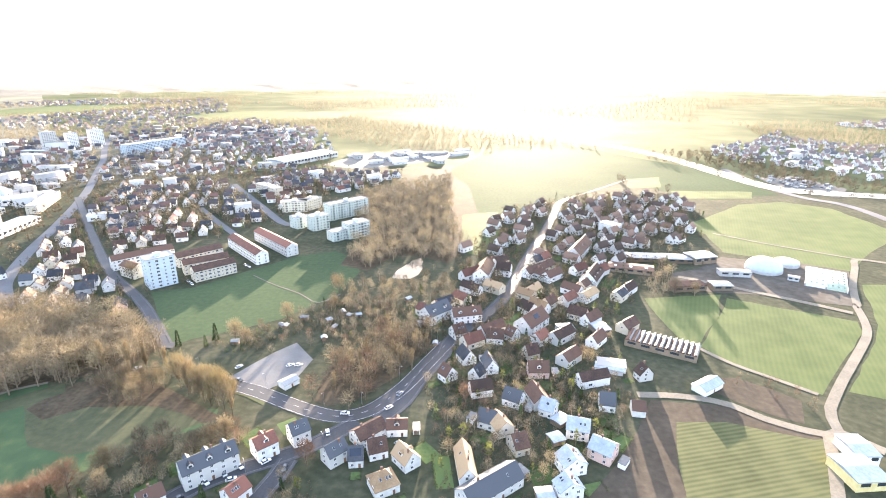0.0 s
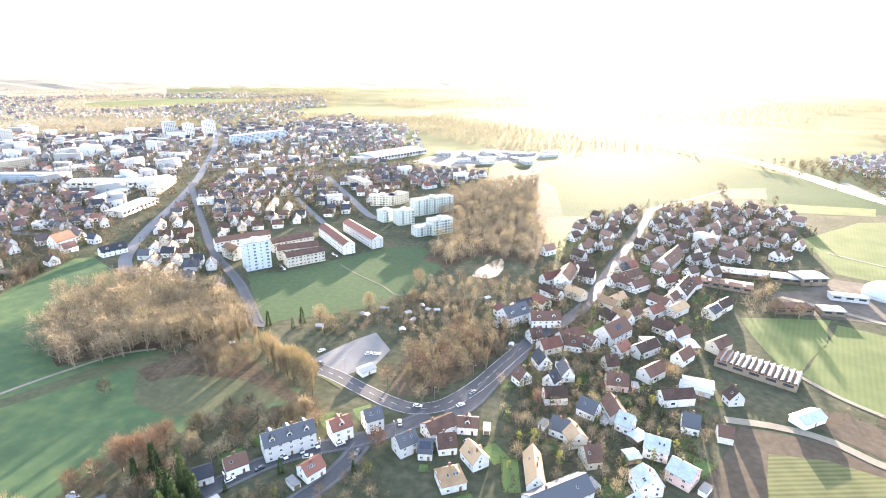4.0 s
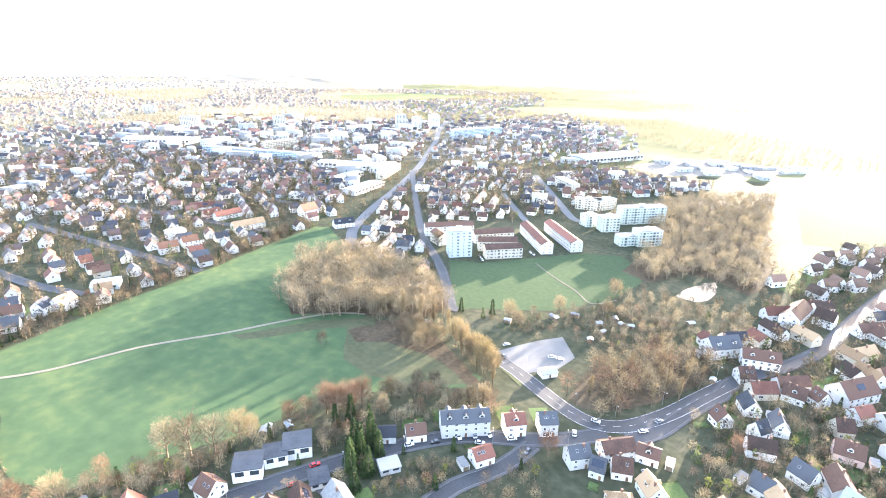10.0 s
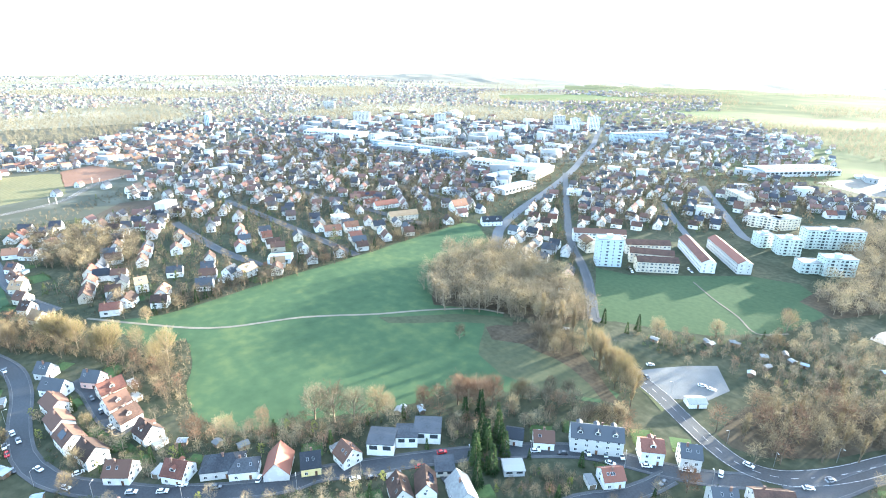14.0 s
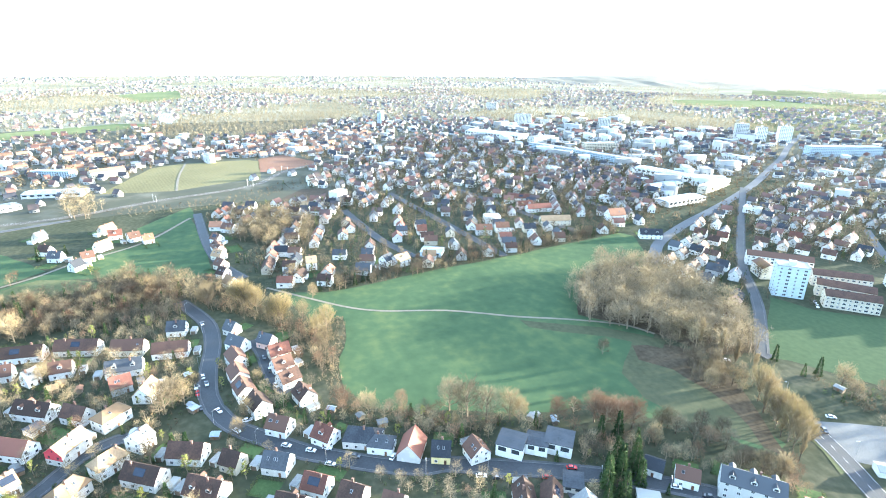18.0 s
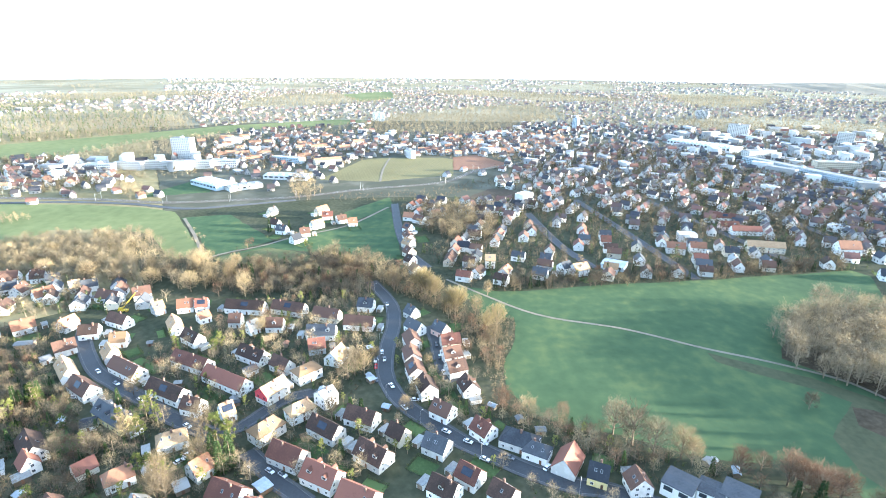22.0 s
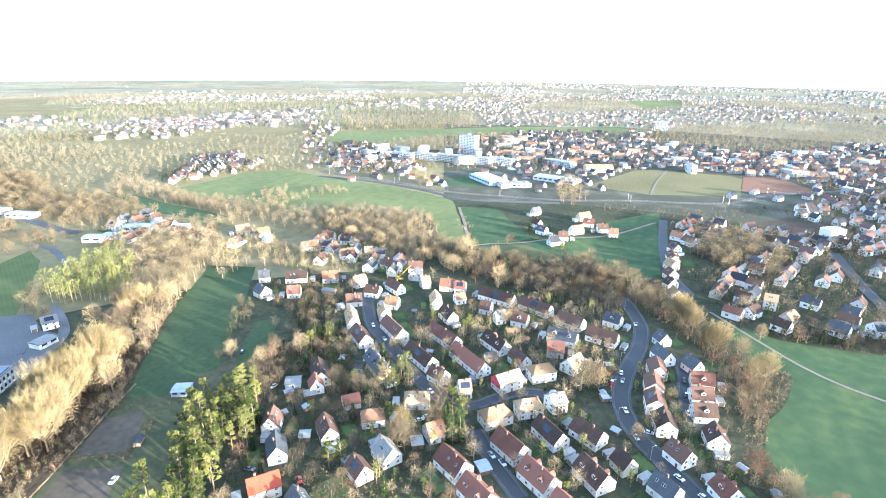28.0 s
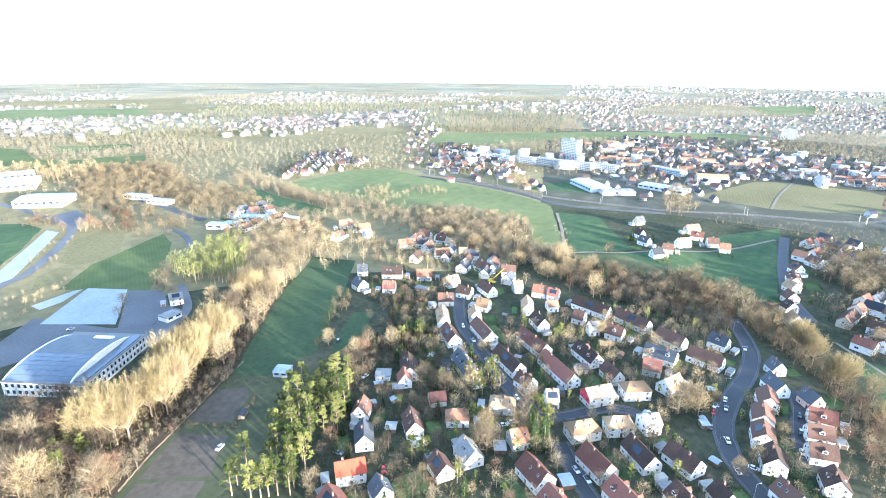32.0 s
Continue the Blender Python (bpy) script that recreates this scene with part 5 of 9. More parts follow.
ribbon('road', [(-557, -228), (-500, -198), (-439, -169), (-431, -161)], 3, PATH, 'hedge-lined track', 0.12)
ribbon('road', [(-437, -163), (-449, -150), (-465, -125), (-489, -101), (-524, -54), (-592, -15)], 3, PATH, 'pale lane between fields', 0.12)
ribbon('road', [(-607, -8), (-522, -4), (-469, 1), (-433, 8), (-402, 20)], 6, ASPHALT, 'lane beside a row of houses', 0.12)
ribbon('road', [(-918, -18), (-816, -27), (-728, -29)], 3, PATH, 'pale path across a field', 0.12)
ribbon('canal', [(267, 1173), (359, 1075), (409, 924), (430, 791), (454, 703), (522, 671), (583, 655)], 30, WATER, 'bright shining canal', 0.2)
ribbon('road', [(449, 845), (442, 721), (454, 655), (481, 613), (481, 532)], 12, ASPHALT_PALE, 'road along the canal', 0.12)
ribbon('road', [(-102, -471), (-116, -484), (-131, -491), (-162, -528), (-189, -566), (-205, -593), (-211, -625), (-208, -666), (-206, -723), (-196, -796)], 8, ASPHALT_PALE, 'curving road by the sports ground', 0.12)
ribbon('road', [(-192.0, -375.1), (-175.1, -337.6), (-161.1, -321.8), (-134.4, -305.1), (-119.5, -299.0)], 6, ASPHALT_PALE, 'access road', 0.12)
ribbon('road', [(-235, -403), (-233, -419), (-262, -490), (-262, -526)], 5, ASPHALT_PALE, 'small road', 0.12)
ribbon('road', [(-272, -695), (-300, -693), (-307, -639), (-307, -592), (-302, -548), (-304, -521)], 7, ASPHALT, 'grey access road among trees', 0.12)
ribbon('road', [(-560, 139), (-454, 144), (-393.3, 156.2)], 6, ASPHALT, 'residential street in the gardens quarter', 0.12)
ribbon('road', [(-615, 211), (-454, 223), (-364.8, 227.8)], 6, ASPHALT, 'residential street in the gardens quarter', 0.12)
ribbon('road', [(-671, 290), (-503, 313), (-397.4, 329.4)], 6, ASPHALT, 'residential street in the gardens quarter', 0.12)
ribbon('road', [(-725, 407), (-569, 415), (-455, 415)], 6, ASPHALT, 'residential street in the gardens quarter', 0.12)
ribbon('road', [(-127.8, 118.3), (-112.4, 114.7)], 5.5, ASPHALT, 'side street', 0.12)


# ---- blocks of flats, offices, halls and farm buildings ----
block(-216.1, 376.9, 43, 19.9, 14, 8, WALL_BLUE, 'pale blue-white tower block with a flat roof', step=4.6)
block(-182.4, 393.8, 42, 32.2, 11, 3, WALL_CREAM, 'cream three-storey block of flats', 'pitched', ROOF['b'])
block(-194.6, 407.9, 34, 34.9, 11, 3, WALL_CREAM, 'cream three-storey block of flats', 'pitched', ROOF['b'])
block(-208.9, 427.2, 45, 38.0, 11, 3, WALL_CREAM, 'cream three-storey block of flats', 'pitched', ROOF['b'])
block(-254.2, 422.7, 42, 47.5, 11, 3, WALL, 'long white block with a dark roof', 'pitched', ROOF['b'])
block(-246.7, 394.2, -30, 18.1, 11, 3, WALL_CREAM, 'cream block with a dark roof', 'pitched', ROOF['b'])
block(-173.2, 444.6, -49, 63.7, 11, 3, WALL, 'white terraced block with a red roof', 'pitched', ROOF['r'])
block(-154.4, 464.2, -47, 65.1, 11, 3, WALL, 'white terraced block with a red roof', 'pitched', ROOF['r'])
block(-106.8, 570.6, 42, 49.6, 13, 6, WALL_MINT, 'pale green stepped block of flats', balconies=True)
block(-85.3, 498.2, 42, 23.6, 13, 5, WALL_MINT, 'pale green block of flats with balconies', balconies=True)
block(-101.3, 488.3, 42, 17.3, 12, 3, WALL_MINT, 'low pale green block of flats', balconies=True)
block(-127.7, 522.5, 39, 18.5, 13, 5, WALL_MINT, 'pale green block of flats with balconies', balconies=True)
block(-148.8, 528.5, 47, 14.2, 13, 4, WALL_MINT, 'pale green block of flats with balconies', balconies=True)
block(-169.9, 592.9, 9, 28.2, 13, 4, WALL_CREAM, 'cream block of flats', balconies=True)
block(-154.5, 603.0, 61, 25.2, 13, 4, WALL_CREAM, 'cream block of flats')
block(-224.4, 673.8, -44, 48.1, 12, 4, WALL_CREAM, 'cream block of flats')
block(-774.2, 1055.0, 51, 24.8, 16, 12, WALL, 'white residential tower in the far town', far=True)
block(-750.0, 1085.2, 51, 19.4, 16, 10, WALL, 'white residential tower in the far town', far=True)
block(-722.2, 1119.9, 51, 25.1, 16, 11, WALL, 'white residential tower in the far town', far=True)
block(-566.4, 1052.0, 65, 128.1, 20, 6, WALL_BLUE, 'wide pale blue-white building', far=True)
block(-1033.3, 909.3, 52, 28.5, 18, 9, WALL, 'white office tower in the far town', far=True)
block(-1155.2, 755.9, 52, 41.3, 20, 10, WALL, 'white office tower in the far town', far=True)
block(-745.6, 600.5, 14, 204.8, 18, 4, WALL_BLUE, 'long pale office building', far=True)
block(-872.5, 615.6, 101, 56.1, 18, 6, WALL, 'pale office building in the far town', far=True)
block(-776.9, 678.7, 77, 61.2, 18, 5, WALL_CREAM, 'cream office building in the far town', far=True)
block(-1556.8, 895.8, 54, 34.7, 18, 8, WALL, 'white tower in the far town', far=True)
block(-1320.2, 436.2, 51, 12.3, 14, 9, WALL_BLUE, 'slender tower in the far town', far=True)
hall(-1009.8, 594.2, 29, 131.9, 45, 9, WALL, ROOF["m"], 'large white factory hall with a pale roof')
hall(-554.0, 619.2, 14, 100.0, 30, 7, WALL, ROOF["m"], 'white commercial hall by the houses')
hall(-439.1, 514.7, 93, 63.1, 22, 6, WALL, ROOF["m"], 'white supermarket with a flat pale roof')
hall(-501.8, 553.1, 98, 57.5, 20, 6, WALL_CREAM, ROOF["m"], 'low commercial hall with a pale roof')
block(-474.1, 614.5, 109, 79.9, 12, 3, WALL_CREAM, 'cream town building in the far town')
hall(-246.0, 928.9, 57, 125.1, 50, 8, WALL, ROOF["m"], 'broad white hall by the houses')
block(-924.4, -361.3, 79, 33.0, 16, 12, WALL, 'tall white tower block', far=True)
block(-1089.2, -328.8, 116, 27.8, 16, 4, WALL, 'white block in the far town', far=True)
block(-816.2, -441.5, 81, 40.7, 13, 4, WALL, 'white block of flats', far=True)
block(-829.6, -405.9, 81, 41.4, 13, 4, WALL, 'white block of flats', far=True)
block(-833.1, -364.6, 81, 41.6, 13, 4, WALL, 'white block of flats', far=True)
block(-836.0, -307.8, 81, 41.7, 13, 4, WALL, 'white block of flats', far=True)
block(-842.5, -270.8, 81, 42.0, 13, 4, WALL, 'white block of flats', far=True)
hall(-712.0, -247.0, 49, 60.0, 30, 6, WALL_BLUE, ROOF["m"], 'pale industrial hall with striped roof')
hall(-696.0, -204.4, 127, 43.2, 22, 5, WALL, ROOF["g"], 'low industrial hall by the houses')
hall(-757.6, -159.2, 78, 62.6, 26, 5, WALL, ROOF["m"], 'low pale school building')
block(-879.4, -181.7, 65, 51.0, 14, 3, WALL_BLUE, 'pale blue school block', far=True)
block(-857.0, -116.2, 115, 43.0, 14, 3, WALL_CREAM, 'cream block with orange roof', 'pitched', ROOF['o'], far=True)
block(-1497.8, -58.0, 90, 30.6, 18, 8, WALL_BLUE, 'pale tower block in the far town', far=True)
hall(-394.6, 173.4, 55, 18.1, 16, 4, WALL_BLUE, ROOF["m"], 'low pale blue bungalow with a flat roof')
hall(219.6, 426.9, 15, 21.3, 16, 6, TIMBER, ROOF["m"], 'barn with a bright pale roof')
hall(182.7, 366.6, 7, 25.9, 10, 4, TIMBER, ROOF["b"], 'low farm shed by the houses', teeth=8)
hall(274.0, 384.5, -33, 7.5, 6, 3, WALL_GREY, ROOF["g"], 'small white farm shed')
hall(232.4, 394.6, -8, 23.3, 8, 4, WALL_GREY, ROOF["g"], 'low white farm shed')
hall(208.4, 368.2, 0, 14.7, 10, 4, TIMBER, ROOF["g"], 'pale farm shed by the houses')
hall(130.1, 279.1, -31, 39.9, 16, 4, TIMBER, ROOF["b"], 'long shed with a saw-tooth roof', teeth=13)
hall(93.5, 257.6, -13, 15.0, 9, 3.5, WALL, ROOF["g"], 'low white shed by the houses')
hall(76.9, 298.7, 8, 9.7, 10, 4, WALL, ROOF["g"], 'shed with a bright roof')
hall(98.7, 300.0, 14, 9.2, 12, 4, TIMBER, ROOF["m"], 'shed with a bright roof')
hall(187.9, 428.9, -7, 64.5, 14, 4, TIMBER, ROOF["g"], 'row of long nursery sheds')
hall(153.1, 404.4, -18, 35.2, 14, 4, TIMBER, ROOF["b"], 'row of long nursery sheds')
hall(178.6, 188.1, 0, 9.9, 14, 5, WALL, ROOF["m"], 'pale greenhouse-like shed by the houses')
hall(169.3, 174.8, 4, 14.0, 16, 5, WALL_YELLOW, ROOF["m"], 'pale shed with a yellow front')
hall(-157.0, 106.8, 44, 11.4, 11, 6, WALL, ROOF["s"], 'dark flat-roofed modern house')
hall(-153.2, 117.4, 50, 9.2, 9, 5.5, WALL, ROOF["s"], 'flat-roofed modern house by the houses')
hall(-149.8, 126.5, 46, 11.7, 11, 6, WALL, ROOF["s"], 'dark flat-roofed modern house')
hall(-129.5, 118.3, 53, 7.8, 9, 3.2, WALL, ROOF["s"], 'flat garage by the houses')
hall(-156.9, -214.1, 119, 8.0, 8, 3, WALL_GREY, ROOF["m"], 'open field shed with a white roof')
hall(-110.5, 139.2, 52, 8.4, 7, 3, WALL_GREY, ROOF["g"], 'carport with a pale roof')
hall(-251.8, -867.8, 155, 41.2, 60, 8, WALL, ROOF["m"], 'large white industrial hall')
hall(-234.0, -733.5, 135, 50.9, 40, 8, WALL, ROOF["m"], 'large white industrial hall')
hall(-157.0, -327.0, -173, 11.1, 9, 3.5, WALL, ROOF["g"], 'small white pavilion by the houses')
hall(-310.1, -673.8, 110, 30.4, 14, 5, WALL, ROOF["m"], 'low white workshop with a pale roof')
hall(-313.8, -628.0, 109, 28.1, 14, 5, WALL, ROOF["m"], 'low white workshop with a pale roof')
hall(-294.8, -484.7, 118, 17.2, 12, 5, WALL, ROOF["m"], 'low white workshop with a pale roof')
hall(-307.8, -479.6, 116, 13.4, 12, 4, WALL, ROOF["m"], 'low white workshop with a pale roof')
hall(-335.8, -478.7, 121, 26.5, 14, 5, WALL, ROOF["m"], 'low white workshop with a pale roof')
hall(-355.1, -471.5, 122, 15.9, 10, 5, WALL, ROOF["m"], 'low white workshop with a pale roof')
hall(-355.6, -444.3, 111, 15.1, 9, 5, WALL, ROOF["m"], 'low white workshop with a pale roof')
hall(-268.6, -932.7, 161, 44.3, 30, 8, WALL, ROOF["m"], 'white factory hall with a pale roof')


# ---- sports hall, dome and crane ----
def sports_hall(x, y, angle, L, W):
    """A large two-storey hall with white piers between windows and a broad raised dark roof."""
    top = thing("sports_hall", pose(x, y, 0, 0, 0, angle), "large sports hall with white piers and a vaulted roof", "building")
    hl, hw, h = L / 2, W / 2, 8.0
    v, f = boxes([(-hl + 0.4, -hw + 0.4, -0.3, hl - 0.4, hw - 0.4, h - 0.3)])
    part("wall", mesh("wall", v, f, WALL), top)
    for z0, z1 in ((-0.3, 0.9), (3.4, 4.6), (7.0, 8.0)):
        v, f = boxes([(-hl, -hw, z0, hl, -hw + 0.5, z1), (-hl, hw - 0.5, z0, hl, hw, z1), (-hl, -hw + 0.5, z0, -hl + 0.5, hw - 0.5, z1), (hl - 0.5, -hw + 0.5, z0, hl, hw - 0.5, z1)])
        part("band", mesh("band", v, f, WALL), top)
    pier = mesh("pier", *boxes([(-0.55, -0.3, -0.3, 0.55, 0.3, h)]), WALL)
    pane = mesh("window", *boxes([(-0.8, -0.06, 0, 0.8, 0.06, 1.9)]), GLASS)
    for n, length, off, turn in ((16, L, hw, 0), (13, W, hl, 90)):
        for s in (-1, 1):
            for i in range(n + 1):
                o = i / n * (length - 0.6) - length / 2 + 0.3
                c = (o, s * off - s * 0.3) if turn == 0 else (s * off - s * 0.3, o)
                part("pier", pier, top, pose(c[0], c[1], 0, 0, 0, turn))
                if i < n:
                    o += (length - 0.6) / n / 2
                    for z in (1.0, 4.7):
                        c = (o, s * (off - 0.38)) if turn == 0 else (s * (off - 0.38), o)
                        part("window", pane, top, pose(c[0], c[1], z, 0, 0, turn))
    v, f = boxes([(-hl - 0.4, -hw - 0.4, h, hl + 0.4, hw + 0.4, h + 0.35)])
    part("eave_slab", mesh("eave_slab", v, f, ROOF["g"]), top)
    x0, x1, y0, y1, rise, n = -hl + 3.5, hl - 1.0, -hw + 0.2, hw - 7.5, 3.9, 14

    def arch(k):
        s = k / n
        return x0 + (x1 - x0) * s, h + 0.35 + rise * (1 - (2 * s - 1) ** 2) ** 0.8

    rv = [(arch(k)[0], y, arch(k)[1]) for k in range(n + 1) for y in (y0, y1)]
    rf = [(2 * k, 2 * k + 1, 2 * k + 3, 2 * k + 2) for k in range(n)]
    part("roof", mesh("roof", rv, [q[::-1] for q in rf], HALL_ROOF, smooth=True), top, None, "blue-grey barrel-vaulted sheet roof")
    for y in (y0, y1):
        gv = [(arch(k)[0], y, arch(k)[1]) for k in range(n + 1)]
        part("gable", mesh("gable", gv, [tuple(range(n + 1)) if y < 0 else tuple(range(n, -1, -1))], FRAME), top)
        edge = [(arch(k)[0], y + d, arch(k)[1] + e) for k in range(n + 1) for d, e in ((-0.35, 0.12), (0.35, 0.12), (0.35, -0.5), (-0.35, -0.5))]
        ef = [(4 * k + i, 4 * k + (i + 1) % 4, 4 * k + 4 + (i + 1) % 4, 4 * k + 4 + i) for k in range(n) for i in range(4)]
        part("verge", mesh("verge", edge, ef, FRAME), top)
    panel = surface("roof_solar_array", (0.055, 0.075, 0.11), (0.11, 0.14, 0.18), 0.6, rough=0.25, streak=(0.6, 0, 0.2))
    for k in range(8, n):
        (xa, za), (xb, zb) = arch(k), arch(k + 1)
        for i in range(5):
            ya, yb = y0 + 1 + (y1 - y0 - 2) * i / 5, y0 + 0.7 + (y1 - y0 - 2) * (i + 1) / 5
            part("solar_panel", mesh("solar_panel", [(xa + 0.15, ya, za + 0.12), (xb - 0.15, ya, zb + 0.14), (xb - 0.15, yb, zb + 0.14), (xa + 0.15, yb, za + 0.12)], [(0, 1, 2, 3)], panel), top)
    v, f = boxes([(-hl + 2, y1 + 1.2, h + 0.35, hl - 2, hw - 1.0, h + 0.8)])
    part("side_roof", mesh("side_roof", v, f, panel), top)
    v, f = boxes([(x0 + 4.5, -2.0, h + 2.2, x0 + 7.0, 9.0, h + 3.2)])
    part("skylight", mesh("skylight", v, f, FRAME), top)
    KEEP_OUT.append([(x + a, y + b) for a, b in ((-32, -32), (32, -32), (32, 32), (-32, 32))])
    return top


HALL_ROOF = surface("hall_roof_sheet", (0.065, 0.078, 0.092), (0.125, 0.142, 0.16), 0.3, rough=0.75, coarse=0.08, streak=(0.5, 0, 0.25))
sports_hall(-95.5, -306.8, 31.6, 52, 43)

rings, sides = 8, 32
v = [(16 * math.cos(6.28319 * i / sides) * math.cos(1.5708 * k / rings), 16 * math.sin(6.28319 * i / sides) * math.cos(1.5708 * k / rings), 9.5 * math.sin(1.5708 * k / rings)) for k in range(rings) for i in range(sides)] + [(0, 0, 9.5)]
f = [(k * sides + i, k * sides + (i + 1) % sides, (k + 1) * sides + (i + 1) % sides, (k + 1) * sides + i) for k in range(rings - 1) for i in range(sides)] + [((rings - 1) * sides + i, (rings - 1) * sides + (i + 1) % sides, rings * sides) for i in range(sides)]
digester = thing("gas_dome", pose(263.2, 406.5, 0), "pale blue-white domed gas holder at the farm", "tank")
part("dome", mesh("dome", [(a * 0.86, b * 0.86, c * 0.92 + 2.2) for a, b, c in v], f, DOME, smooth=True), digester)
wv, wf = tube(Vector((0, 0, -0.2)), Vector((0, 0, 2.3)), 13.9, 13.9, 40)
part("tank_wall", mesh("tank_wall", wv, wf, WALL_GREY), digester)
KEEP_OUT.append([(246, 388), (286, 388), (286, 428), (246, 428)])
small = thing("gas_dome", pose(288.5, 417.5, 0), "low pale domed farm tank", "tank")
part("dome", mesh("dome", [(a * 0.6, b * 0.6, c * 0.25 + 3) for a, b, c in v], f, DOME, smooth=True), small)
wv, wf = tube(Vector((0, 0, -0.2)), Vector((0, 0, 3.1)), 9.7, 9.7, 40)
part("tank_wall", mesh("tank_wall", wv, wf, WALL_GREY), small)


def silage_clamp(x, y, angle, L, W):
    """A bunker of low concrete walls with two heaps under pale sheeting held down by tyres."""
    top = thing("silage_clamp", pose(x, y, 0, 0, 0, angle), "concrete silage clamp with heaps under pale sheeting", "farm structure")
    hl, hw = L / 2, W / 2
    for y0 in (-hw, -0.3, hw - 0.6):
        part("wall", mesh("wall", *boxes([(-hl, y0, -0.2, hl, y0 + 0.6, 2.4)]), WALL_GREY), top)
    part("back_wall", mesh("back_wall", *boxes([(hl, -hw, -0.2, hl + 0.6, hw, 2.4)]), WALL_GREY), top)
    rnd = random.Random(77)
    tyre = mesh("tyre", *tube(Vector((0, 0, 0)), Vector((0, 0, 0.25)), 0.6, 0.5, 10), ASPHALT)
    for k, sheet in ((-1, SHEET_GREEN), (1, DOME)):
        nx, ny, inner = 14, 7, hw - 1.0
        hv = []
        for i in range(nx + 1):
            for j in range(ny + 1):
                u, w = i / nx, j / ny
                z = 0.25 + 2.6 * min(1.0, 4.2 * u) * (0.8 + 0.2 * math.sin(math.pi * w)) + rnd.uniform(-0.12, 0.12)
                hv.append((-hl + 0.4 + u * (L - 0.8), k * hw / 2 - inner / 2 + w * inner, z))
        hf = [(i * (ny + 1) + j, (i + 1) * (ny + 1) + j, (i + 1) * (ny + 1) + j + 1, i * (ny + 1) + j + 1) for i in range(nx) for j in range(ny)]
        sheeting = part("sheeting", mesh("sheeting", hv, hf, sheet, smooth=True), top)
        for i in range(2, nx, 2):
            for j in range(1, ny, 2):
                p = hv[i * (ny + 1) + j]
                part("tyre", tyre, sheeting, pose(p[0], p[1], p[2]))
    KEEP_OUT.append([tuple((Matrix.Rotation(radians(angle), 2) @ Vector((sx * hl, sy * hw))) + Vector((x, y))) for sx, sy in ((-1, -1), (1, -1), (1, 1), (-1, 1))])


SHEET_GREEN = surface("green_sheeting", (0.20, 0.25, 0.18), (0.34, 0.39, 0.30), 0.6, rough=0.5, coarse=0.15)
silage_clamp(298.5, 383.2, 56.5, 42, 27)


# ---- houses ----
# houses round the curved street
for row in [
    (-247.5, -51.7, 131, 13.8, 9.0, 6.0, 9.0, 'th'),
    (-263.5, -37.9, 157, 11.9, 9.0, 4.4, 8.8, 't'),
    (-275.5, -50.4, 102, 9.5, 9.0, 4.4, 8.8, 'r'),
    (-291.9, -49.8, 85, 17.3, 9.0, 4.4, 8.8, 's'),
    (-302.5, -27.8, 78, 18.5, 9.0, 4.4, 8.8, 'b'),
]:
    house(*row)
# houses near the crossing
for row in [
    (-224.4, -38.6, 135, 7.9, 9.0, 6.0, 9.0, 'g'),
    (-180.1, -83.5, 139, 7.9, 9.0, 4.4, 8.8, 'o'),
    (-210.5, 17.9, 49, 10.2, 9.0, 4.4, 8.8, 'b'),
]:
    house(*row)
# stepped terrace on the curve
for row in [
    (-229.3, 10.9, 15, 11.4, 9.0, 5.5, 9.5, 'b'),
    (-245.1, 5.7, 11, 11.8, 9.0, 5.5, 9.0, 'b'),
    (-260.4, 4.1, 9, 12.4, 9.0, 5.5, 9.0, 'b'),
    (-277.2, 4.6, 13, 12.3, 9.0, 5.5, 9.0, 'b'),
    (-294.6, 6.9, 38, 12.5, 8.0, 4.4, 8.8, 's'),
    (-315.4, 5.4, 38, 7.7, 8.0, 4.4, 8.8, 's'),
]:
    house(*row)
# row beside the meadow
for row in [
    (-290.8, 22.6, 42, 9.2, 8.0, 4.4, 8.8, 's'),
    (-275.9, 27.1, 98, 11.2, 9.0, 4.4, 8.8, 'r'),
    (-261.1, 26.4, 106, 10.3, 9.0, 4.4, 8.8, 'b'),
    (-246.8, 27.5, 108, 10.5, 9.0, 4.4, 8.8, 'b'),
    (-229.3, 32.3, 14, 10.0, 9.0, 4.4, 8.8, 'b'),
]:
    house(*row)
# houses by the pines
for row in [
    (-106.9, -123.5, 72, 9.7, 9.0, 4.4, 8.8, 'r'),
    (-121.5, -112.7, 61, 7.7, 8.0, 4.4, 8.8, 's'),
    (-181.4, -153.2, 132, 5.7, 5.0, 2.6, 3.0, 'g'),
]:
    house(*row)
# houses along the upper street
for row in [
    (-290.9, -220.2, 96, 9.6, 5.0, 2.8, 3.4, 'g'),
    (-197.1, -158.5, 42, 16.4, 9.0, 4.4, 8.8, 'b'),
    (-392.9, -293.5, 103, 11.4, 9.0, 4.4, 8.8, 'b'),
    (-391.7, -273.0, 107, 9.3, 9.0, 4.4, 8.8, 'b'),
    (-371.5, -236.1, 130, 7.0, 9.0, 4.4, 8.8, 't'),
    (-352.0, -202.3, 71, 16.6, 9.0, 4.4, 8.8, 'b'),
    (-357.1, -183.2, 117, 11.2, 9.0, 4.4, 8.8, 'b'),
    (-314.7, -49.4, 70, 17.4, 9.0, 4.4, 8.8, 'b'),
    (-328.3, -24.9, 75, 10.4, 9.0, 4.4, 8.8, 's'),
]:
    house(*row)
# low houses below the meadow
for row in [
    (-165.6, 77.3, 61, 7.8, 9.0, 4.4, 8.8, 's'),
    (-159.7, 91.0, 180, 8.4, 9.0, 4.4, 8.8, 'b'),
]:
    house(*row)
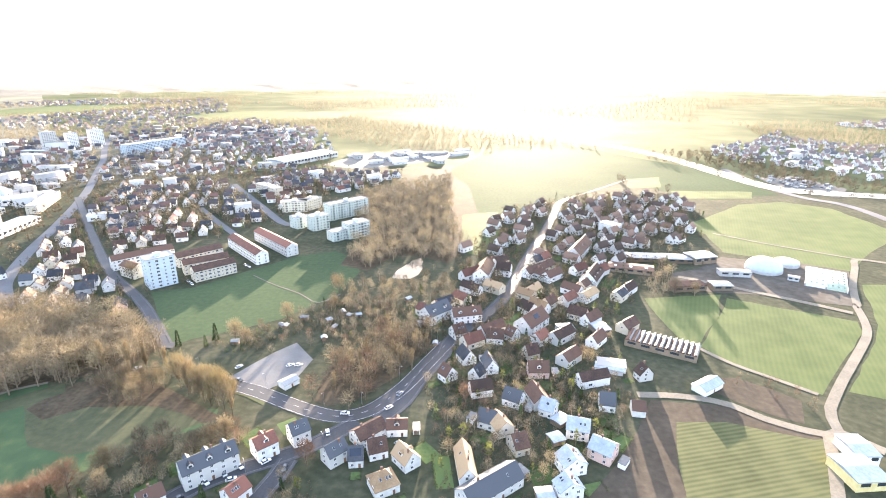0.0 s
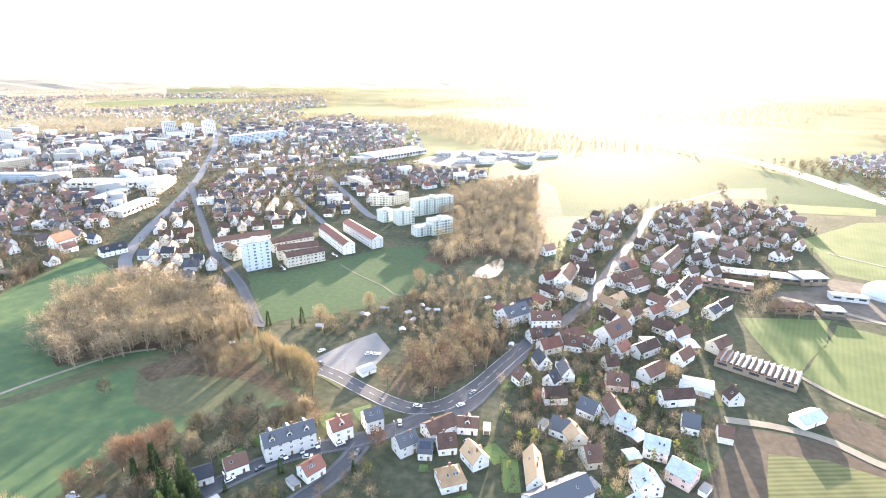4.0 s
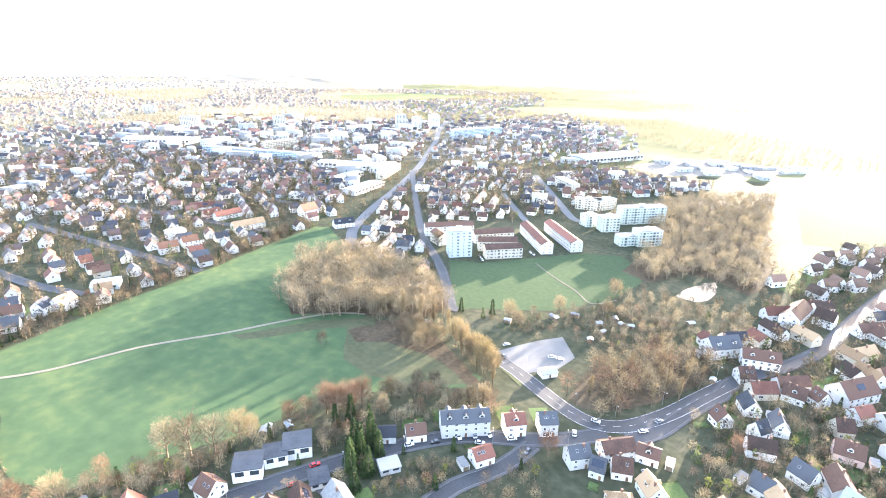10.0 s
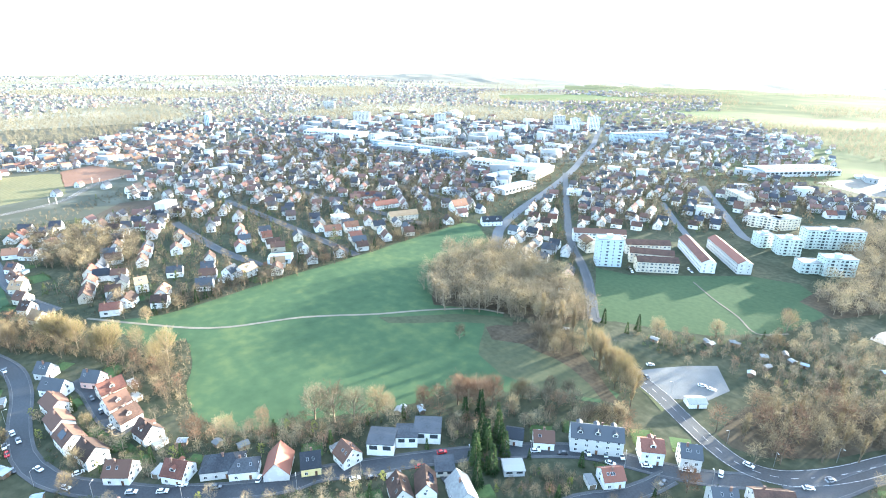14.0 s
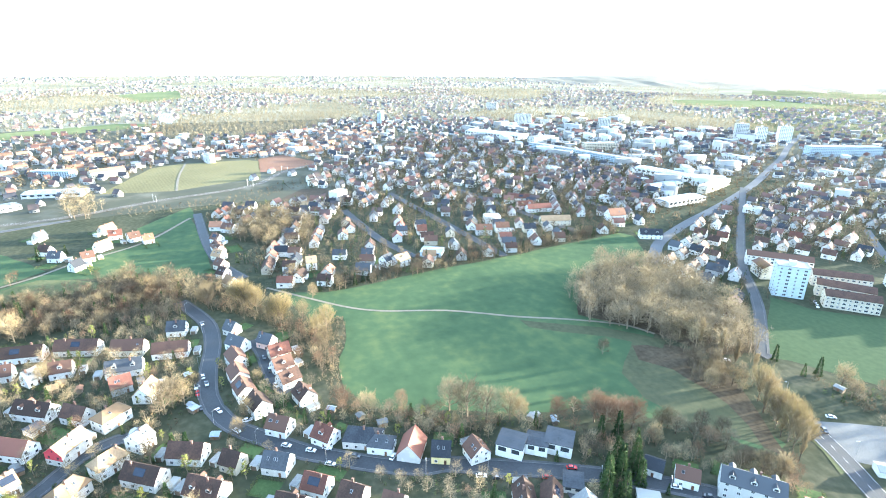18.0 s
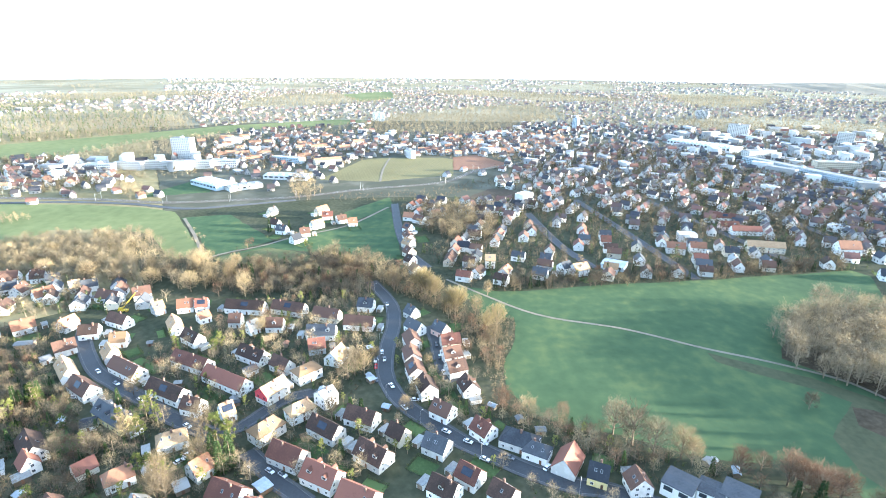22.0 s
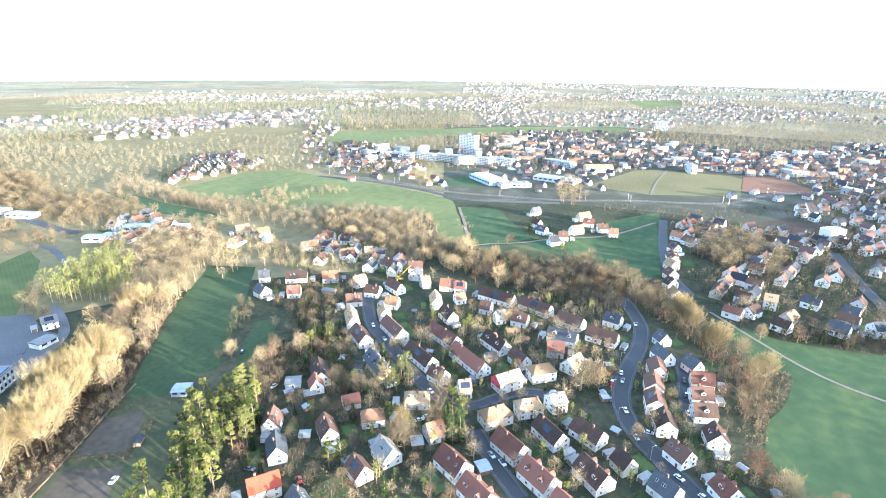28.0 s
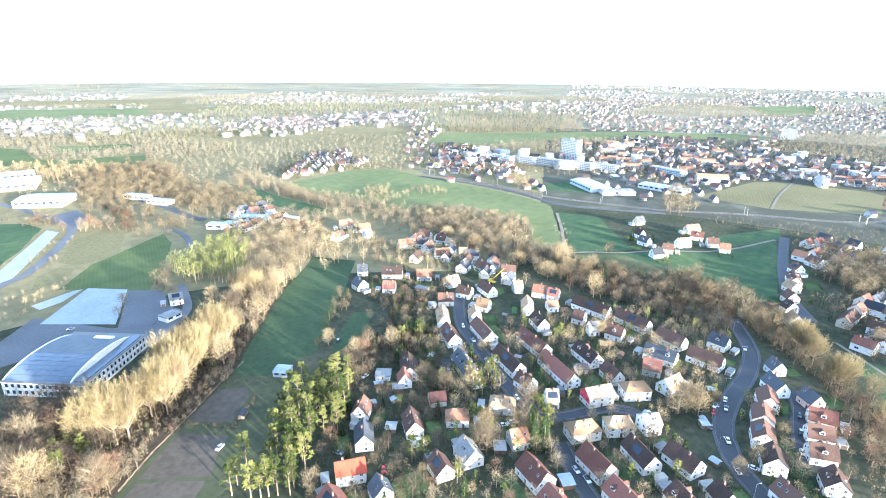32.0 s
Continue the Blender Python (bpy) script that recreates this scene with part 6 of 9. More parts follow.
# houses on the lower street
for row in [
    (-129.6, 95.4, 156, 10.7, 8.0, 4.4, 8.8, 'b'),
    (-125.3, 104.8, 144, 10.6, 8.0, 4.4, 8.8, 'b'),
    (-113.7, 113.1, 156, 12.7, 9.0, 4.4, 8.8, 'g'),
]:
    house(*row)
# houses facing the junction
for row in [
    (-122.4, 153.8, 37, 7.4, 8.0, 4.0, 6.5, 's'),
    (-112.4, 161.3, 43, 8.8, 8.0, 4.4, 7.4, 'b'),
    (-96.4, 177.2, 39, 21.9, 10.0, 8.0, 11.5, 's'),
    (-77.3, 188.9, 41, 9.3, 9.0, 7.0, 10.0, 'r'),
    (-64.7, 197.6, 36, 8.1, 9.0, 7.0, 10.5, 's'),
    (-80.6, 164.0, 56, 8.7, 8.0, 4.5, 7.5, 'r'),
    (-46.1, 184.8, 43, 9.3, 8.0, 6.0, 9.5, 's'),
    (-33.6, 199.0, 43, 14.7, 9.0, 5.0, 8.0, 'b'),
]:
    house(*row)
# small kiosk by the car park
for row in [
    (-81.1, 240.9, 50, 8.9, 6.0, 3.0, 4.0, 'g'),
]:
    house(*row)
# houses by the main road bend
for row in [
    (-28.6, 188.5, 19, 8.0, 8.0, 4.4, 8.8, 'b'),
    (-21.0, 203.4, 3, 9.2, 8.0, 4.5, 7.0, 'b'),
    (-15.6, 182.8, 129, 10.1, 8.0, 4.4, 8.8, 't'),
    (-23.8, 168.9, 27, 10.3, 10.0, 4.4, 8.8, 'th'),
    (-36.8, 183.3, 6, 6.1, 7.0, 4.4, 8.8, 's'),
]:
    house(*row)
# village edge houses
for row in [
    (42.4, 290.6, 133, 6.6, 8.0, 4.4, 8.8, 'b'),
    (51.5, 250.9, 0, 10.9, 9.0, 4.4, 8.8, 'b'),
    (91.5, 254.3, 159, 15.0, 6.0, 3.0, 3.6, 'm'),
    (107.5, 247.0, 105, 5.9, 8.0, 4.4, 8.8, 'b'),
    (94.4, 217.5, 170, 6.2, 8.0, 4.0, 7.0, 'b'),
    (137.4, 237.2, 32, 15.0, 8.0, 3.4, 5.4, 'm'),
]:
    house(*row)
# new pale-roofed houses
for row in [
    (50.5, 196.4, 22, 6.1, 6.0, 2.8, 3.2, 'm'),
    (55.1, 209.5, 41, 7.6, 6.0, 2.8, 3.2, 'm'),
    (39.6, 163.4, 7, 6.7, 6.0, 2.8, 3.2, 'm'),
]:
    house(*row)
# large white inn and its neighbours
for row in [
    (-4.7, 317.6, 43, 19.1, 12.0, 7.0, 12.0, 's'),
    (15.2, 315.7, 13, 19.1, 10.0, 6.0, 10.0, 'b'),
    (9.1, 294.0, 28, 8.0, 9.0, 4.4, 8.8, 'b'),
    (31.8, 287.7, 172, 10.2, 8.0, 4.4, 8.8, 'b'),
    (50.5, 269.2, 21, 7.4, 8.0, 4.4, 8.8, 'b'),
]:
    house(*row)
# homes below the fields
for row in [
    (-206.4, 304.1, 26, 6.8, 7.0, 4.4, 8.8, 'b'),
]:
    house(*row)
# larger houses of the gardens quarter
for row in [
    (-426.5, 241.6, 68, 15.5, 11.0, 6.0, 10.0, 'o'),
    (-425.6, 261.2, 73, 13.1, 10.0, 6.0, 10.0, 'o'),
    (-518.8, 342.3, 69, 24.1, 9.0, 5.0, 9.0, 'r'),
    (-489.6, 329.3, 82, 18.1, 9.0, 5.0, 9.0, 'r'),
    (-473.1, 336.7, 80, 27.7, 9.0, 5.0, 9.0, 'r'),
    (-424.4, 323.4, 73, 30.9, 10.0, 6.0, 10.0, 't'),
    (-412.9, 391.9, 81, 18.2, 12.0, 7.0, 13.0, 'o'),
    (-353.3, 382.1, 59, 20.4, 10.0, 5.0, 9.0, 's'),
    (-401.9, 71.4, 84, 8.0, 9.0, 7.0, 11.0, 't'),
    (-385.1, 128.8, 118, 9.4, 9.0, 6.0, 10.0, 's'),
    (-381.3, 139.5, 108, 12.9, 10.0, 6.0, 10.0, 't'),
]:
    house(*row)
# barns of the old village
for row in [
    (120.8, 445.6, 61, 39.6, 13.0, 6.0, 12.0, 'b'),
    (116.2, 384.4, 61, 24.9, 13.0, 5.0, 11.0, 'b'),
    (48.8, 396.0, 161, 11.5, 10.0, 6.0, 11.0, 'b'),
    (32.4, 394.4, 74, 26.4, 12.0, 6.0, 11.0, 'b'),
    (56.6, 305.5, 49, 21.8, 13.0, 6.0, 12.0, 'b'),
]:
    house(*row)
# hamlet by the sports ground
for row in [
    (-328.3, -503.9, 85, 14.1, 9.0, 4.4, 8.8, 't'),
    (-343.0, -431.6, 91, 14.6, 9.0, 4.4, 8.8, 'r'),
    (-342.5, -407.9, 76, 15.7, 9.0, 4.4, 8.8, 'o'),
    (-372.9, -380.7, 146, 12.8, 9.0, 4.4, 8.8, 'o'),
    (-374.7, -355.9, 137, 11.2, 9.0, 4.4, 8.8, 'o'),
    (-340.6, -358.8, 6, 12.6, 8.0, 4.4, 8.8, 'b'),
    (-362.8, -341.1, 163, 6.3, 9.0, 4.4, 8.8, 't'),
    (-362.8, -290.5, 147, 19.1, 9.0, 4.4, 8.8, 'o'),
]:
    house(*row)
# hamlet by the sports ground
for row in [
    (-380.9, -293.6, 170, 13.0, 9.0, 4.4, 8.8, 'b'),
    (-400.8, -279.0, 3, 15.4, 9.0, 4.4, 8.8, 'b'),
    (-366.6, -270.1, 177, 10.5, 9.0, 4.4, 8.8, 'b'),
    (-359.1, -249.9, 140, 12.7, 9.0, 4.4, 8.8, 'o'),
    (-172.6, -346.6, 153, 8.5, 9.0, 5.0, 8.0, 'g'),
]:
    house(*row)
# row along the lane
for row in [
    (-472.8, 6.1, 11, 18.7, 9.0, 4.4, 8.8, 'b'),
    (-453.7, 5.6, 43, 9.4, 9.0, 4.4, 8.8, 't'),
    (-430.9, 5.9, 33, 8.5, 9.0, 4.4, 8.8, 'b'),
    (-410.8, 6.5, 39, 7.5, 9.0, 4.4, 8.8, 'b'),
    (-390.0, 10.3, 25, 9.8, 9.0, 4.4, 8.8, 't'),
    (-500.2, 6.4, 39, 9.0, 9.0, 4.4, 8.8, 'b'),
    (-528.3, 18.7, 45, 12.9, 9.0, 4.4, 8.8, 'b'),
    (-547.8, 35.9, 124, 11.1, 9.0, 4.4, 8.8, 'b'),
]:
    house(*row)
# houses near the crossing
for row in [
    (-154.7, -153.9, 28, 9.6, 8.0, 4.4, 8.8, 'b'),
    (-141.2, -139.7, 44, 12.2, 8.0, 4.4, 8.8, 's'),
    (-154.9, -135.6, 120, 4.7, 5.0, 2.6, 3.2, 'g'),
    (-160.7, -127.6, 49, 12.7, 8.0, 4.4, 8.8, 'b'),
    (-184.4, -130.7, 136, 8.1, 8.0, 3.5, 6.5, 'r'),
    (-177.1, -113.8, 126, 10.7, 8.0, 4.5, 8.0, 'oh'),
    (-198.4, -101.4, 115, 12.3, 9.0, 4.5, 8.0, 'th'),
    (-159.2, -96.2, 58, 11.5, 9.0, 4.4, 8.8, 'g'),
    (-145.4, -100.9, 60, 9.9, 8.0, 4.4, 8.8, 'b'),
    (-172.2, -88.2, 124, 5.0, 6.0, 2.6, 3.2, 'g'),
    (-122.3, -129.8, 141, 12.0, 9.0, 5.5, 9.0, 'x'),
    (-186.2, -167.5, 123, 7.7, 7.0, 3.0, 3.6, 'g'),
]:
    house(*row)
# houses near the crossing
for row in [
    (-187.3, -153.8, 45, 7.7, 7.0, 4.4, 8.8, 'r'),
    (-216.7, -83.7, 125, 5.9, 9.0, 4.4, 8.8, 't'),
    (-214.7, -49.5, 127, 12.6, 8.0, 5.5, 9.0, 'th'),
    (-202.0, -62.0, 139, 14.3, 9.0, 5.5, 9.0, 'th'),
    (-184.9, -49.2, 59, 15.4, 10.0, 4.4, 9.4, 'r'),
    (-172.2, -33.4, 58, 15.4, 10.0, 4.4, 9.4, 'r'),
    (-200.9, -35.6, 52, 15.9, 9.0, 4.4, 8.9, 'b'),
    (-208.2, -20.0, 62, 14.8, 9.0, 4.4, 8.9, 'b'),
    (-182.9, -13.6, 50, 14.7, 10.0, 4.4, 9.4, 'b'),
    (-160.0, -18.2, 59, 15.0, 10.0, 4.4, 9.4, 'r'),
    (-153.8, -52.7, 59, 14.6, 10.0, 4.4, 9.4, 'r'),
]:
    house(*row)
# houses near the crossing
for row in [
    (-164.9, -67.6, 62, 14.2, 10.0, 4.4, 9.4, 'r'),
    (-169.9, -56.3, 134, 5.1, 6.0, 2.6, 2.9, 'm'),
    (-242.0, -17.7, 124, 3.5, 4.0, 2.4, 2.8, 'm'),
]:
    house(*row)
# houses along the upper street
for row in [
    (-309.9, -232.4, 127, 11.9, 9.0, 4.4, 8.8, 'o'),
    (-311.7, -207.6, 157, 10.2, 8.0, 4.4, 8.8, 'o'),
    (-301.0, -188.9, 99, 10.5, 9.0, 4.4, 8.8, 'b'),
    (-315.0, -178.2, 61, 15.7, 8.0, 4.4, 8.8, 'b'),
    (-282.1, -192.8, 126, 10.8, 8.0, 4.4, 8.8, 'b'),
    (-272.7, -198.0, 136, 5.0, 6.0, 3.0, 4.0, 'g'),
    (-257.9, -178.4, 39, 18.6, 8.0, 4.4, 8.8, 't'),
    (-240.8, -160.6, 52, 17.8, 9.0, 4.4, 8.8, 'b'),
    (-273.6, -163.6, 38, 11.4, 8.0, 4.4, 8.8, 't'),
    (-289.9, -166.6, 97, 8.8, 8.0, 4.4, 8.8, 't'),
    (-331.3, -161.8, 135, 6.7, 8.0, 4.4, 8.8, 't'),
    (-305.9, -141.2, 29, 15.3, 8.0, 4.4, 8.8, 't'),
]:
    house(*row)
# houses along the upper street
for row in [
    (-334.4, -145.2, 103, 9.8, 9.0, 4.4, 8.8, 'o'),
    (-334.7, -134.6, 99, 7.7, 8.0, 4.4, 8.8, 'r'),
    (-317.6, -128.1, 131, 7.1, 8.0, 4.4, 7.4, 'o'),
    (-289.4, -124.6, 50, 14.0, 8.0, 4.4, 8.8, 'b'),
    (-330.0, -104.5, 79, 26.5, 9.0, 4.4, 8.8, 'b'),
    (-326.1, -75.4, 70, 23.0, 9.0, 4.4, 8.8, 'b'),
    (-310.5, -105.7, 87, 7.4, 8.0, 4.4, 8.8, 'b'),
    (-300.3, -92.8, 130, 6.7, 7.0, 4.4, 8.8, 'g'),
    (-302.9, -79.7, 87, 10.3, 8.0, 4.4, 8.8, 'b'),
    (-262.4, -115.3, 60, 24.5, 9.0, 4.4, 8.8, 'r'),
    (-243.7, -91.6, 56, 28.6, 9.0, 4.4, 8.8, 'r'),
    (-257.2, -147.0, 55, 22.6, 9.0, 4.4, 8.8, 'b'),
]:
    house(*row)
# houses along the upper street
for row in [
    (-235.1, -117.5, 59, 23.2, 9.0, 4.4, 8.8, 'b'),
    (-216.6, -134.1, 54, 23.3, 9.0, 4.4, 8.8, 's'),
    (-267.4, -84.1, 56, 18.3, 9.0, 4.4, 8.8, 'b'),
    (-256.0, -66.1, 51, 12.2, 8.0, 4.4, 8.8, 'b'),
    (-222.0, -100.6, 69, 9.9, 8.0, 4.4, 8.8, 'b'),
    (-254.3, -82.5, 133, 6.3, 6.0, 3.0, 3.6, 's'),
    (-288.1, -81.9, 99, 5.3, 5.0, 2.6, 3.2, 't'),
    (-213.9, -144.0, 105, 6.4, 7.0, 3.0, 4.5, 's'),
]:
    house(*row)
# low houses below the meadow
for row in [
    (-186.8, 13.4, 55, 10.8, 9.0, 4.4, 8.8, 's'),
    (-195.3, -3.2, 47, 8.3, 8.0, 4.4, 8.8, 'b'),
    (-162.0, 14.7, 52, 11.4, 9.0, 4.4, 8.8, 'b'),
    (-168.4, 25.4, 48, 9.8, 9.0, 4.4, 8.8, 'r'),
    (-157.8, 37.0, 45, 9.6, 9.0, 4.4, 8.8, 'b'),
    (-147.2, 49.6, 46, 8.0, 8.0, 4.4, 8.8, 'b'),
    (-195.7, 35.0, 37, 9.5, 9.0, 4.4, 8.8, 'r'),
    (-187.9, 49.9, 59, 16.3, 10.0, 4.4, 8.4, 'sh'),
    (-180.7, 55.8, 57, 11.0, 8.0, 4.4, 7.4, 'sh'),
    (-173.6, 67.0, 145, 13.2, 10.0, 3.5, 9.0, 'r'),
]:
    house(*row)
# village edge houses
for row in [
    (13.1, 265.1, 113, 10.3, 8.0, 4.4, 8.8, 's'),
    (2.5, 246.8, 128, 7.2, 8.0, 4.4, 8.8, 'b'),
    (18.1, 246.8, 55, 6.9, 7.0, 4.4, 8.8, 's'),
    (25.7, 256.2, 102, 11.0, 7.0, 4.4, 8.8, 's'),
    (35.1, 224.9, 148, 9.1, 8.0, 4.4, 8.8, 's'),
    (51.0, 216.9, 149, 7.1, 8.0, 4.4, 8.8, 'm'),
    (21.2, 208.1, 156, 8.3, 8.0, 4.4, 8.8, 's'),
    (32.8, 191.7, 19, 6.8, 10.0, 4.4, 8.8, 'b'),
    (61.6, 201.8, 163, 10.0, 10.0, 5.5, 9.0, 'm'),
    (68.9, 187.2, 142, 10.0, 10.0, 5.5, 9.0, 'm'),
    (53.2, 179.4, 105, 9.1, 10.0, 5.5, 9.0, 'm'),
    (48.9, 165.1, 105, 6.8, 10.0, 5.5, 9.0, 'm'),
]:
    house(*row)
# village edge houses
for row in [
    (18.4, 166.4, 36, 26.4, 11.0, 5.0, 9.0, 's'),
    (80.5, 221.8, 169, 7.4, 9.0, 4.4, 8.8, 's'),
    (9.2, 178.7, 96, 18.6, 7.0, 4.4, 8.8, 't'),
]:
    house(*row)
# hamlet in the fields
for row in [
    (-567.6, -139.5, 149, 11.0, 7.0, 4.4, 8.8, 's'),
    (-521.6, -126.3, 56, 10.2, 8.0, 4.4, 8.8, 'b'),
    (-500.8, -115.6, 68, 10.4, 8.0, 4.4, 8.8, 's'),
    (-471.9, -97.4, 138, 9.6, 8.0, 4.4, 8.8, 's'),
    (-490.9, -92.4, 107, 9.0, 8.0, 4.4, 8.8, 'b'),
    (-516.8, -84.8, 136, 13.0, 8.0, 4.4, 8.8, 't'),
    (-569.8, -87.2, 141, 15.2, 8.0, 4.4, 8.8, 'o'),
    (-547.6, -78.1, 95, 11.2, 8.0, 4.4, 8.8, 'r'),
    (-533.6, -62.0, 114, 10.0, 8.0, 4.4, 8.8, 'b'),
    (-522.1, -50.1, 106, 8.8, 8.0, 4.4, 8.8, 'o'),
]:
    house(*row)
# houses by the narrow meadow
for row in [
    (-288.8, -278.3, 130, 8.0, 8.0, 4.4, 8.8, 's'),
    (-266.6, -260.3, 73, 10.1, 9.0, 4.4, 8.8, 's'),
    (-298.6, -255.6, 124, 15.9, 9.0, 4.4, 8.8, 'b'),
    (-275.6, -239.2, 120, 9.0, 8.0, 4.4, 8.8, 'r'),
]:
    house(*row)


# ---- parked cars and garden sheds ----
for row in [(-95.8, 171.2, -40, 'white'), (-90.4, 176.2, 129, 'grey'), (-85.1, 180.2, -44, 'white'), (-75.2, 183.1, 42, 'white'), (-71.9, 185.7, 42, 'grey'), (-66.0, 179.3, -93, 'grey'), (-66.2, 175.4, -95, 'grey'), (-21.9, 232.1, 61, 'grey'), (-63.0, 193.5, 38, 'white'), (-108.7, 244.6, -31, 'grey'), (-85.6, 259.5, 32, 'white'), (-81.0, 259.8, 14, 'white'), (-113.6, 257.8, 52, 'white'), (-111.3, 259.2, 53, 'grey'), (-111.5, 154.9, 52, 'white'), (-98.1, 168.2, -134, 'grey'), (-102.9, 162.6, -134, 'grey'), (-148.6, 87.4, 69, 'white'), (-145.0, 92.9, 69, 'grey'), (-136.8, 111.3, 62, 'red'), (-137.2, 123.7, 62, 'red'), (-173.5, 58.4, 135, 'white')]:
    car(*row)
for row in [(-224.0, 4.9, 87, 'white'), (-263.1, -11.2, 3, 'grey'), (-236.8, -6.8, 21, 'white'), (-218.2, -0.4, 30, 'white'), (-223.1, 5.9, -73, 'white'), (-255.9, -15.7, 0, 'red'), (-242.6, -14.7, 4, 'grey'), (-262.3, -16.1, -3, 'grey'), (-245.0, -15.6, 7, 'white'), (-192.0, -92.7, 149, 'white'), (-187.7, -94.8, 137, 'white'), (-210.9, -99.9, 54, 'white'), (-248.2, -149.0, 52, 'grey'), (-260.5, -164.3, 43, 'white'), (-176.9, -50.1, 50, 'grey'), (-179.4, -55.8, 51, 'grey'), (-181.2, -64.3, 43, 'grey'), (-277.4, 18.9, 2, 'grey'), (-263.0, 20.0, 4, 'grey'), (-247.3, 21.2, 13, 'white'), (-334.7, -11.5, 14, 'grey'), (-199.0, 18.4, 54, 'white')]:
    car(*row)
for row in [(-191.6, 27.5, 56, 'white'), (-190.3, 34.3, 53, 'grey'), (-180.1, 33.2, 56, 'white'), (-172.8, 59.4, 133, 'white'), (-180.4, 44.0, 54, 'grey'), (-197.0, 21.3, 54, 'grey'), (-71.1, -266.6, -179, 'grey'), (-73.8, -268.0, 165, 'white'), (-131.8, -301.9, 171, 'white'), (-129.0, -300.4, 171, 'grey'), (-111.8, -362.3, -24, 'grey'), (-114.1, -360.7, 145, 'grey'), (-101.6, -188.6, 19, 'white'), (-180.4, -175.5, 0, 'white'), (-200.1, -215.7, -148, 'grey'), (-205.4, -206.2, 126, 'grey'), (-129.5, -144.0, 101, 'grey'), (-133.2, -121.4, 49, 'red'), (-95.7, 170.7, -53, 'white'), (-84.8, 179.3, -60, 'white'), (-74.7, 182.5, 34, 'white'), (-86.0, 172.9, 24, 'white')]:
    car(*row)
for row in [(-47.2, 216.0, 0, 'white'), (-52.8, 201.9, 109, 'white'), (-26.6, 220.5, 42, 'white'), (-35.0, 206.7, 15, 'white'), (-19.6, 194.0, -35, 'grey'), (-24.0, 200.8, -53, 'grey'), (-169.5, 256.4, 51, 'white'), (-166.5, 257.7, 51, 'grey'), (-297.9, -188.6, 29, 'grey'), (-259.9, -164.1, 56, 'white'), (-249.5, -150.6, 56, 'white'), (-232.8, -130.2, 50, 'white'), (-211.6, -99.6, 60, 'white'), (-186.9, -93.9, 132, 'white'), (-263.7, -13.6, -174, 'white'), (-270.9, -12.8, -174, 'white'), (-273.8, -10.0, 179, 'grey'), (-223.1, 6.3, 41, 'white'), (-179.8, -55.6, 32, 'grey'), (-181.0, -64.4, 31, 'grey'), (-237.3, -164.1, 86, 'white'), (-175.1, 405.3, -54, 'grey')]:
    car(*row)
for row in [(-197.6, 381.0, -50, 'grey'), (-192.4, 375.5, -50, 'white'), (-165.4, 415.8, -52, 'white'), (-161.5, 412.5, -49, 'grey')]:
    car(*row)
for row in [
    (-90.4, 317.1, 0, 3.0, 2.4, 2.3, 2.9, 'g'),
    (-74.7, 313.5, 37, 3.7, 3.0, 2.3, 2.9, 'm'),
    (-69.4, 303.1, 74, 4.4, 2.4, 2.3, 2.9, 'g'),
    (-72.8, 289.4, 111, 3.0, 3.0, 2.3, 2.9, 'm'),
    (-103.4, 306.3, 148, 3.7, 2.4, 2.3, 2.9, 'g'),
    (-125.5, 284.8, 5, 4.4, 3.0, 2.3, 2.9, 'g'),
    (-93.4, 317.0, 42, 3.0, 2.4, 2.3, 2.9, 'g'),
    (-100.8, 304.9, 79, 3.7, 3.0, 2.3, 2.9, 'g'),
    (-67.4, 325.6, 116, 4.4, 2.4, 2.3, 2.9, 'g'),
    (-62.2, 320.1, 153, 3.0, 3.0, 2.3, 2.9, 'g'),
    (-56.3, 321.0, 10, 3.7, 2.4, 2.3, 2.9, 'm'),
    (-24.7, 346.5, 47, 4.4, 3.0, 2.3, 2.9, 'm'),
]:
    house(*row)
for row in [
    (-4.6, 282.6, 84, 3.0, 2.4, 2.3, 2.9, 'm'),
    (-171.1, 126.5, 121, 3.7, 3.0, 2.3, 2.9, 'g'),
    (-164.7, 135.0, 158, 4.4, 2.4, 2.3, 2.9, 'm'),
    (-204.5, 53.3, 15, 3.0, 3.0, 2.3, 2.9, 'g'),
    (-215.2, 42.2, 52, 3.7, 2.4, 2.3, 2.9, 'm'),
    (-195.9, 61.1, 89, 4.4, 3.0, 2.3, 2.9, 'g'),
    (-171.1, 128.9, 126, 3.0, 2.4, 2.3, 2.9, 'g'),
    (-217.0, -158.3, 20, 4.4, 2.4, 2.3, 2.9, 'm'),
    (-172.0, -148.1, 57, 3.0, 3.0, 2.3, 2.9, 'm'),
    (-245.1, -116.5, 94, 3.7, 2.4, 2.3, 2.9, 'g'),
    (-252.1, -104.4, 131, 4.4, 3.0, 2.3, 2.9, 'g'),
]:
    house(*row)
for row in [
    (-228.6, -83.9, 25, 3.7, 3.0, 2.3, 2.9, 'g'),
    (-288.4, -148.9, 99, 3.0, 3.0, 2.3, 2.9, 'g'),
    (-233.3, -41.9, 173, 4.4, 3.0, 2.3, 2.9, 'm'),
    (-245.3, -18.7, 30, 3.0, 2.4, 2.3, 2.9, 'm'),
    (-217.6, -9.1, 67, 3.7, 3.0, 2.3, 2.9, 'm'),
    (-226.1, -82.7, 104, 4.4, 2.4, 2.3, 2.9, 's'),
    (-292.6, -78.7, 141, 3.0, 3.0, 2.3, 2.9, 't'),
    (-282.4, -69.4, 178, 3.7, 2.4, 2.3, 2.9, 'o'),
]:
    house(*row)
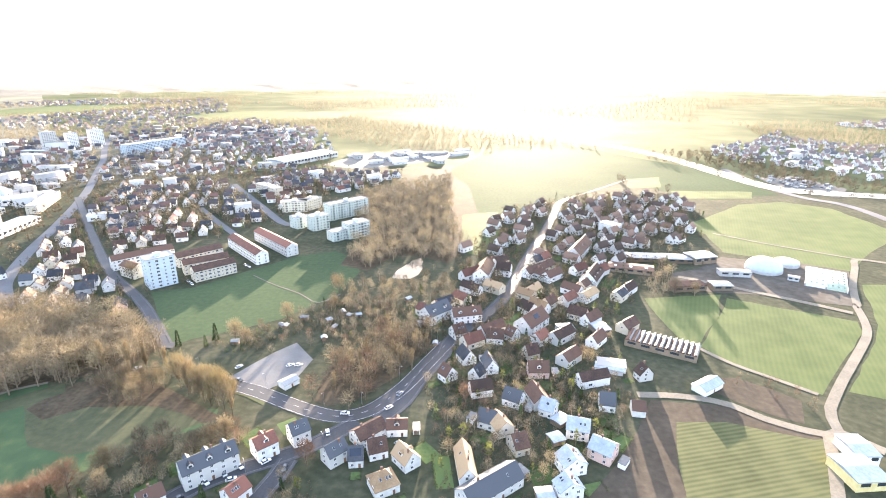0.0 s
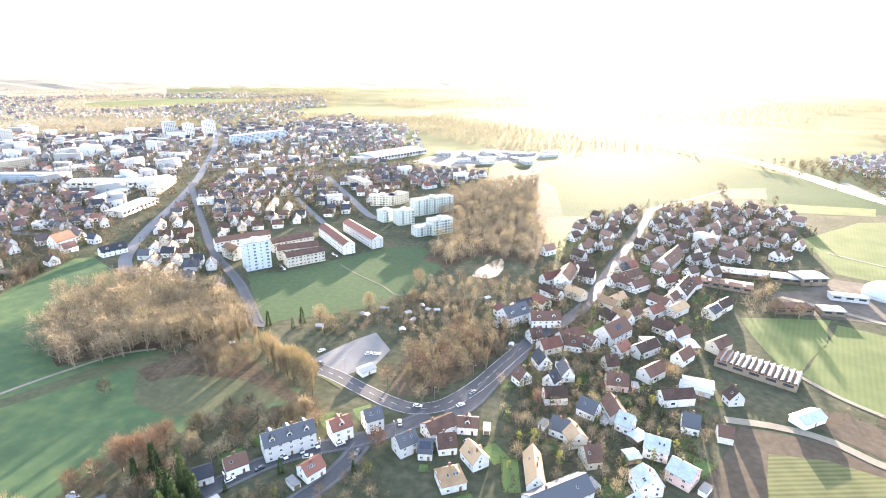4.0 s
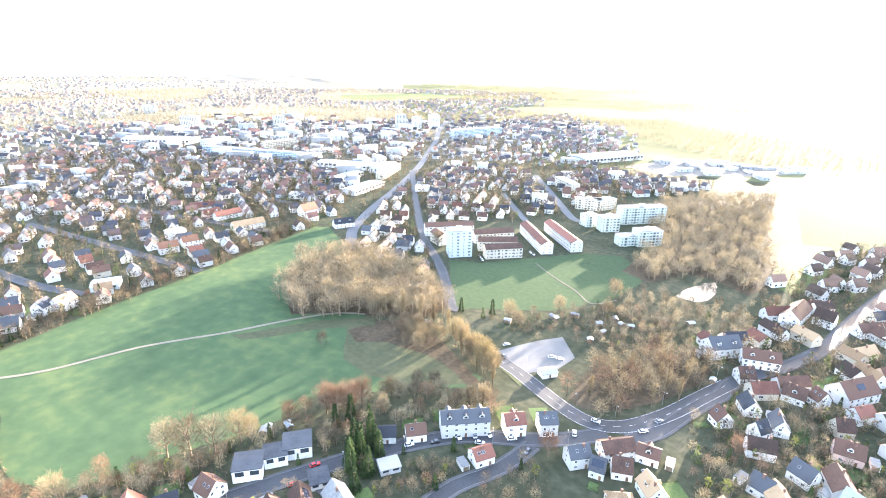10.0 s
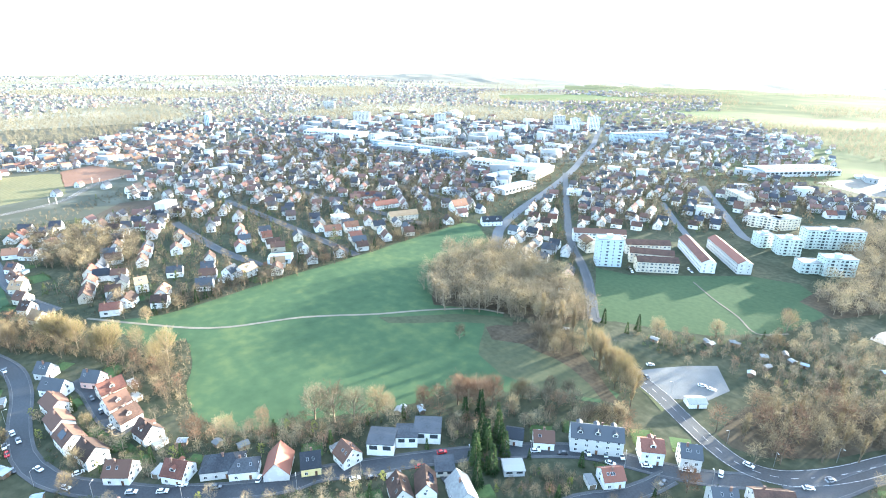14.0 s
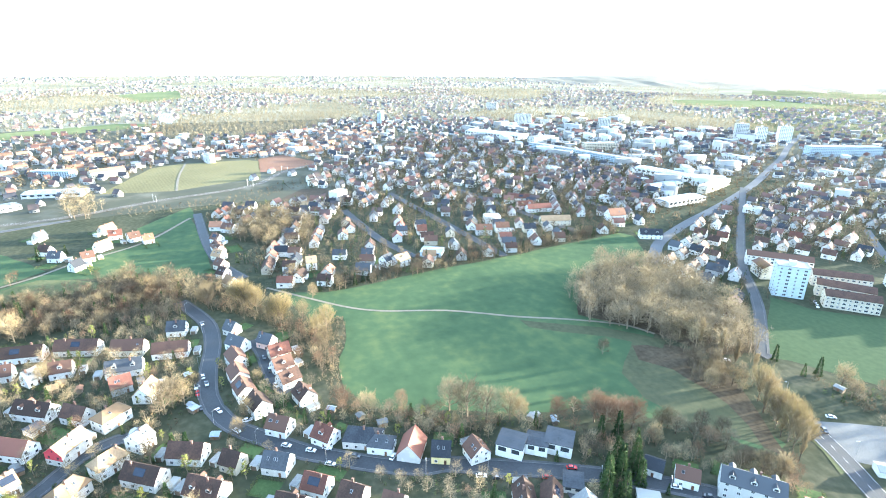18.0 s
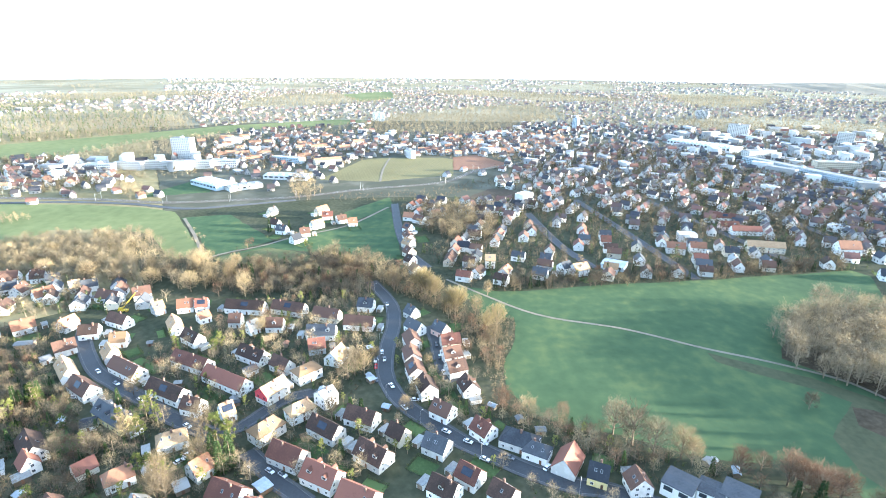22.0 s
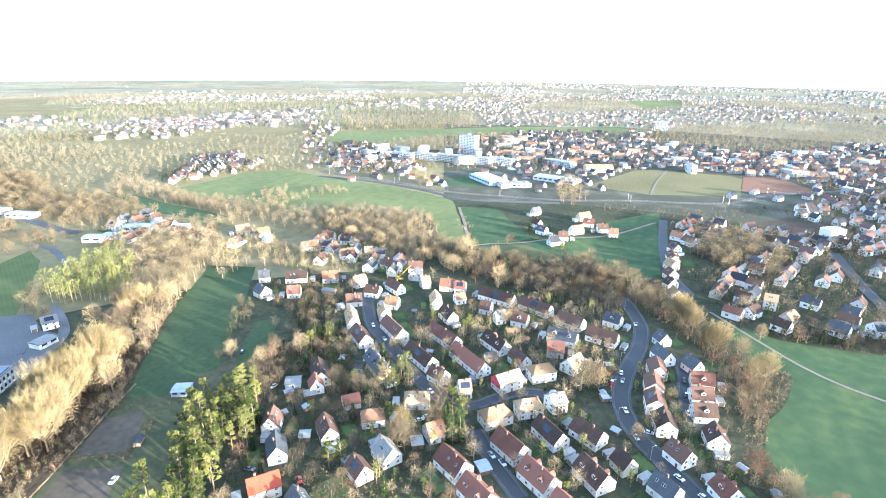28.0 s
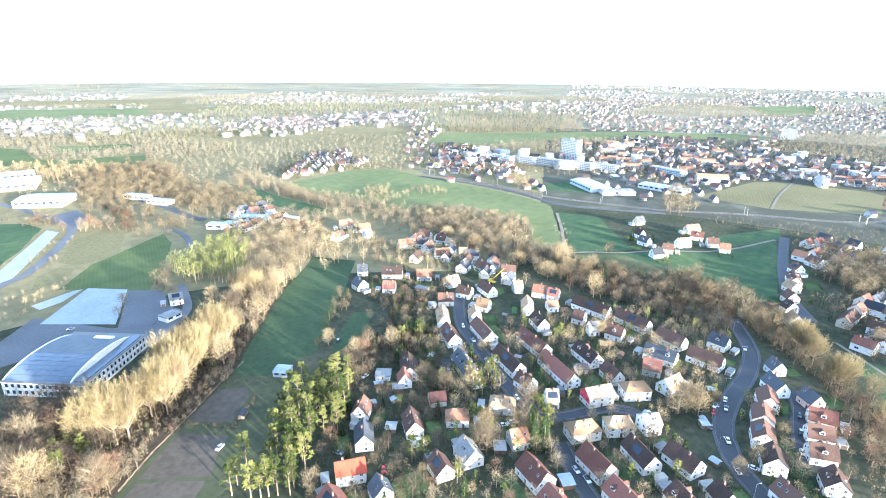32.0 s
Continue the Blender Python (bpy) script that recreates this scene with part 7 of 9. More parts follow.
for row in [
    (-274.7, -19.9, 109, 3.7, 3.0, 2.3, 2.9, 'm'),
    (-178.6, -164.3, 146, 4.4, 2.4, 2.3, 2.9, 'm'),
    (-121.5, -199.8, 32, 5.2, 2.6, 2.3, 2.9, 's'),
    (-163.6, -155.4, 151, 3.7, 3.0, 2.3, 2.9, 'g'),
]:
    house(*row)


# ---- lawns, garages and garden hedges round the houses ----
rnd = random.Random(8)
GARAGE_V, GARAGE_F = boxes([(-1.6, -2.9, -0.1, 1.6, 2.9, 2.45)])
GARAGE_WALL = mesh("wall", GARAGE_V, GARAGE_F, WALL)
GARAGE_ROOF = mesh("roof", *boxes([(-1.75, -3.05, 2.45, 1.75, 3.05, 2.62)]), ROOF["g"])
GARAGE_DOOR = mesh("door", *boxes([(-1.25, -2.97, 0.0, 1.25, -2.9, 2.1)]), TIMBER)


def plot(m, x0, x1, y0, y1):
    """Corners of a plot beside a house, or nothing where a road or a neighbour is in the way."""
    quad = [m @ Vector(c) for c in ((x0, y0, 0), (x1, y0, 0), (x1, y1, 0), (x0, y1, 0))]
    c = sum(quad, Vector()) / 4
    pts = np.array([(q.x, q.y) for q in quad] + [(c.x, c.y)] + [tuple((q + c) / 2)[:2] for q in quad])
    if any(near_line(pts[:, 0], pts[:, 1], line, half + 0.6).any() for line, half in LINES):
        return None
    if any(inside(pts[:, 0], pts[:, 1], q).any() for q in KEEP_OUT if len(q) == 4 and abs(q[0][0] - c.x) + abs(q[0][1] - c.y) < 60):
        return None
    return quad


hedge, garages = [], 0
for x, y, angle, L, W in list(GARDENS):
    m = pose(x, y, 0, 0, 0, angle)
    first = rnd.choice((-1, 1))
    for side in (first, -first):
        w, d = L * rnd.uniform(0.9, 1.3), rnd.uniform(6, 12)
        for k in (1.0, 0.6):
            y0, y1 = side * (W / 2 + 2.2), side * (W / 2 + 2.2 + d * k)
            quad = plot(m, -w / 2 * k, w / 2 * k, min(y0, y1), max(y0, y1))
            if quad:
                break
        if not quad:
            continue
        tagged(new("lawn", mesh("lawn", [(q.x, q.y, 0.02 + 0.004 * rnd.randint(0, 5)) for q in quad], [(0, 1, 2, 3)], LAWN)), "short green garden lawn behind a house", "lawn", kind="structure")
        for a, b in ((0, 1), (1, 2), (2, 3), (3, 0)):
            n = int((quad[b] - quad[a]).length / 1.1)
            if rnd.random() < 0.55:
                hedge += [tuple(quad[a].lerp(quad[b], i / max(n, 1)))[:2] for i in range(n + 1)]
        break
    end = rnd.choice((-1, 1)) * (L / 2 + 4.2)
    spot = plot(m, end - 1.9, end + 1.9, -3.2, 3.2)
    if spot and garages < 130 and L > 8:
        garages += 1
        top = thing("garage", m @ pose(end, 0, 0), "small white flat-roofed garage beside a house", "garage", "garages")
        part("wall", GARAGE_WALL, top)
        part("roof", GARAGE_ROOF, top)
        part("door", GARAGE_DOOR, top)
        KEEP_OUT.append([(q.x, q.y) for q in spot])
far_trees("garden_hedges", hedge, FAR_PINE, "clipped green and brown garden hedges", "bare", 1.6, 2.6, 5, 20)


# ---- lane markings, masts, lamps and a crane ----
def dashes(name, pts, offset, length, gap, width, z):
    """White dashes painted along a road."""
    line = smooth_line(pts, 1.5)
    v, f, run = [], [], 0.0
    for i in range(len(line) - 1):
        a, b = line[i], line[i + 1]
        t = (b - a).normalized()
        s = Vector((-t.y, t.x, 0))
        if run % (length + gap) < length:
            k = len(v)
            for p in (a, b):
                v += [p + s * (offset - width / 2), p + s * (offset + width / 2)]
            f.append((k, k + 1, k + 3, k + 2))
        run += (b - a).length
    me = mesh(name, [(p.x, p.y, z) for p in v], [q[::-1] for q in f], MARKING)
    tagged(new(name, me), "white painted lane dashes on the asphalt", "road marking", kind="structure")


def lamp_post(x, y, turn):
    top = thing("street_lamp", pose(x, y, 0, 0, 0, turn), "grey steel street lamp beside the road", "street lamp", "street lamps")
    v, f = tube(Vector((0, 0, -0.2)), Vector((0, 0, 7.5)), 0.09, 0.06, 6)
    part("pole", mesh("pole", v, f, STEEL), top)
    v, f = tube(Vector((0, 0, 7.4)), Vector((1.3, 0, 7.7)), 0.05, 0.04, 6)
    part("arm", mesh("arm", v, f, STEEL), top)
    v, f = boxes([(1.2, -0.15, 7.62, 1.9, 0.15, 7.78)])
    part("head", mesh("head", v, f, WALL_GREY), top)


def rail_mast(x, y, turn):
    top = thing("railway_mast", pose(x, y, 0, 0, 0, turn), "grey overhead line mast beside the railway", "mast", "railway masts")
    v, f = boxes([(-0.15, -0.15, -0.2, 0.15, 0.15, 8.2)])
    part("post", mesh("post", v, f, STEEL), top)
    v, f = boxes([(-0.06, 0.15, 6.9, 0.06, 3.4, 7.05)])
    part("bracket", mesh("bracket", v, f, STEEL), top)


MAIN = [l for l, h in LINES if h == 4.75][0]
for off, length, gap in ((0.0, 3, 4.5), (-4.3, 60, 1), (4.3, 60, 1)):
    dashes("lane_marking", MAIN, off, length, gap, 0.16, 0.26 + abs(off) * 0.001)
for i, p in enumerate(smooth_line(MAIN, 30)[::1]):
    if i % 2 == 0:
        t = (i * 40) % 360
        q = smooth_line(MAIN, 30)
        d = (q[min(i + 1, len(q) - 1)] - q[max(i - 1, 0)]).normalized()
        lamp_post(p.x - d.y * 6.6, p.y + d.x * 6.6, math.degrees(math.atan2(-d.x, d.y)))
street = smooth_line(LINES[0][0], 32)
for i in range(1, len(street) - 1):
    d = (street[i + 1] - street[i - 1]).normalized()
    if street[i].length < 420 and i % 2:
        lamp_post(street[i].x + d.y * 4.9, street[i].y - d.x * 4.9, math.degrees(math.atan2(d.x, -d.y)))
RAIL = [l for l, h in LINES if h == 5.0][0]
track = smooth_line(RAIL, 75)
for i in range(1, len(track) - 1):
    d = (track[i + 1] - track[i - 1]).normalized()
    for s in (-1, 1):
        rail_mast(track[i].x - d.y * 5.2 * s, track[i].y + d.x * 5.2 * s, math.degrees(math.atan2(d.y, d.x)) + (180 if s > 0 else 0))
fine = smooth_line(RAIL, 12)
for off in (-2.7, -1.26, 1.26, 2.7):
    v, f = strip(fine, off - 0.06, off + 0.06, 0.62)
    tagged(new("rail", mesh("rail", v, f, STEEL)), "steel rail on pale ballast", "rail", kind="structure")
crane = thing("crane", pose(-335, -186, 0, 0, 0, 85), "yellow mobile crane with a raised boom", "crane")
v, f = boxes([(-3, -1.2, 0.6, 3, 1.2, 1.6), (-2.6, -1, 1.6, -0.6, 1, 2.9)])
part("carrier", mesh("carrier", v, f, YELLOW), crane)
v, f = tube(Vector((-1, 0, 1.6)), Vector((10.5, 0, 14)), 0.42, 0.25, 6)
part("boom", mesh("boom", v, f, YELLOW), crane)
for a in (-2.2, -0.6, 1.2, 2.4):
    for b in (-1.1, 1.1):
        part("wheel", CAR_WHEEL, crane, pose(a, b, 0.5) @ Matrix.Scale(1.55, 4))


# ---- paddock fence and cars by the hall ----
POST_ME = mesh("post", *boxes([(-0.06, -0.06, -0.3, 0.06, 0.06, 1.3)]), TIMBER)


def fence(pts, step=4.0):
    """Timber posts with two rails between them."""
    top = thing("fence", pose(pts[0][0], pts[0][1], 0), "weathered timber post-and-rail fence beside the paddock", "fence", "paddock fences")
    for (ax, ay), (bx, by) in zip(pts, pts[1:]):
        length = math.hypot(bx - ax, by - ay)
        n = max(1, int(length / step))
        turn = math.degrees(math.atan2(by - ay, bx - ax))
        rail = mesh("rail", *boxes([(0, -0.04, -0.07, length / n, 0.04, 0.07)]), TIMBER)
        for i in range(n + 1):
            x, y = ax + (bx - ax) * i / n - pts[0][0], ay + (by - ay) * i / n - pts[0][1]
            part("post", POST_ME, top, pose(x, y, 0))
            if i < n:
                for z in (0.55, 1.1):
                    part("rail", rail, top, pose(x, y, z, 0, 0, turn))


fence([(-63.8, -198.2), (-82.7, -209.0), (-106.9, -220.3)])
fence([(-106.9, -220.3), (-133.1, -233.6), (-151.2, -240.9)])
for x, y, a, paint in [(-71.8, -268.3, 30, 'white'), (-74.0, -268.2, 30, 'grey'), (-69.7, -266.3, 32, 'white'), (-131.5, -303.7, 120, 'grey'), (-134.2, -304.6, 118, 'white'), (-200.6, -217.4, 60, 'white'), (-206.4, -207.0, 55, 'grey')]:
    car(x, y, a, paint)


# a house with a red-clad gable end
clad_house = house(-231.5, -65.7, 142, 14.1, 9.0, 6.0, 9.5, 't')
gable = [(-7.05, -4.45, 2.9), (-7.05, 4.45, 2.9), (-7.05, 4.45, 5.9), (-7.05, 0, 9.2), (-7.05, -4.45, 5.9)]
gable = gable + [(x - 0.07, y, z) for x, y, z in gable]
part("cladding", mesh("cladding", gable, [(5, 9, 8, 7, 6), (0, 1, 6, 5), (1, 2, 7, 6), (2, 3, 8, 7), (3, 4, 9, 8), (4, 0, 5, 9)], WALL_RED), clad_house, None, "red gable cladding")


# ---- single trees and groves ----
for row in [(-354.2, 12.6, 19, 'vase'), (-343.4, 16.3, 20, 'vase'), (-337.8, 22.3, 19, 'vase'), (-317.9, 30.9, 19, 'vase'), (-292.2, 58.0, 19, 'vase'), (-275.3, 53.1, 16, 'gold'), (-288.3, 50.4, 16, 'vase'), (-346.2, 60.6, 12, 'gold'), (-315.9, 47.8, 15, 'gold'), (-265.2, 35.6, 11, 'red'), (-214.1, 47.1, 14, 'red'), (-203.6, 57.2, 15, 'gold'), (-203.8, 73.5, 11, 'red'), (-192.4, 93.7, 20, 'bare'), (-185.0, 99.7, 22, 'bare'), (-178.6, 106.3, 20, 'bare'), (-175.1, 116.9, 18, 'gold'), (-170.9, 119.5, 15, 'gold'), (-162.8, 135.1, 14, 'red'), (-157.4, 152.0, 19, 'red'), (-152.1, 153.7, 18, 'red')]:
    tree(*row)
for row in [(-148.5, 157.4, 19, 'red'), (-145.8, 164.1, 19, 'red'), (-140.0, 180.1, 12, 'gold'), (-132.4, 192.2, 12, 'bare'), (-125.6, 197.2, 12, 'bare'), (-135.6, 167.2, 11, 'gold'), (-55.5, 260.4, 12, 'bare'), (-107.2, 186.0, 11, 'bare'), (-102.5, 194.4, 12, 'bare'), (-98.1, 199.0, 12, 'gold'), (-122.3, 129.5, 17, 'fir'), (-124.9, 138.3, 18, 'fir'), (-127.2, 148.4, 16, 'fir'), (-129.4, 139.8, 17, 'fir'), (-114.9, 131.7, 15, 'fir'), (-118.0, 142.5, 14, 'fir'), (-93.3, 162.5, 8, 'fir'), (-114.1, 122.0, 14, 'fir'), (-57.6, 181.8, 14, 'red')]:
    tree(*row)
for row in [(-242.6, 383.8, 16, 'gold'), (-81.7, 372.1, 12, 'bare')]:
    tree(*row)
for x, y, h, kind in ((-388.9, -236.3, 17, 'gold'), (-374.6, -184.3, 16, 'gold'), (-365.5, -153.2, 17, 'gold'), (-383.9, -143.7, 16, 'gold'), (-399.2, -271.8, 16, 'gold'), (-394.6, -43.4, 17, 'gold'), (-366.2, -7.7, 15, 'gold'), (-352.3, 13.5, 19, 'vase'), (-321.8, 35.8, 18, 'vase'), (-378.5, -209.5, 14, 'bare'), (-387.5, -175.7, 15, 'bare')):
    tree(x, y, h, kind, 'broad golden trees behind the houses', 1.3)
for row in [(-339.1, 18.9, 19, 'gold'), (-313.3, 33.9, 19, 'vase'), (-245.1, -29.9, 20, 'bare'), (-249.4, -21.6, 15, 'gold'), (-203.4, -90.5, 19, 'bare'), (-194.7, -81.0, 19, 'pine'), (-193.1, -75.1, 16, 'pine'), (-183.9, -84.1, 18, 'gold'), (-177.0, -97.6, 15, 'gold'), (-177.3, -101.3, 14, 'pine'), (-212.2, -25.6, 12, 'fir'), (-210.8, -20.5, 12, 'fir'), (-211.7, -113.0, 12, 'pine'), (-208.0, -126.1, 10, 'pine'), (-278.6, -105.1, 13, 'pine'), (-272.3, -106.8, 12, 'pine'), (-227.7, -109.6, 7, 'fir'), (-240.7, -105.9, 8, 'pine'), (-243.4, -102.1, 8, 'pine'), (-307.6, -72.1, 10, 'pine'), (-382.6, 53.2, 15, 'gold'), (-357.5, -6.6, 18, 'gold'), (-272.3, 10.4, 9, 'fir'), (-253.2, 13.1, 9, 'gold')]:
    tree(*row)
for row in [(-263.1, -16.4, 9, 'gold'), (-213.7, 0.3, 11, 'gold'), (-226.5, 5.1, 11, 'gold'), (-227.8, -65.7, 9, 'bare'), (-213.8, -34.5, 12, 'bare'), (-207.7, -80.0, 9, 'bare'), (-230.1, -35.6, 8, 'bare')]:
    tree(*row)
for row in [(-204.1, -194.7, 14, 'bare'), (-193.8, -195.7, 12, 'gold'), (-197.2, -191.0, 12, 'red'), (-230.1, -179.6, 14, 'fir'), (-228.7, -185.1, 14, 'fir'), (-234.2, -177.5, 13, 'fir'), (-212.2, -183.4, 15, 'bare'), (-143.7, -114.6, 15, 'pine'), (-146.6, -110.5, 14, 'pine'), (-128.0, -136.6, 9, 'fir'), (-107.5, -136.5, 12, 'bare'), (-41.4, -229.4, 22, 'bare'), (-45.2, -224.1, 20, 'gold'), (-46.2, -254.9, 20, 'bare'), (-52.8, -252.8, 20, 'bare'), (-58.8, -204.9, 18, 'bare'), (-62.8, -205.4, 16, 'red'), (-63.8, -281.2, 12, 'bare'), (-75.3, -274.1, 11, 'bare'), (-192.9, -216.9, 12, 'gold')]:
    tree(*row)
for row in [(-233.1, -190.7, 12, 'bare'), (-232.8, -185.8, 9, 'fir'), (-229.6, -177.7, 14, 'pine'), (-229.5, -175.3, 12, 'pine'), (-219.8, -181.3, 13, 'pine'), (-193.2, -146.9, 12, 'bare'), (-192.2, -131.5, 14, 'bare'), (-220.5, -118.8, 14, 'pine'), (-218.1, -120.8, 13, 'pine'), (-237.7, -135.6, 12, 'bare'), (-209.1, -127.9, 13, 'pine'), (-203.9, -117.6, 13, 'pine'), (-201.9, -121.0, 16, 'gold'), (-184.6, -79.7, 17, 'fir'), (-184.2, -72.7, 18, 'fir'), (-180.6, -75.7, 16, 'fir'), (-168.4, -95.8, 15, 'gold'), (-165.9, -91.1, 19, 'bare'), (-179.0, -106.7, 13, 'pine'), (-298.8, -87.7, 12, 'gold'), (-297.7, -71.2, 8, 'pine'), (-248.5, -26.5, 18, 'bare')]:
    tree(*row)
wood([(-62.5, -228.5), (-78.0, -221.0), (-88.3, -229.9), (-80.3, -241.1), (-68.9, -237.5)], 7, ['vase'], 24, 29, 3, 'row of tall sunlit trees', wide=0.9)
wood([(-83.9, -224.1), (-98.9, -232.1), (-117.1, -239.8), (-135.9, -251.7), (-165.2, -269.5), (-164.3, -285.5), (-133.4, -267.2), (-108.1, -252.3), (-93.4, -239.9)], 7, ['vase', 'vase', 'gold'], 20, 27, 4, 'row of tall sunlit trees', wide=0.95)
wood([(-175.9, -285.0), (-202.4, -300.0), (-230.7, -321.9), (-225.8, -339.9), (-191.5, -315.1)], 9, ['vase', 'gold', 'bare'], 16, 21, 5, 'row of tall sunlit trees')
grove("grove", [(-35.8, -232.2), (-46.9, -260.9), (-67.5, -276.0), (-76.7, -263.1), (-63.8, -244.7), (-47.8, -215.5)], 9, ['bare', 'gold', 'bare'], 11, 16, 6, 'bare trees by the hall', False)
wood([(-87.4, -159.7), (-112.2, -169.4), (-133.3, -184.0), (-157.1, -194.3), (-173.0, -185.7), (-162.9, -170.8), (-136.8, -157.9), (-115.0, -144.8), (-101.7, -139.6)], 6.0, ['pine'], 14, 19, 7, 'pines by the gardens')
wood([(-63.8, -244.7), (-79.0, -251.3), (-69.8, -236.3), (-50.7, -211.3), (-47.8, -215.5)], 8, ['pine'], 9, 12, 8, 'pines by the gardens')
grove("grove", [(-208, -412), (-229, -422), (-255, -432), (-273, -421), (-259.8, -387.3), (-225.7, -341.0), (-204.7, -351.0), (-194.6, -379.8)], 5.5, ['pine'], 12, 17, 9, 'pine grove at the sports ground', False)
grove("grove", [(-257.5, -371.5), (-281.4, -366.8), (-280.1, -327.3), (-245.3, -292.3), (-213.9, -277.1), (-182.8, -255.3), (-162.2, -269.5), (-192.7, -306.4), (-220.7, -326.2)], 10, ['gold', 'bare', 'bare'], 13, 18, 10, 'grove along the narrow meadow', True)
grove("grove", [(-287.7, -344.0), (-309.2, -321.8), (-307.0, -303.9), (-280.2, -307.8), (-271.7, -325.9)], 10, ['gold', 'bare'], 11, 15, 11, 'trees at the village road', False)
grove("grove", [(-249.5, 211.9), (-298.5, 256.3), (-316.7, 294.0), (-284.7, 339.3), (-238.7, 320.7), (-191.9, 307.1), (-168.7, 279.3), (-176.9, 253.3), (-201.1, 242.5), (-222.2, 232.2)], 6.4, ['bare', 'bare', 'gold', 'bare'], 13, 20, 12, 'copse in the meadow', False)
for x, y, h in ((-187.0, 254.5, 20), (-174.0, 256.0, 19), (-163.5, 255.0, 18), (-151.0, 252.5, 17)):
    tree(x, y, h, 'column', 'poplars by the lane', 0.8)
for k in range(9):      # tall upright trees in a row beside the road
    u = k / 8
    tree(-137.0 + 35.5 * u + ROOT.uniform(-1.5, 1.5), 237.0 - 21.0 * u + ROOT.uniform(-1.5, 1.5), ROOT.uniform(17, 22), ('vase', 'gold', 'column')[k % 3], 'tall row beside the road', 0.8)
for k in range(6):
    u = k / 5
    tree(-126.0 + 22.0 * u + ROOT.uniform(-1, 1), 236.0 - 12.0 * u + ROOT.uniform(-1, 1), ROOT.uniform(15, 19), ('gold', 'vase')[k % 2], 'tall row beside the road', 0.75)
wood([(-183, 238), (-178, 248), (-160, 247), (-140, 240), (-138, 232), (-156, 224), (-172, 225)], 6.5, ['gold', 'bare', 'bare'], 9, 13, 13, 'strip of bare trees along the lane')
for x, y, h, kind in ((-160, 157, 13, 'red'), (-155, 160.5, 13, 'red'), (-151.8, 166, 12, 'red'), (-140.7, 177, 12, 'gold'), (-135.5, 180.5, 11, 'bare'), (-129.4, 185, 10, 'bare'), (-123.8, 187.5, 11, 'red'), (-119, 192.5, 11, 'bare'), (-109, 191.5, 10, 'bare'), (-103, 194, 11, 'gold'), (-98.5, 199, 10, 'bare'), (-170, 140.5, 10, 'red'), (-166.3, 147, 10, 'red')):
    tree(x, y, h, kind, 'round trees along the meadow', 1.25)
for x, y, h in ((-127.6, 290.4, 14), (-103.2, 317.7, 13), (-77.3, 361.0, 15), (-119.2, 287.0, 10), (-74, 331, 11)):
    tree(x, y, h, 'gold', 'round trees at the edge of the field', 1.15)
for x, y, h in ((-158.3, 281.3, 11), (-138.7, 288.6, 12), (-141.8, 281.1, 8), (-125.8, 132.2, 15), (-122.6, 136.5, 16), (-122.0, 144.5, 14), (-143.1, 153.2, 16), (-146.8, 146.7, 13), (-135.8, 157.4, 11)):
    tree(x, y, h, 'fir', 'dark firs')
grove("grove", [(-64.0, 226.6), (-63.9, 258.3), (-44.6, 282.0), (-20.3, 307.5), (-4.4, 294.7), (-3.4, 272.9), (-21.8, 247.0), (-44.4, 223.5), (-55.6, 221.3)], 7, ['gold', 'gold', 'column', 'bare', 'red'], 11, 17, 14, 'copse at the junction', False)
grove("grove", [(-214.7, 49.5), (-198.8, 77.7), (-179.5, 100.6), (-154.8, 126.4), (-145.4, 145.9), (-134.3, 165.3), (-108.0, 192.7), (-94.6, 200.7), (-87.8, 199.0), (-111.9, 179.6), (-133.4, 148.6), (-149.0, 121.5), (-174.9, 92.0), (-191.8, 69.3), (-210.0, 47.9)], 5.0, ['bare', 'red', 'bare', 'gold'], 5, 10, 15, 'hedge along the meadow', True)
grove("grove", [(-54.6, 321.4), (-80.7, 358.5), (-60.2, 391.4), (-41.1, 379.9), (-10.5, 379.9), (7, 404), (-9.5, 339.1), (-18.8, 290.4), (-48.1, 276.8)], 13, ['bare', 'gold', 'bare'], 6, 10, 16, 'trees round the pond', True)
grove("grove", [(-133.6, 282.8), (-101.2, 306.7), (-72.1, 347.9), (-47.8, 363.2), (-27.4, 347.0), (-37.9, 296.2), (-74.8, 280.4), (-111.8, 276.1)], 9, ['bare', 'bare', 'red'], 4, 9, 17, 'garden allotments', True)
grove("grove", [(-372.9, -160.8), (-397.4, -144.9), (-389.1, -117.6), (-374.4, -84.9), (-399.8, -69.1), (-437, -52), (-405, -30), (-369.8, -8.6), (-349.9, -22.4), (-356.1, -76.8), (-347.1, -111.3), (-360.1, -142.4)], 9, ['bare', 'gold', 'bare', 'red'], 7, 13, 18, 'belt of trees behind the houses', True)
grove("grove", [(-437, -332), (-487, -331), (-494, -283), (-477, -228), (-446, -209), (-428, -170), (-397.7, -150.0), (-372.9, -160.8), (-381.0, -194.7), (-378.1, -246.8), (-414, -316)], 10, ['gold', 'bare', 'bare'], 9, 14, 19, 'belt of trees beside the track', True)
grove("grove", [(-252.0, 264.2), (-274.3, 321.4), (-247.5, 339.1), (-189.6, 297.7), (-149.9, 252.5), (-113.7, 231.5), (-109.2, 213.1), (-135.1, 222.0), (-183.0, 231.5), (-230.2, 236.4)], 9, ['bare', 'bare', 'gold'], 6, 11, 20, 'trees by the lower road', True)
for row in [(-300.1, -206.3, 12, 'bare')]:
    tree(*row)
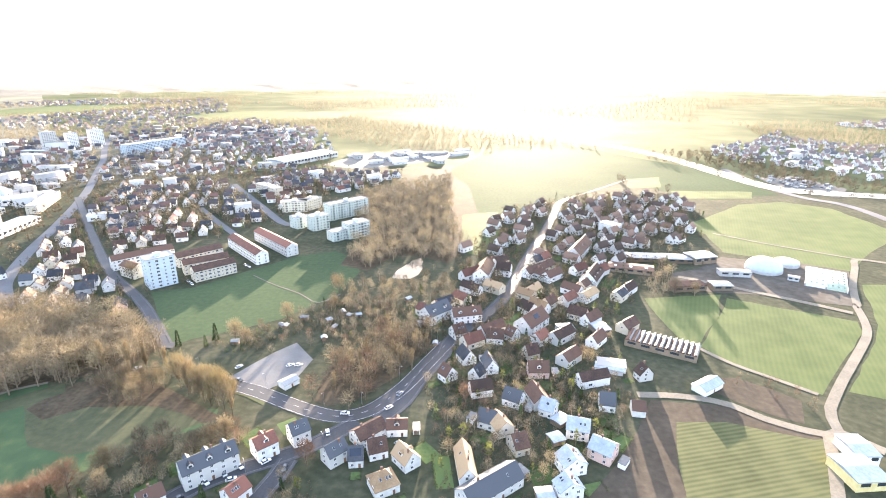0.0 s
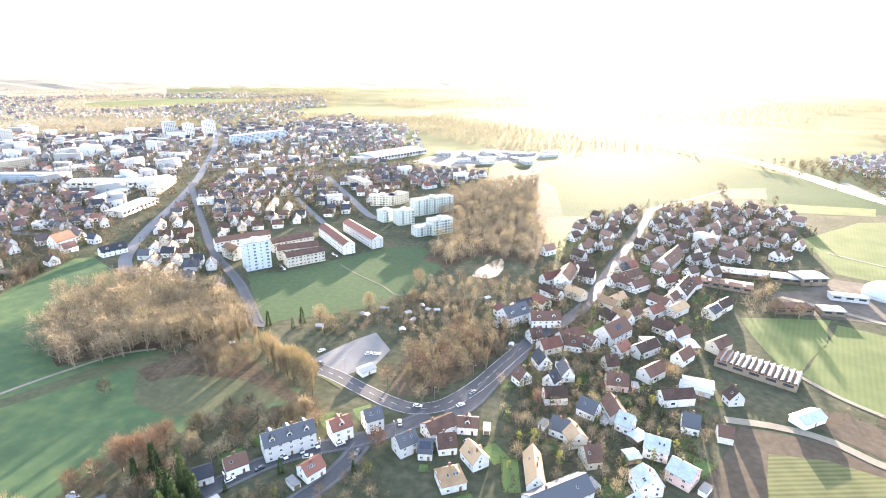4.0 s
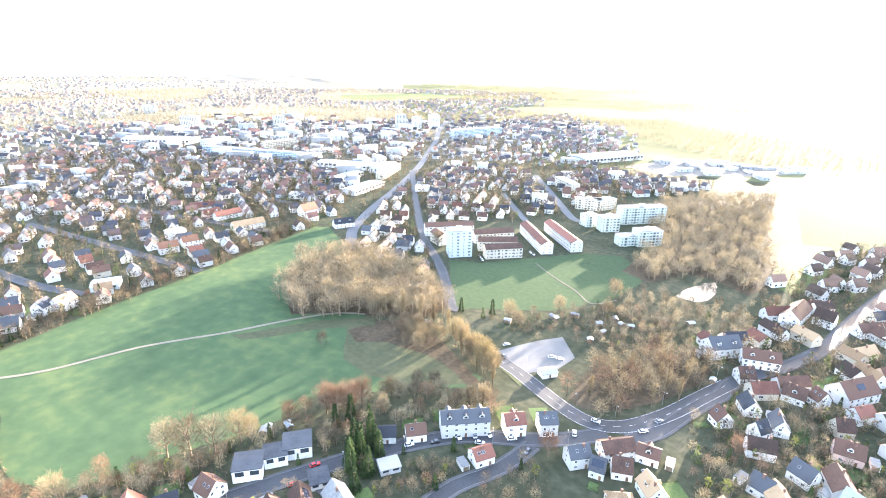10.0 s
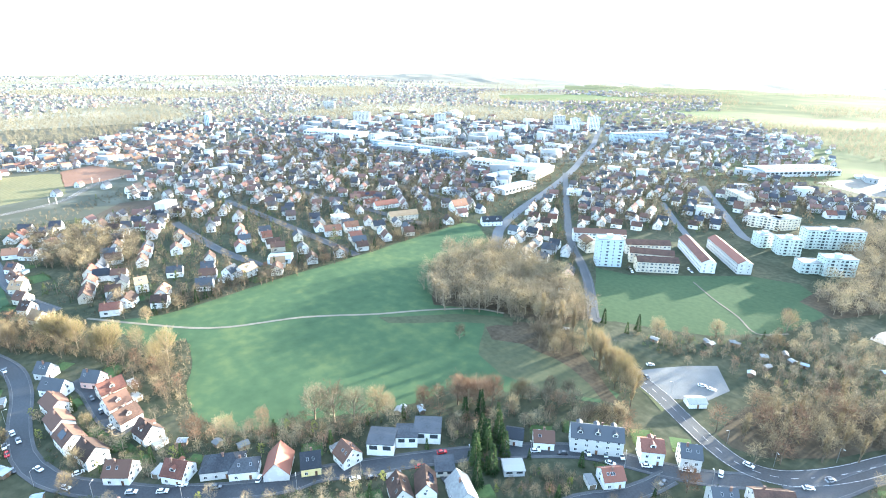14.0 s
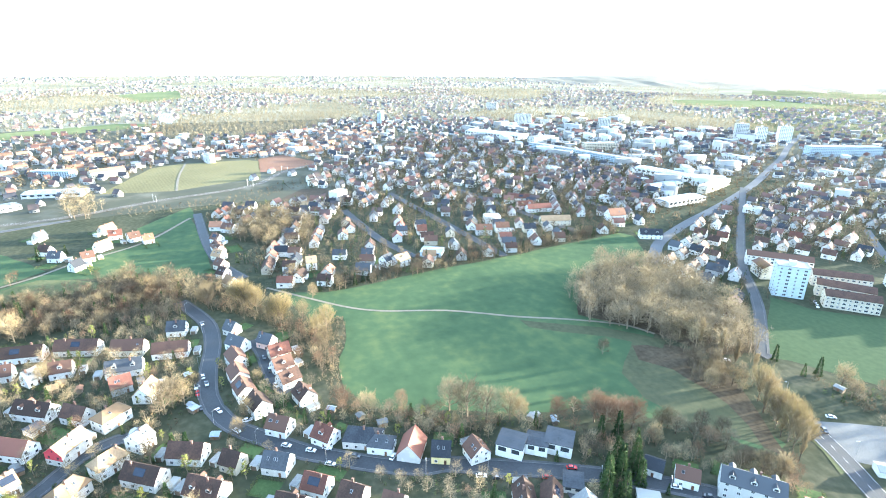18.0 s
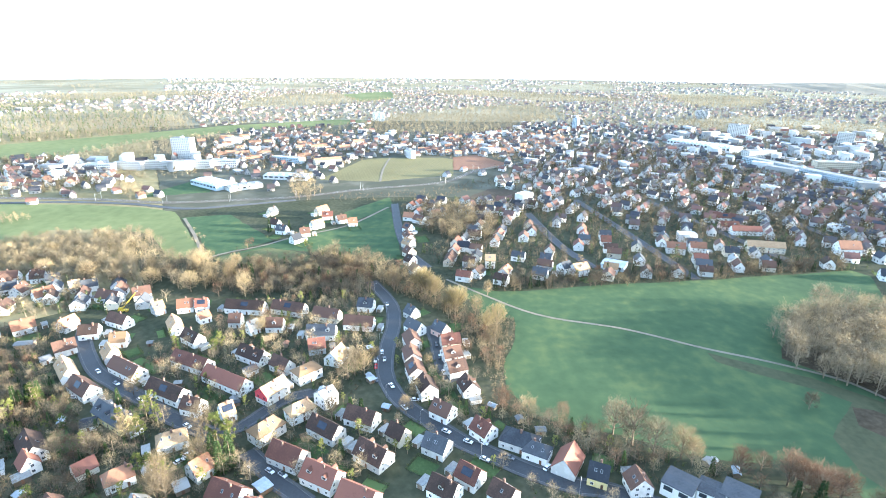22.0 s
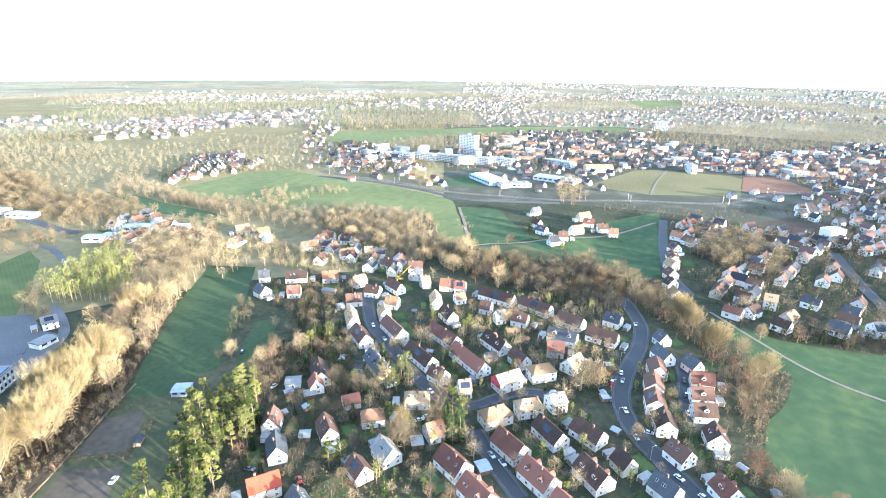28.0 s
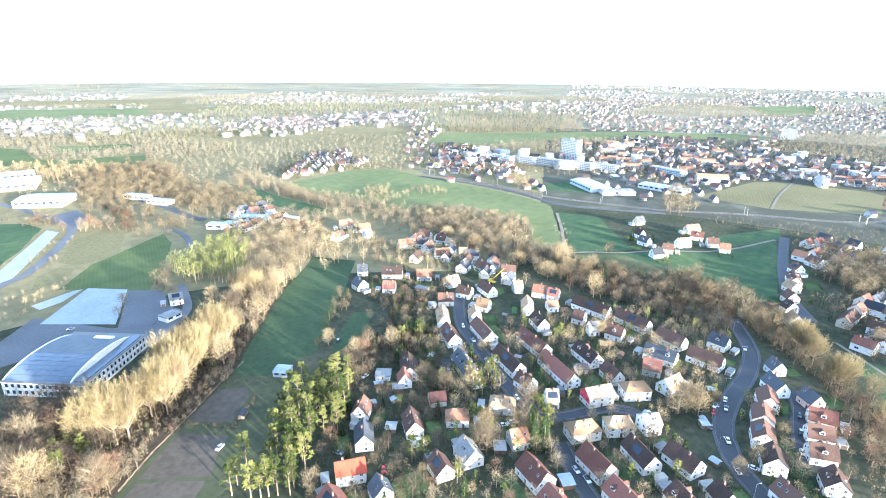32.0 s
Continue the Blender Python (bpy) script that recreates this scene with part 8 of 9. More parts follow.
for row in [(-391.2, -152.8, 24, 'gold'), (-383.4, -130.8, 18, 'gold'), (-358.3, -113.2, 18, 'gold'), (-403.5, -131.5, 16, 'gold'), (-386.5, -235.1, 18, 'bare'), (-393.5, -190.4, 18, 'gold'), (-391.5, -157.8, 19, 'gold'), (-395.1, -217.8, 16, 'gold'), (-359.7, -227.7, 12, 'bare'), (-420.2, -295.5, 12, 'bare'), (-506.3, -128.8, 13, 'fir'), (-516.1, -111.7, 9, 'fir'), (-455.8, -85.8, 9, 'pine')]:
    tree(*row)
for row in [(-204.0, 197.0, 11, 'bare')]:
    tree(*row)
for row in [(11.2, 224.9, 12, 'red'), (81.5, 261.0, 12, 'gold'), (168.8, 355.7, 15, 'bare'), (183.2, 354.5, 12, 'bare')]:
    tree(*row)
grove("grove", [(-468, -454), (-507, -484), (-543, -472), (-505, -433), (-566, -434), (-569, -395), (-552, -384), (-543, -416), (-482, -414)], 7, ['bare', 'gold'], 5, 9, 41, 'hedge between the fields', False)
grove("grove", [(-533, -218), (-530, -211), (-440, -166), (-436, -168)], 5, ['bare', 'gold'], 3, 5, 42, 'hedge beside the track', False)
grove("grove", [(-732, -151), (-766, -141), (-720, -118), (-635, -105), (-610, -115), (-655, -131)], 9, ['gold', 'bare'], 9, 14, 43, 'trees by the railway', False)
grove("grove", [(-703, -362), (-704, -339), (-640, -307), (-641, -324)], 9, ['gold', 'bare'], 8, 13, 44, 'trees by the railway', False)
grove("grove", [(-312, -989), (-400, -952), (-461, -845), (-418, -715), (-337, -584), (-322, -619), (-330, -719), (-285, -745), (-258, -719)], 24, ['gold'], 8, 14, 45, 'golden trees by the factory', False)
grove("grove", [(-182, -713), (-190, -679), (-196, -638), (-186, -620), (-180, -666), (-172, -681)], 5, ['bare', 'gold'], 2, 4, 46, 'scrub beside the road', False)
grove("grove", [(-258.6, -267.7), (-250.9, -254.7), (-205.1, -228.4), (-181.5, -214.7), (-184.5, -222.0), (-214.8, -241.1)], 4, ['gold', 'bare', 'pine'], 4, 8, 47, 'hedge beside the narrow meadow', False)
grove("grove", [(-230.3, -220.1), (-226.2, -211.4), (-188.1, -187.2), (-181.1, -189.2), (-202.6, -202.9)], 5, ['gold', 'bare'], 6, 10, 48, 'row beside the narrow meadow', False)
for row in [(-68.3, -250.6, 14, 'pine'), (-63.5, -225.9, 14, 'pine'), (-54.2, -224.0, 14, 'pine'), (-75.0, -245.8, 13, 'pine'), (-65.8, -236.8, 12, 'pine'), (-57.0, -236.9, 12, 'pine')]:
    tree(*row)
grove("grove", [(-51.4, -303.0), (-63.1, -291.7), (-73.1, -288.3), (-83.0, -274.6), (-79.8, -243.7), (-74.2, -212.8), (-60.2, -183.9), (-29.6, -227.0)], 6.5, ['bare', 'gold', 'bare', 'red'], 9, 15, 51, 'bare trees by the hall', True)
grove("grove", [(-69.8, -203.8), (-96.0, -220.9), (-130.2, -237.6), (-170.3, -267.6), (-206.6, -292.5), (-233.4, -300.6), (-226.4, -275.9), (-175.2, -244.6), (-135.1, -224.8), (-105.8, -212.0), (-83.0, -200.5), (-68.8, -191.2)], 4.2, ['bare', 'red', 'bare', 'gold'], 3, 7, 52, 'undergrowth beside the tall trees', True)
grove("grove", [(-461, -152), (-459, -120), (-445, -90), (-417, -61), (-404, -42), (-374.3, -20.9), (-363.6, -21.8), (-378.1, -40.3), (-373.8, -61.9), (-381.6, -90.8), (-402, -121)], 6.5, ['bare', 'bare', 'gold', 'red'], 6, 13, 53, 'belt of trees behind the houses', True)
grove("grove", [(-385.2, -15.4), (-399.7, -5.4), (-398.4, 12.4), (-334.7, 28.1), (-313.2, 41.3), (-291.6, 52.9), (-278.4, 57.1), (-243.6, 54.5), (-247.8, 46.2), (-273.8, 41.8), (-300.6, 34.8), (-329.7, 21.0), (-339.0, 5.7), (-352.0, -7.5)], 6, ['bare', 'gold', 'bare', 'red'], 5, 11, 54, 'belt of trees beside the meadow', True)
grove("grove", [(151.4, 379.4), (180, 405), (204.1, 396.8), (191.4, 364.8), (164.9, 352.2), (145.0, 338.0)], 8, ['bare', 'bare', 'gold'], 7, 12, 55, 'trees by the village edge', True)
grove("grove", [(148.3, 251.7), (158.3, 249.7), (181.6, 228.6), (177.2, 221.4), (156.7, 232.5), (145.3, 243.2)], 6, ['bare', 'red'], 1.5, 3.5, 56, 'scrub on the storage ground', False)
grove("grove", [(-361.5, -335.4), (-366.6, -300.2), (-352.8, -271.2), (-329.8, -254.4), (-316.4, -276.3), (-312.4, -290.5)], 5.5, ['bare', 'gold', 'bare', 'fir', 'pine', 'gold', 'bare', 'red'], 5, 9, 61, 'garden trees and shrubs', True)
grove("grove", [(-280.5, -264.6), (-288.6, -239.5), (-277.6, -212.8), (-240.8, -186.2), (-222.4, -181.0), (-233.7, -201.1), (-252.5, -230.3)], 4.8, ['bare', 'gold', 'bare', 'fir', 'pine', 'gold', 'bare', 'red'], 4, 10, 62, 'garden trees and shrubs', True)
grove("grove", [(-342.5, -281.5), (-362.8, -250.5), (-347.2, -210.7), (-335.3, -207.1), (-334.7, -231.8), (-327.1, -252.3)], 5.5, ['bare', 'gold', 'bare', 'fir', 'pine', 'gold', 'bare', 'red'], 4, 9, 63, 'garden trees and shrubs', True)
grove("grove", [(-277.6, -212.8), (-277.0, -199.6), (-232.9, -169.4), (-222.1, -151.7), (-212.9, -171.2), (-240.3, -187.2)], 5, ['bare', 'gold', 'bare', 'fir', 'pine', 'gold', 'bare', 'red'], 4, 9, 66, 'garden trees and shrubs', True)
grove("grove", [(-429, -277), (-444, -255), (-393.2, -222.1), (-377.1, -232.3)], 10, ['gold', 'bare'], 12, 16, 64, 'round bare trees', True)
grove("grove", [(-381.4, -389.0), (-367.7, -361.5), (-334.6, -331.0), (-330.5, -306.2), (-358.0, -330.1), (-354.6, -349.5), (-350.0, -358.9)], 8, ['gold', 'bare'], 8, 13, 65, 'bare trees by the small road', True)
grove("grove", [(-414, -146), (-442, -94), (-438, -69), (-436, -38), (-397.2, -17.4), (-367.0, -18.4), (-356.7, -32.6), (-347.8, -44.2), (-349.5, -65.9), (-358.6, -93.7), (-366.0, -125.1)], 5.6, ['bare', 'gold', 'bare', 'fir', 'bare', 'gold'], 5, 12, 67, 'belt of trees above the houses', True)
grove("grove", [(-444, -72), (-449, -62), (-410, -26), (-403, -6), (-379.8, 1.1), (-363.3, -11.6), (-390.3, -31.8)], 8, ['gold', 'gold', 'bare'], 11, 16, 68, 'golden trees above the street', True)
grove("grove", [(-418, -182), (-441, -173), (-426, -156), (-381.2, -130.6), (-361.5, -134.5), (-369.8, -154.3)], 9, ['gold', 'bare'], 12, 16, 69, 'golden trees above the houses', True)
far_trees('undergrowth', scatter([(-385.2, -15.4), (-399.7, -5.4), (-398.4, 12.4), (-334.7, 28.1), (-313.2, 41.3), (-291.6, 52.9), (-278.4, 57.1), (-243.6, 54.5), (-247.8, 46.2), (-273.8, 41.8), (-300.6, 34.8), (-329.7, 21.0), (-339.0, 5.7), (-352.0, -7.5)], 3.2, 400, True, 0.6), FAR_TREE, 'brown bare undergrowth below the trees', 'bare', 1.5, 4.0, 400, 22)
far_trees('undergrowth', scatter([(-461, -152), (-459, -120), (-445, -90), (-417, -61), (-404, -42), (-374.3, -20.9), (-363.6, -21.8), (-378.1, -40.3), (-373.8, -61.9), (-381.6, -90.8), (-402, -121)], 3.2, 401, True, 0.6), FAR_TREE, 'brown bare undergrowth below the trees', 'bare', 1.5, 4.0, 401, 22)
far_trees('undergrowth', scatter([(-414, -146), (-442, -94), (-438, -69), (-436, -38), (-397.2, -17.4), (-367.0, -18.4), (-356.7, -32.6), (-347.8, -44.2), (-349.5, -65.9), (-358.6, -93.7), (-366.0, -125.1)], 3.2, 402, True, 0.6), FAR_TREE, 'brown bare undergrowth below the trees', 'bare', 1.5, 4.0, 402, 22)
far_trees('undergrowth', scatter([(-51.4, -303.0), (-63.1, -291.7), (-73.1, -288.3), (-83.0, -274.6), (-79.8, -243.7), (-74.2, -212.8), (-60.2, -183.9), (-29.6, -227.0)], 3.2, 403, True, 0.6), FAR_TREE, 'brown bare undergrowth below the trees', 'bare', 1.5, 4.0, 403, 22)
grove("grove", [(-136.0, 146.1), (-107.0, 146.6), (-78.3, 165.1), (-54.4, 176.6), (-45.5, 148.4), (-119.1, 124.3)], 7, ['bare', 'gold', 'bare', 'fir', 'pine', 'gold', 'bare', 'red'], 5, 9, 71, 'garden trees and shrubs', True)
grove("grove", [(-8.8, 258.3), (45.6, 288.6), (104.3, 296.0), (96.2, 232.6), (73.9, 187.5), (22.9, 170.8), (-2.8, 190.0)], 9, ['bare', 'gold', 'bare', 'fir', 'pine', 'gold', 'bare', 'red'], 4, 8, 72, 'garden trees and shrubs', True)
far_trees('undergrowth', scatter([(-8.8, 258.3), (45.6, 288.6), (104.3, 296.0), (96.2, 232.6), (73.9, 187.5), (22.9, 170.8), (-2.8, 190.0)], 3.6, 420, True, 0.8), FAR_TREE, 'brown bushes in the village gardens', 'bare', 1.4, 3.4, 420, 22)
far_trees('undergrowth', scatter([(-22.1, 325.6), (51.9, 369.1), (96.8, 354.3), (104.3, 296.0), (45.6, 288.6), (-8.8, 258.3)], 3.6, 421, True, 0.8), FAR_TREE, 'brown bushes in the village gardens', 'bare', 1.4, 3.4, 421, 22)
far_trees('undergrowth', scatter([(-136.0, 146.1), (-107.0, 146.6), (-78.3, 165.1), (-54.4, 176.6), (-45.5, 148.4), (-119.1, 124.3)], 3.6, 422, True, 0.8), FAR_TREE, 'brown bushes in the village gardens', 'bare', 1.4, 3.4, 422, 22)
far_trees('allotment_bushes', scatter([(-657, -94), (-659, -24), (-691, 61), (-763, 155), (-742, 173), (-640, 60), (-616, -24), (-622, -91)], 6.5, 431, True, 0.5), FAR_TREE, 'brown low bushes of allotments by the railway', 'bare', 1.8, 4.0, 431, 22)


# ---- quarters of houses and gardens ----
def estate(name, pts, spacing, angle, seed, single=14):
    """A quarter of plain houses in loose rows, with garden trees between them."""
    rnd = random.Random(seed)
    village = "village" in name
    if village:
        places = [(x, y, angle + rnd.choice((0, 0, math.pi / 2)) + rnd.gauss(0, 0.09)) for x, y in scatter(pts, spacing, seed, True, 6.0)]
    else:
        places = [(x, y, t + (math.pi / 2 if ((j * 7 + seed) % 5 < 2) != (rnd.random() < 0.2) else 0) + rnd.gauss(0, 0.05)) for x, y, t, j in rows_of(pts, spacing * 0.7, spacing * 0.95, angle, seed)]
    places.sort(key=lambda p: p[0] ** 2 + p[1] ** 2)
    for x, y, t in places[:single]:
        house(x, y, math.degrees(t), rnd.uniform(10, 18) if village else rnd.uniform(9, 12.5), rnd.uniform(7.6, 9), rnd.uniform(4.4, 5.2), rnd.uniform(8, 9), rnd.choices("brostg", [60, 20, 2, 4, 12, 2] if village else [46, 13, 2, 33, 3, 3])[0], rnd.choice((None, None, WALL_CREAM)) if village else None, True, name)
    far_town("houses", places[single:], "rows of white houses with brown and red roofs", seed, angle, 0.03, (10, 14) if village else (8.5, 12), (5.2, 6.6), VILLAGE_ROOF if village else QUARTER_ROOF, QUARTER_WALL, (7.2, 8.8))
    far_trees("garden_trees", scatter(pts, spacing * 0.45, seed + 50, True, 2.0), FAR_TREE, "brown bare trees in the gardens", "bare", 4, 9, seed, 60)
    grove("garden_trees", pts, max(11.0, spacing * 0.46), ["bare", "gold", "bare", "bare", "fir"], 6, 13, seed + 70, "tall bare trees between the houses", True, 2.0, 90)
    far_trees("garden_conifers", scatter(pts, spacing * 1.3, seed + 90, True, 2.0), FAR_PINE, "dark green conifers in the gardens", "fir", 5, 11, seed, 60)
    far_trees("garden_bushes", scatter(pts, spacing * 0.36, seed + 30, True, 1.0), FAR_PINE if seed % 2 else FAR_TREE, "low dark hedges and bushes in the gardens", "bare", 1.8, 4.0, seed + 3, 14)


estate('gardens quarter', [(-585, 70), (-772, 160), (-868, 251), (-1057, 433), (-822, 551), (-645, 644), (-557, 563), (-390, 410), (-382.9, 368.7), (-371.3, 239.5), (-370.2, 145.6), (-366.2, 72.6), (-386.7, 36.8), (-506, 74)], 25, 2.5, 21, 45)
estate('quarter by the flats', [(-433, 641), (-438, 703), (-371, 758), (-280, 721), (-189, 564), (-215, 502), (-255, 468), (-289, 437), (-372, 542)], 22, 0.6, 22)
estate('quarter by the road', [(-412, 532), (-381, 553), (-290, 430), (-228.5, 358.5), (-206.1, 321.4), (-240.2, 321.4), (-283.9, 334.5), (-306.2, 348.5), (-370, 460)], 22, 0.6, 23, 25)
estate('quarter beyond the flats', [(-276, 721), (-215, 822), (-55, 800), (-95, 703), (-163, 671), (-187, 600)], 20, 0.5, 24)
estate('old village', [(60, 564), (107, 627), (153, 649), (226, 655), (291, 641), (266, 532), (243, 493), (195, 460), (147.0, 379.9), (112.2, 321.4), (94.1, 283.5), (69.4, 264.2), (50.1, 264.2), (30.9, 264.2), (15.7, 283.5), (2.1, 297.7), (-5.3, 321.4), (6.7, 358.5), (26, 404), (34, 460), (49, 512)], 19.5, 0.75, 25, 36)
estate('village edge', [(-0.0, 267.3), (27.6, 253.2), (55.2, 253.2), (77.6, 240.4), (99.6, 223.0), (81.7, 198.1), (46.1, 220.3), (16.6, 223.0), (-0.0, 240.4)], 26, 0.3, 26, 15)
estate('left town edge', [(-724, 497), (-687, 553), (-507, 569), (-413, 458), (-440, 416), (-495, 388), (-615, 416)], 22, 0.5, 36, 0)
estate('hillside houses', [(-407, -312), (-416, -283), (-382.9, -226.1), (-368.0, -177.5), (-344.8, -159.2), (-328.0, -177.7), (-333.3, -262.6)], 25, 0.4, 27)
estate('homes beyond the railway', [(-687, -498), (-923, -639), (-953, -595), (-833, -464), (-781, -370), (-717, -354), (-683, -418)], 26, 0.2, 28)
estate('homes beside the field', [(-661, -753), (-726, -736), (-684, -642), (-630, -584), (-578, -604), (-550, -621), (-492, -618), (-521, -669)], 22, 0.3, 37, 0)
estate('terraces beyond the path', [(-412, 17), (-440, 29), (-467, 45), (-506, 74), (-354.9, 62.8), (-359.4, 56.9), (-385.7, 39.2)], 21, 2.5, 38, 22)
estate('houses by the railway', [(-588, 1), (-619, 35), (-612, 79), (-617, 134), (-617, 187), (-555, 173), (-549, 118), (-561, 71), (-548, 39), (-534, 7)], 20, 2.4, 39, 16)
estate('hamlet by the sports ground', [(-305, -530), (-340, -529), (-376, -517), (-353, -423), (-333, -430), (-288, -454)], 24, 0.2, 29)
far_town("homes", scatter([(-869, -1372), (-1030, -1334), (-1122, -1175), (-971, -1006), (-823, -1019), (-723, -1093)], 30, 301), 'far rows of small pale houses', 301, None, 0.05, (9, 14), (4, 6), HAZED_ROOF, HAZED_WALL)
far_town("homes", scatter([(-513, -1801), (-609, -1744), (-488, -1435), (-426, -1513)], 36, 302), 'far pale houses among trees', 302, None, 0.3, (10, 20), (4, 7), HAZED_ROOF, HAZED_WALL)
far_town("homes", scatter([(-603, -1584), (-670, -1570), (-543, -1269), (-486, -1251)], 42, 303), 'far white works buildings', 303, None, 0.8, (14, 26), (5, 8), HAZED_ROOF, HAZED_WALL)
far_town("homes", scatter([(-1018, -1353), (-1278, -1217), (-1578, -1235), (-1279, -1003), (-1075, -1027), (-916, -1196)], 34, 304), 'far rows of small pale houses', 304, None, 0.1, (9, 14), (4, 6), HAZED_ROOF, HAZED_WALL)
far_town("offices", scatter([(-1041, 522), (-1205, 621), (-1327, 897), (-1168, 1107), (-727, 1052), (-540, 691), (-635, 628), (-843, 566)], 58, 31), "bright office and factory buildings of the town", 31, None, 0.7, (12, 26), (6, 9))
far_town("offices", scatter([(-506, 523), (-575, 675), (-512, 747), (-475, 680), (-411, 507), (-435, 481)], 34, 32), "bright office and factory buildings of the town", 32, None, 0.8, (12, 20), (5, 7))
far_town("offices", scatter([(-897, -332), (-1121, -383), (-1218, -230), (-1138, -80), (-970, -40), (-922, -144), (-848, -164), (-852, -267)], 30, 33), "bright office and factory buildings of the town", 33, 0.4, 0.03, (12, 24), (5, 7), FAR_ORANGE)
far_town("offices", scatter([(-787, -529), (-890, -543), (-913, -337), (-853, -287), (-817, -381), (-807, -441)], 34, 34), "bright office and factory buildings of the town", 34, 0.3, 0.5, (12, 22), (6, 9))
far_town("offices", scatter([(-1027, -20), (-1114, 60), (-1245, 387), (-964, 303), (-912, 88)], 26, 35), "bright office and factory buildings of the town", 35, 0.4, 0.03, (10, 16), (5, 6), FAR_ORANGE)


# ---- woods, hedges and garden shrubs ----
far_trees('woodland', scatter([(205, 845), (358, 845), (403, 721), (289, 671), (246, 721)], 16, 82, True, 1.0), FAR_TREE, 'scattered trees before the canal', 'bare', 8, 13, 82)
far_trees('woodland', scatter([(263, 532), (240, 655), (154, 655), (218, 493), (178, 404), (115.9, 321.4), (149.1, 339.1), (199, 404)], 15, 83, True, 1.0), FAR_TREE, 'bare trees round the village', 'bare', 6, 11, 83)
far_trees('woodland', scatter([(311, 924), (502, 1017), (612, 721), (572, 671), (481, 721), (422, 845)], 16, 84, True, 1.0), FAR_TREE, 'trees beyond the canal', 'bare', 9, 14, 84)
far_trees('woodland', scatter([(-340, -953), (-459, -948), (-438, -826), (-383, -665), (-335, -559), (-340, -529), (-286, -494), (-272, -532), (-281, -631), (-266, -676), (-285, -795)], 27, 86, True, 1.0), FAR_TREE, 'bare wood', 'bare', 9, 14, 86)
far_trees('woodland', scatter([(-214.5, 365.1), (-69, 411), (-11, 402), (-2.3, 326.3), (-35.1, 306.5), (-77.0, 332.3), (-103.1, 294.9), (-133.6, 282.8), (-158.3, 290.4)], 15, 91, True, 1.0), FAR_TREE, 'bare trees and allotment scrub', 'bare', 5, 9, 91)
far_trees('woodland', scatter([(8, 416), (34, 460), (44.0, 321.4), (-7.7, 264.2), (-27.0, 264.2), (-18.8, 290.4)], 13, 92, True, 1.0), FAR_TREE, 'bare trees at the village edge', 'bare', 7, 12, 92)
grove("grove", [(-126.8, -86.8), (-209.0, -144.2), (-280.2, -140.7), (-338.6, -93.9), (-365.4, -22.8), (-262.1, -17.8), (-215.5, -32.0), (-200.7, -0.4), (-192.1, 5.3)], 5.8, ['bare', 'gold', 'bare', 'bare', 'fir', 'bare', 'pine', 'gold', 'red'], 4, 11, 196, 'mixed garden trees and shrubs between houses')
grove("grove", [(-173.1, -163.4), (-321.1, -266.4), (-309.0, -215.3), (-245.9, -172.2), (-200.6, -133.0), (-169.6, -113.7)], 6.5, ['bare', 'gold', 'bare', 'bare', 'fir', 'bare', 'pine', 'gold', 'red'], 4, 10, 198, 'mixed garden trees and shrubs between houses')
grove("grove", [(-200.0, -207.2), (-254.6, -176.0), (-126.8, -86.8), (-94.9, -131.6), (-153.0, -170.2)], 5.8, ['bare', 'gold', 'bare', 'bare', 'fir', 'bare', 'pine', 'gold', 'red'], 4, 11, 200, 'mixed garden trees and shrubs between houses')
grove("grove", [(-0.0, 308.7), (31.9, 278.7), (74.1, 240.4), (87.1, 215.0), (37.4, 153.3), (-0.0, 153.3)], 6.5, ['bare', 'gold', 'bare', 'bare', 'fir', 'bare', 'pine', 'gold', 'red'], 4, 10, 202, 'mixed garden trees and shrubs between houses')
grove("grove", [(-288.6, 0.3), (-231.7, 27.4), (-196.4, 70.1), (-177.5, 109.2), (-143.1, 145.1), (-105.3, 107.7), (-141.5, 70.4), (-217.4, -8.1)], 6, ['bare', 'gold', 'bare', 'bare', 'fir', 'bare', 'pine', 'gold', 'red'], 4, 9.5, 203, 'mixed garden trees and shrubs between houses')
grove("grove", [(-105, 671), (-66, 721), (-19, 750), (14, 791), (29, 655), (28, 542), (15, 460), (3, 419), (-22, 437), (-42, 437), (-62, 404), (-87, 416), (-82, 460), (-74, 493), (-98, 575)], 7.6, ['bare', 'bare', 'gold'], 9, 15, 81, 'large bare wood beside the fields', True, 1.0, 190)
grove("grove", [(-374.5, -10.2), (-395.1, 1.6), (-350.4, 21.8), (-313.0, 48.5), (-303.2, 53.6), (-236.2, 49.6), (-246.6, 40.0), (-270.2, 36.9), (-303.5, 30.3), (-314.6, 19.8), (-347.9, 5.0)], 7, ['bare', 'gold', 'bare'], 4, 9, 94, 'bare trees and scrub at the meadow edge')
grove("grove", [(-215.5, 49.8), (-181.2, 101.6), (-144.0, 152.1), (-97.9, 206.5), (-84.2, 202.7), (-132.1, 147.2), (-169.9, 94.5)], 5.5, ['bare', 'red', 'gold'], 5, 10, 95, 'hedge scrub along the meadow')
grove("grove", [(-427, -159), (-435, -99), (-399.8, -69.1), (-421, -50), (-390.5, -26.9), (-363.7, -8.5), (-342.1, -28.9), (-350.7, -80.4), (-358.9, -123.7)], 9, ['bare', 'bare', 'red', 'gold'], 5, 10, 89, 'dark scrub and trees below the fields')
grove("grove", [(-500, -391), (-505, -288), (-487, -232), (-442, -208), (-431, -161), (-390.9, -147.8), (-381.0, -194.7), (-388.1, -312.8)], 10, ['bare', 'gold'], 6, 12, 88, 'belt of bare trees and scrub')
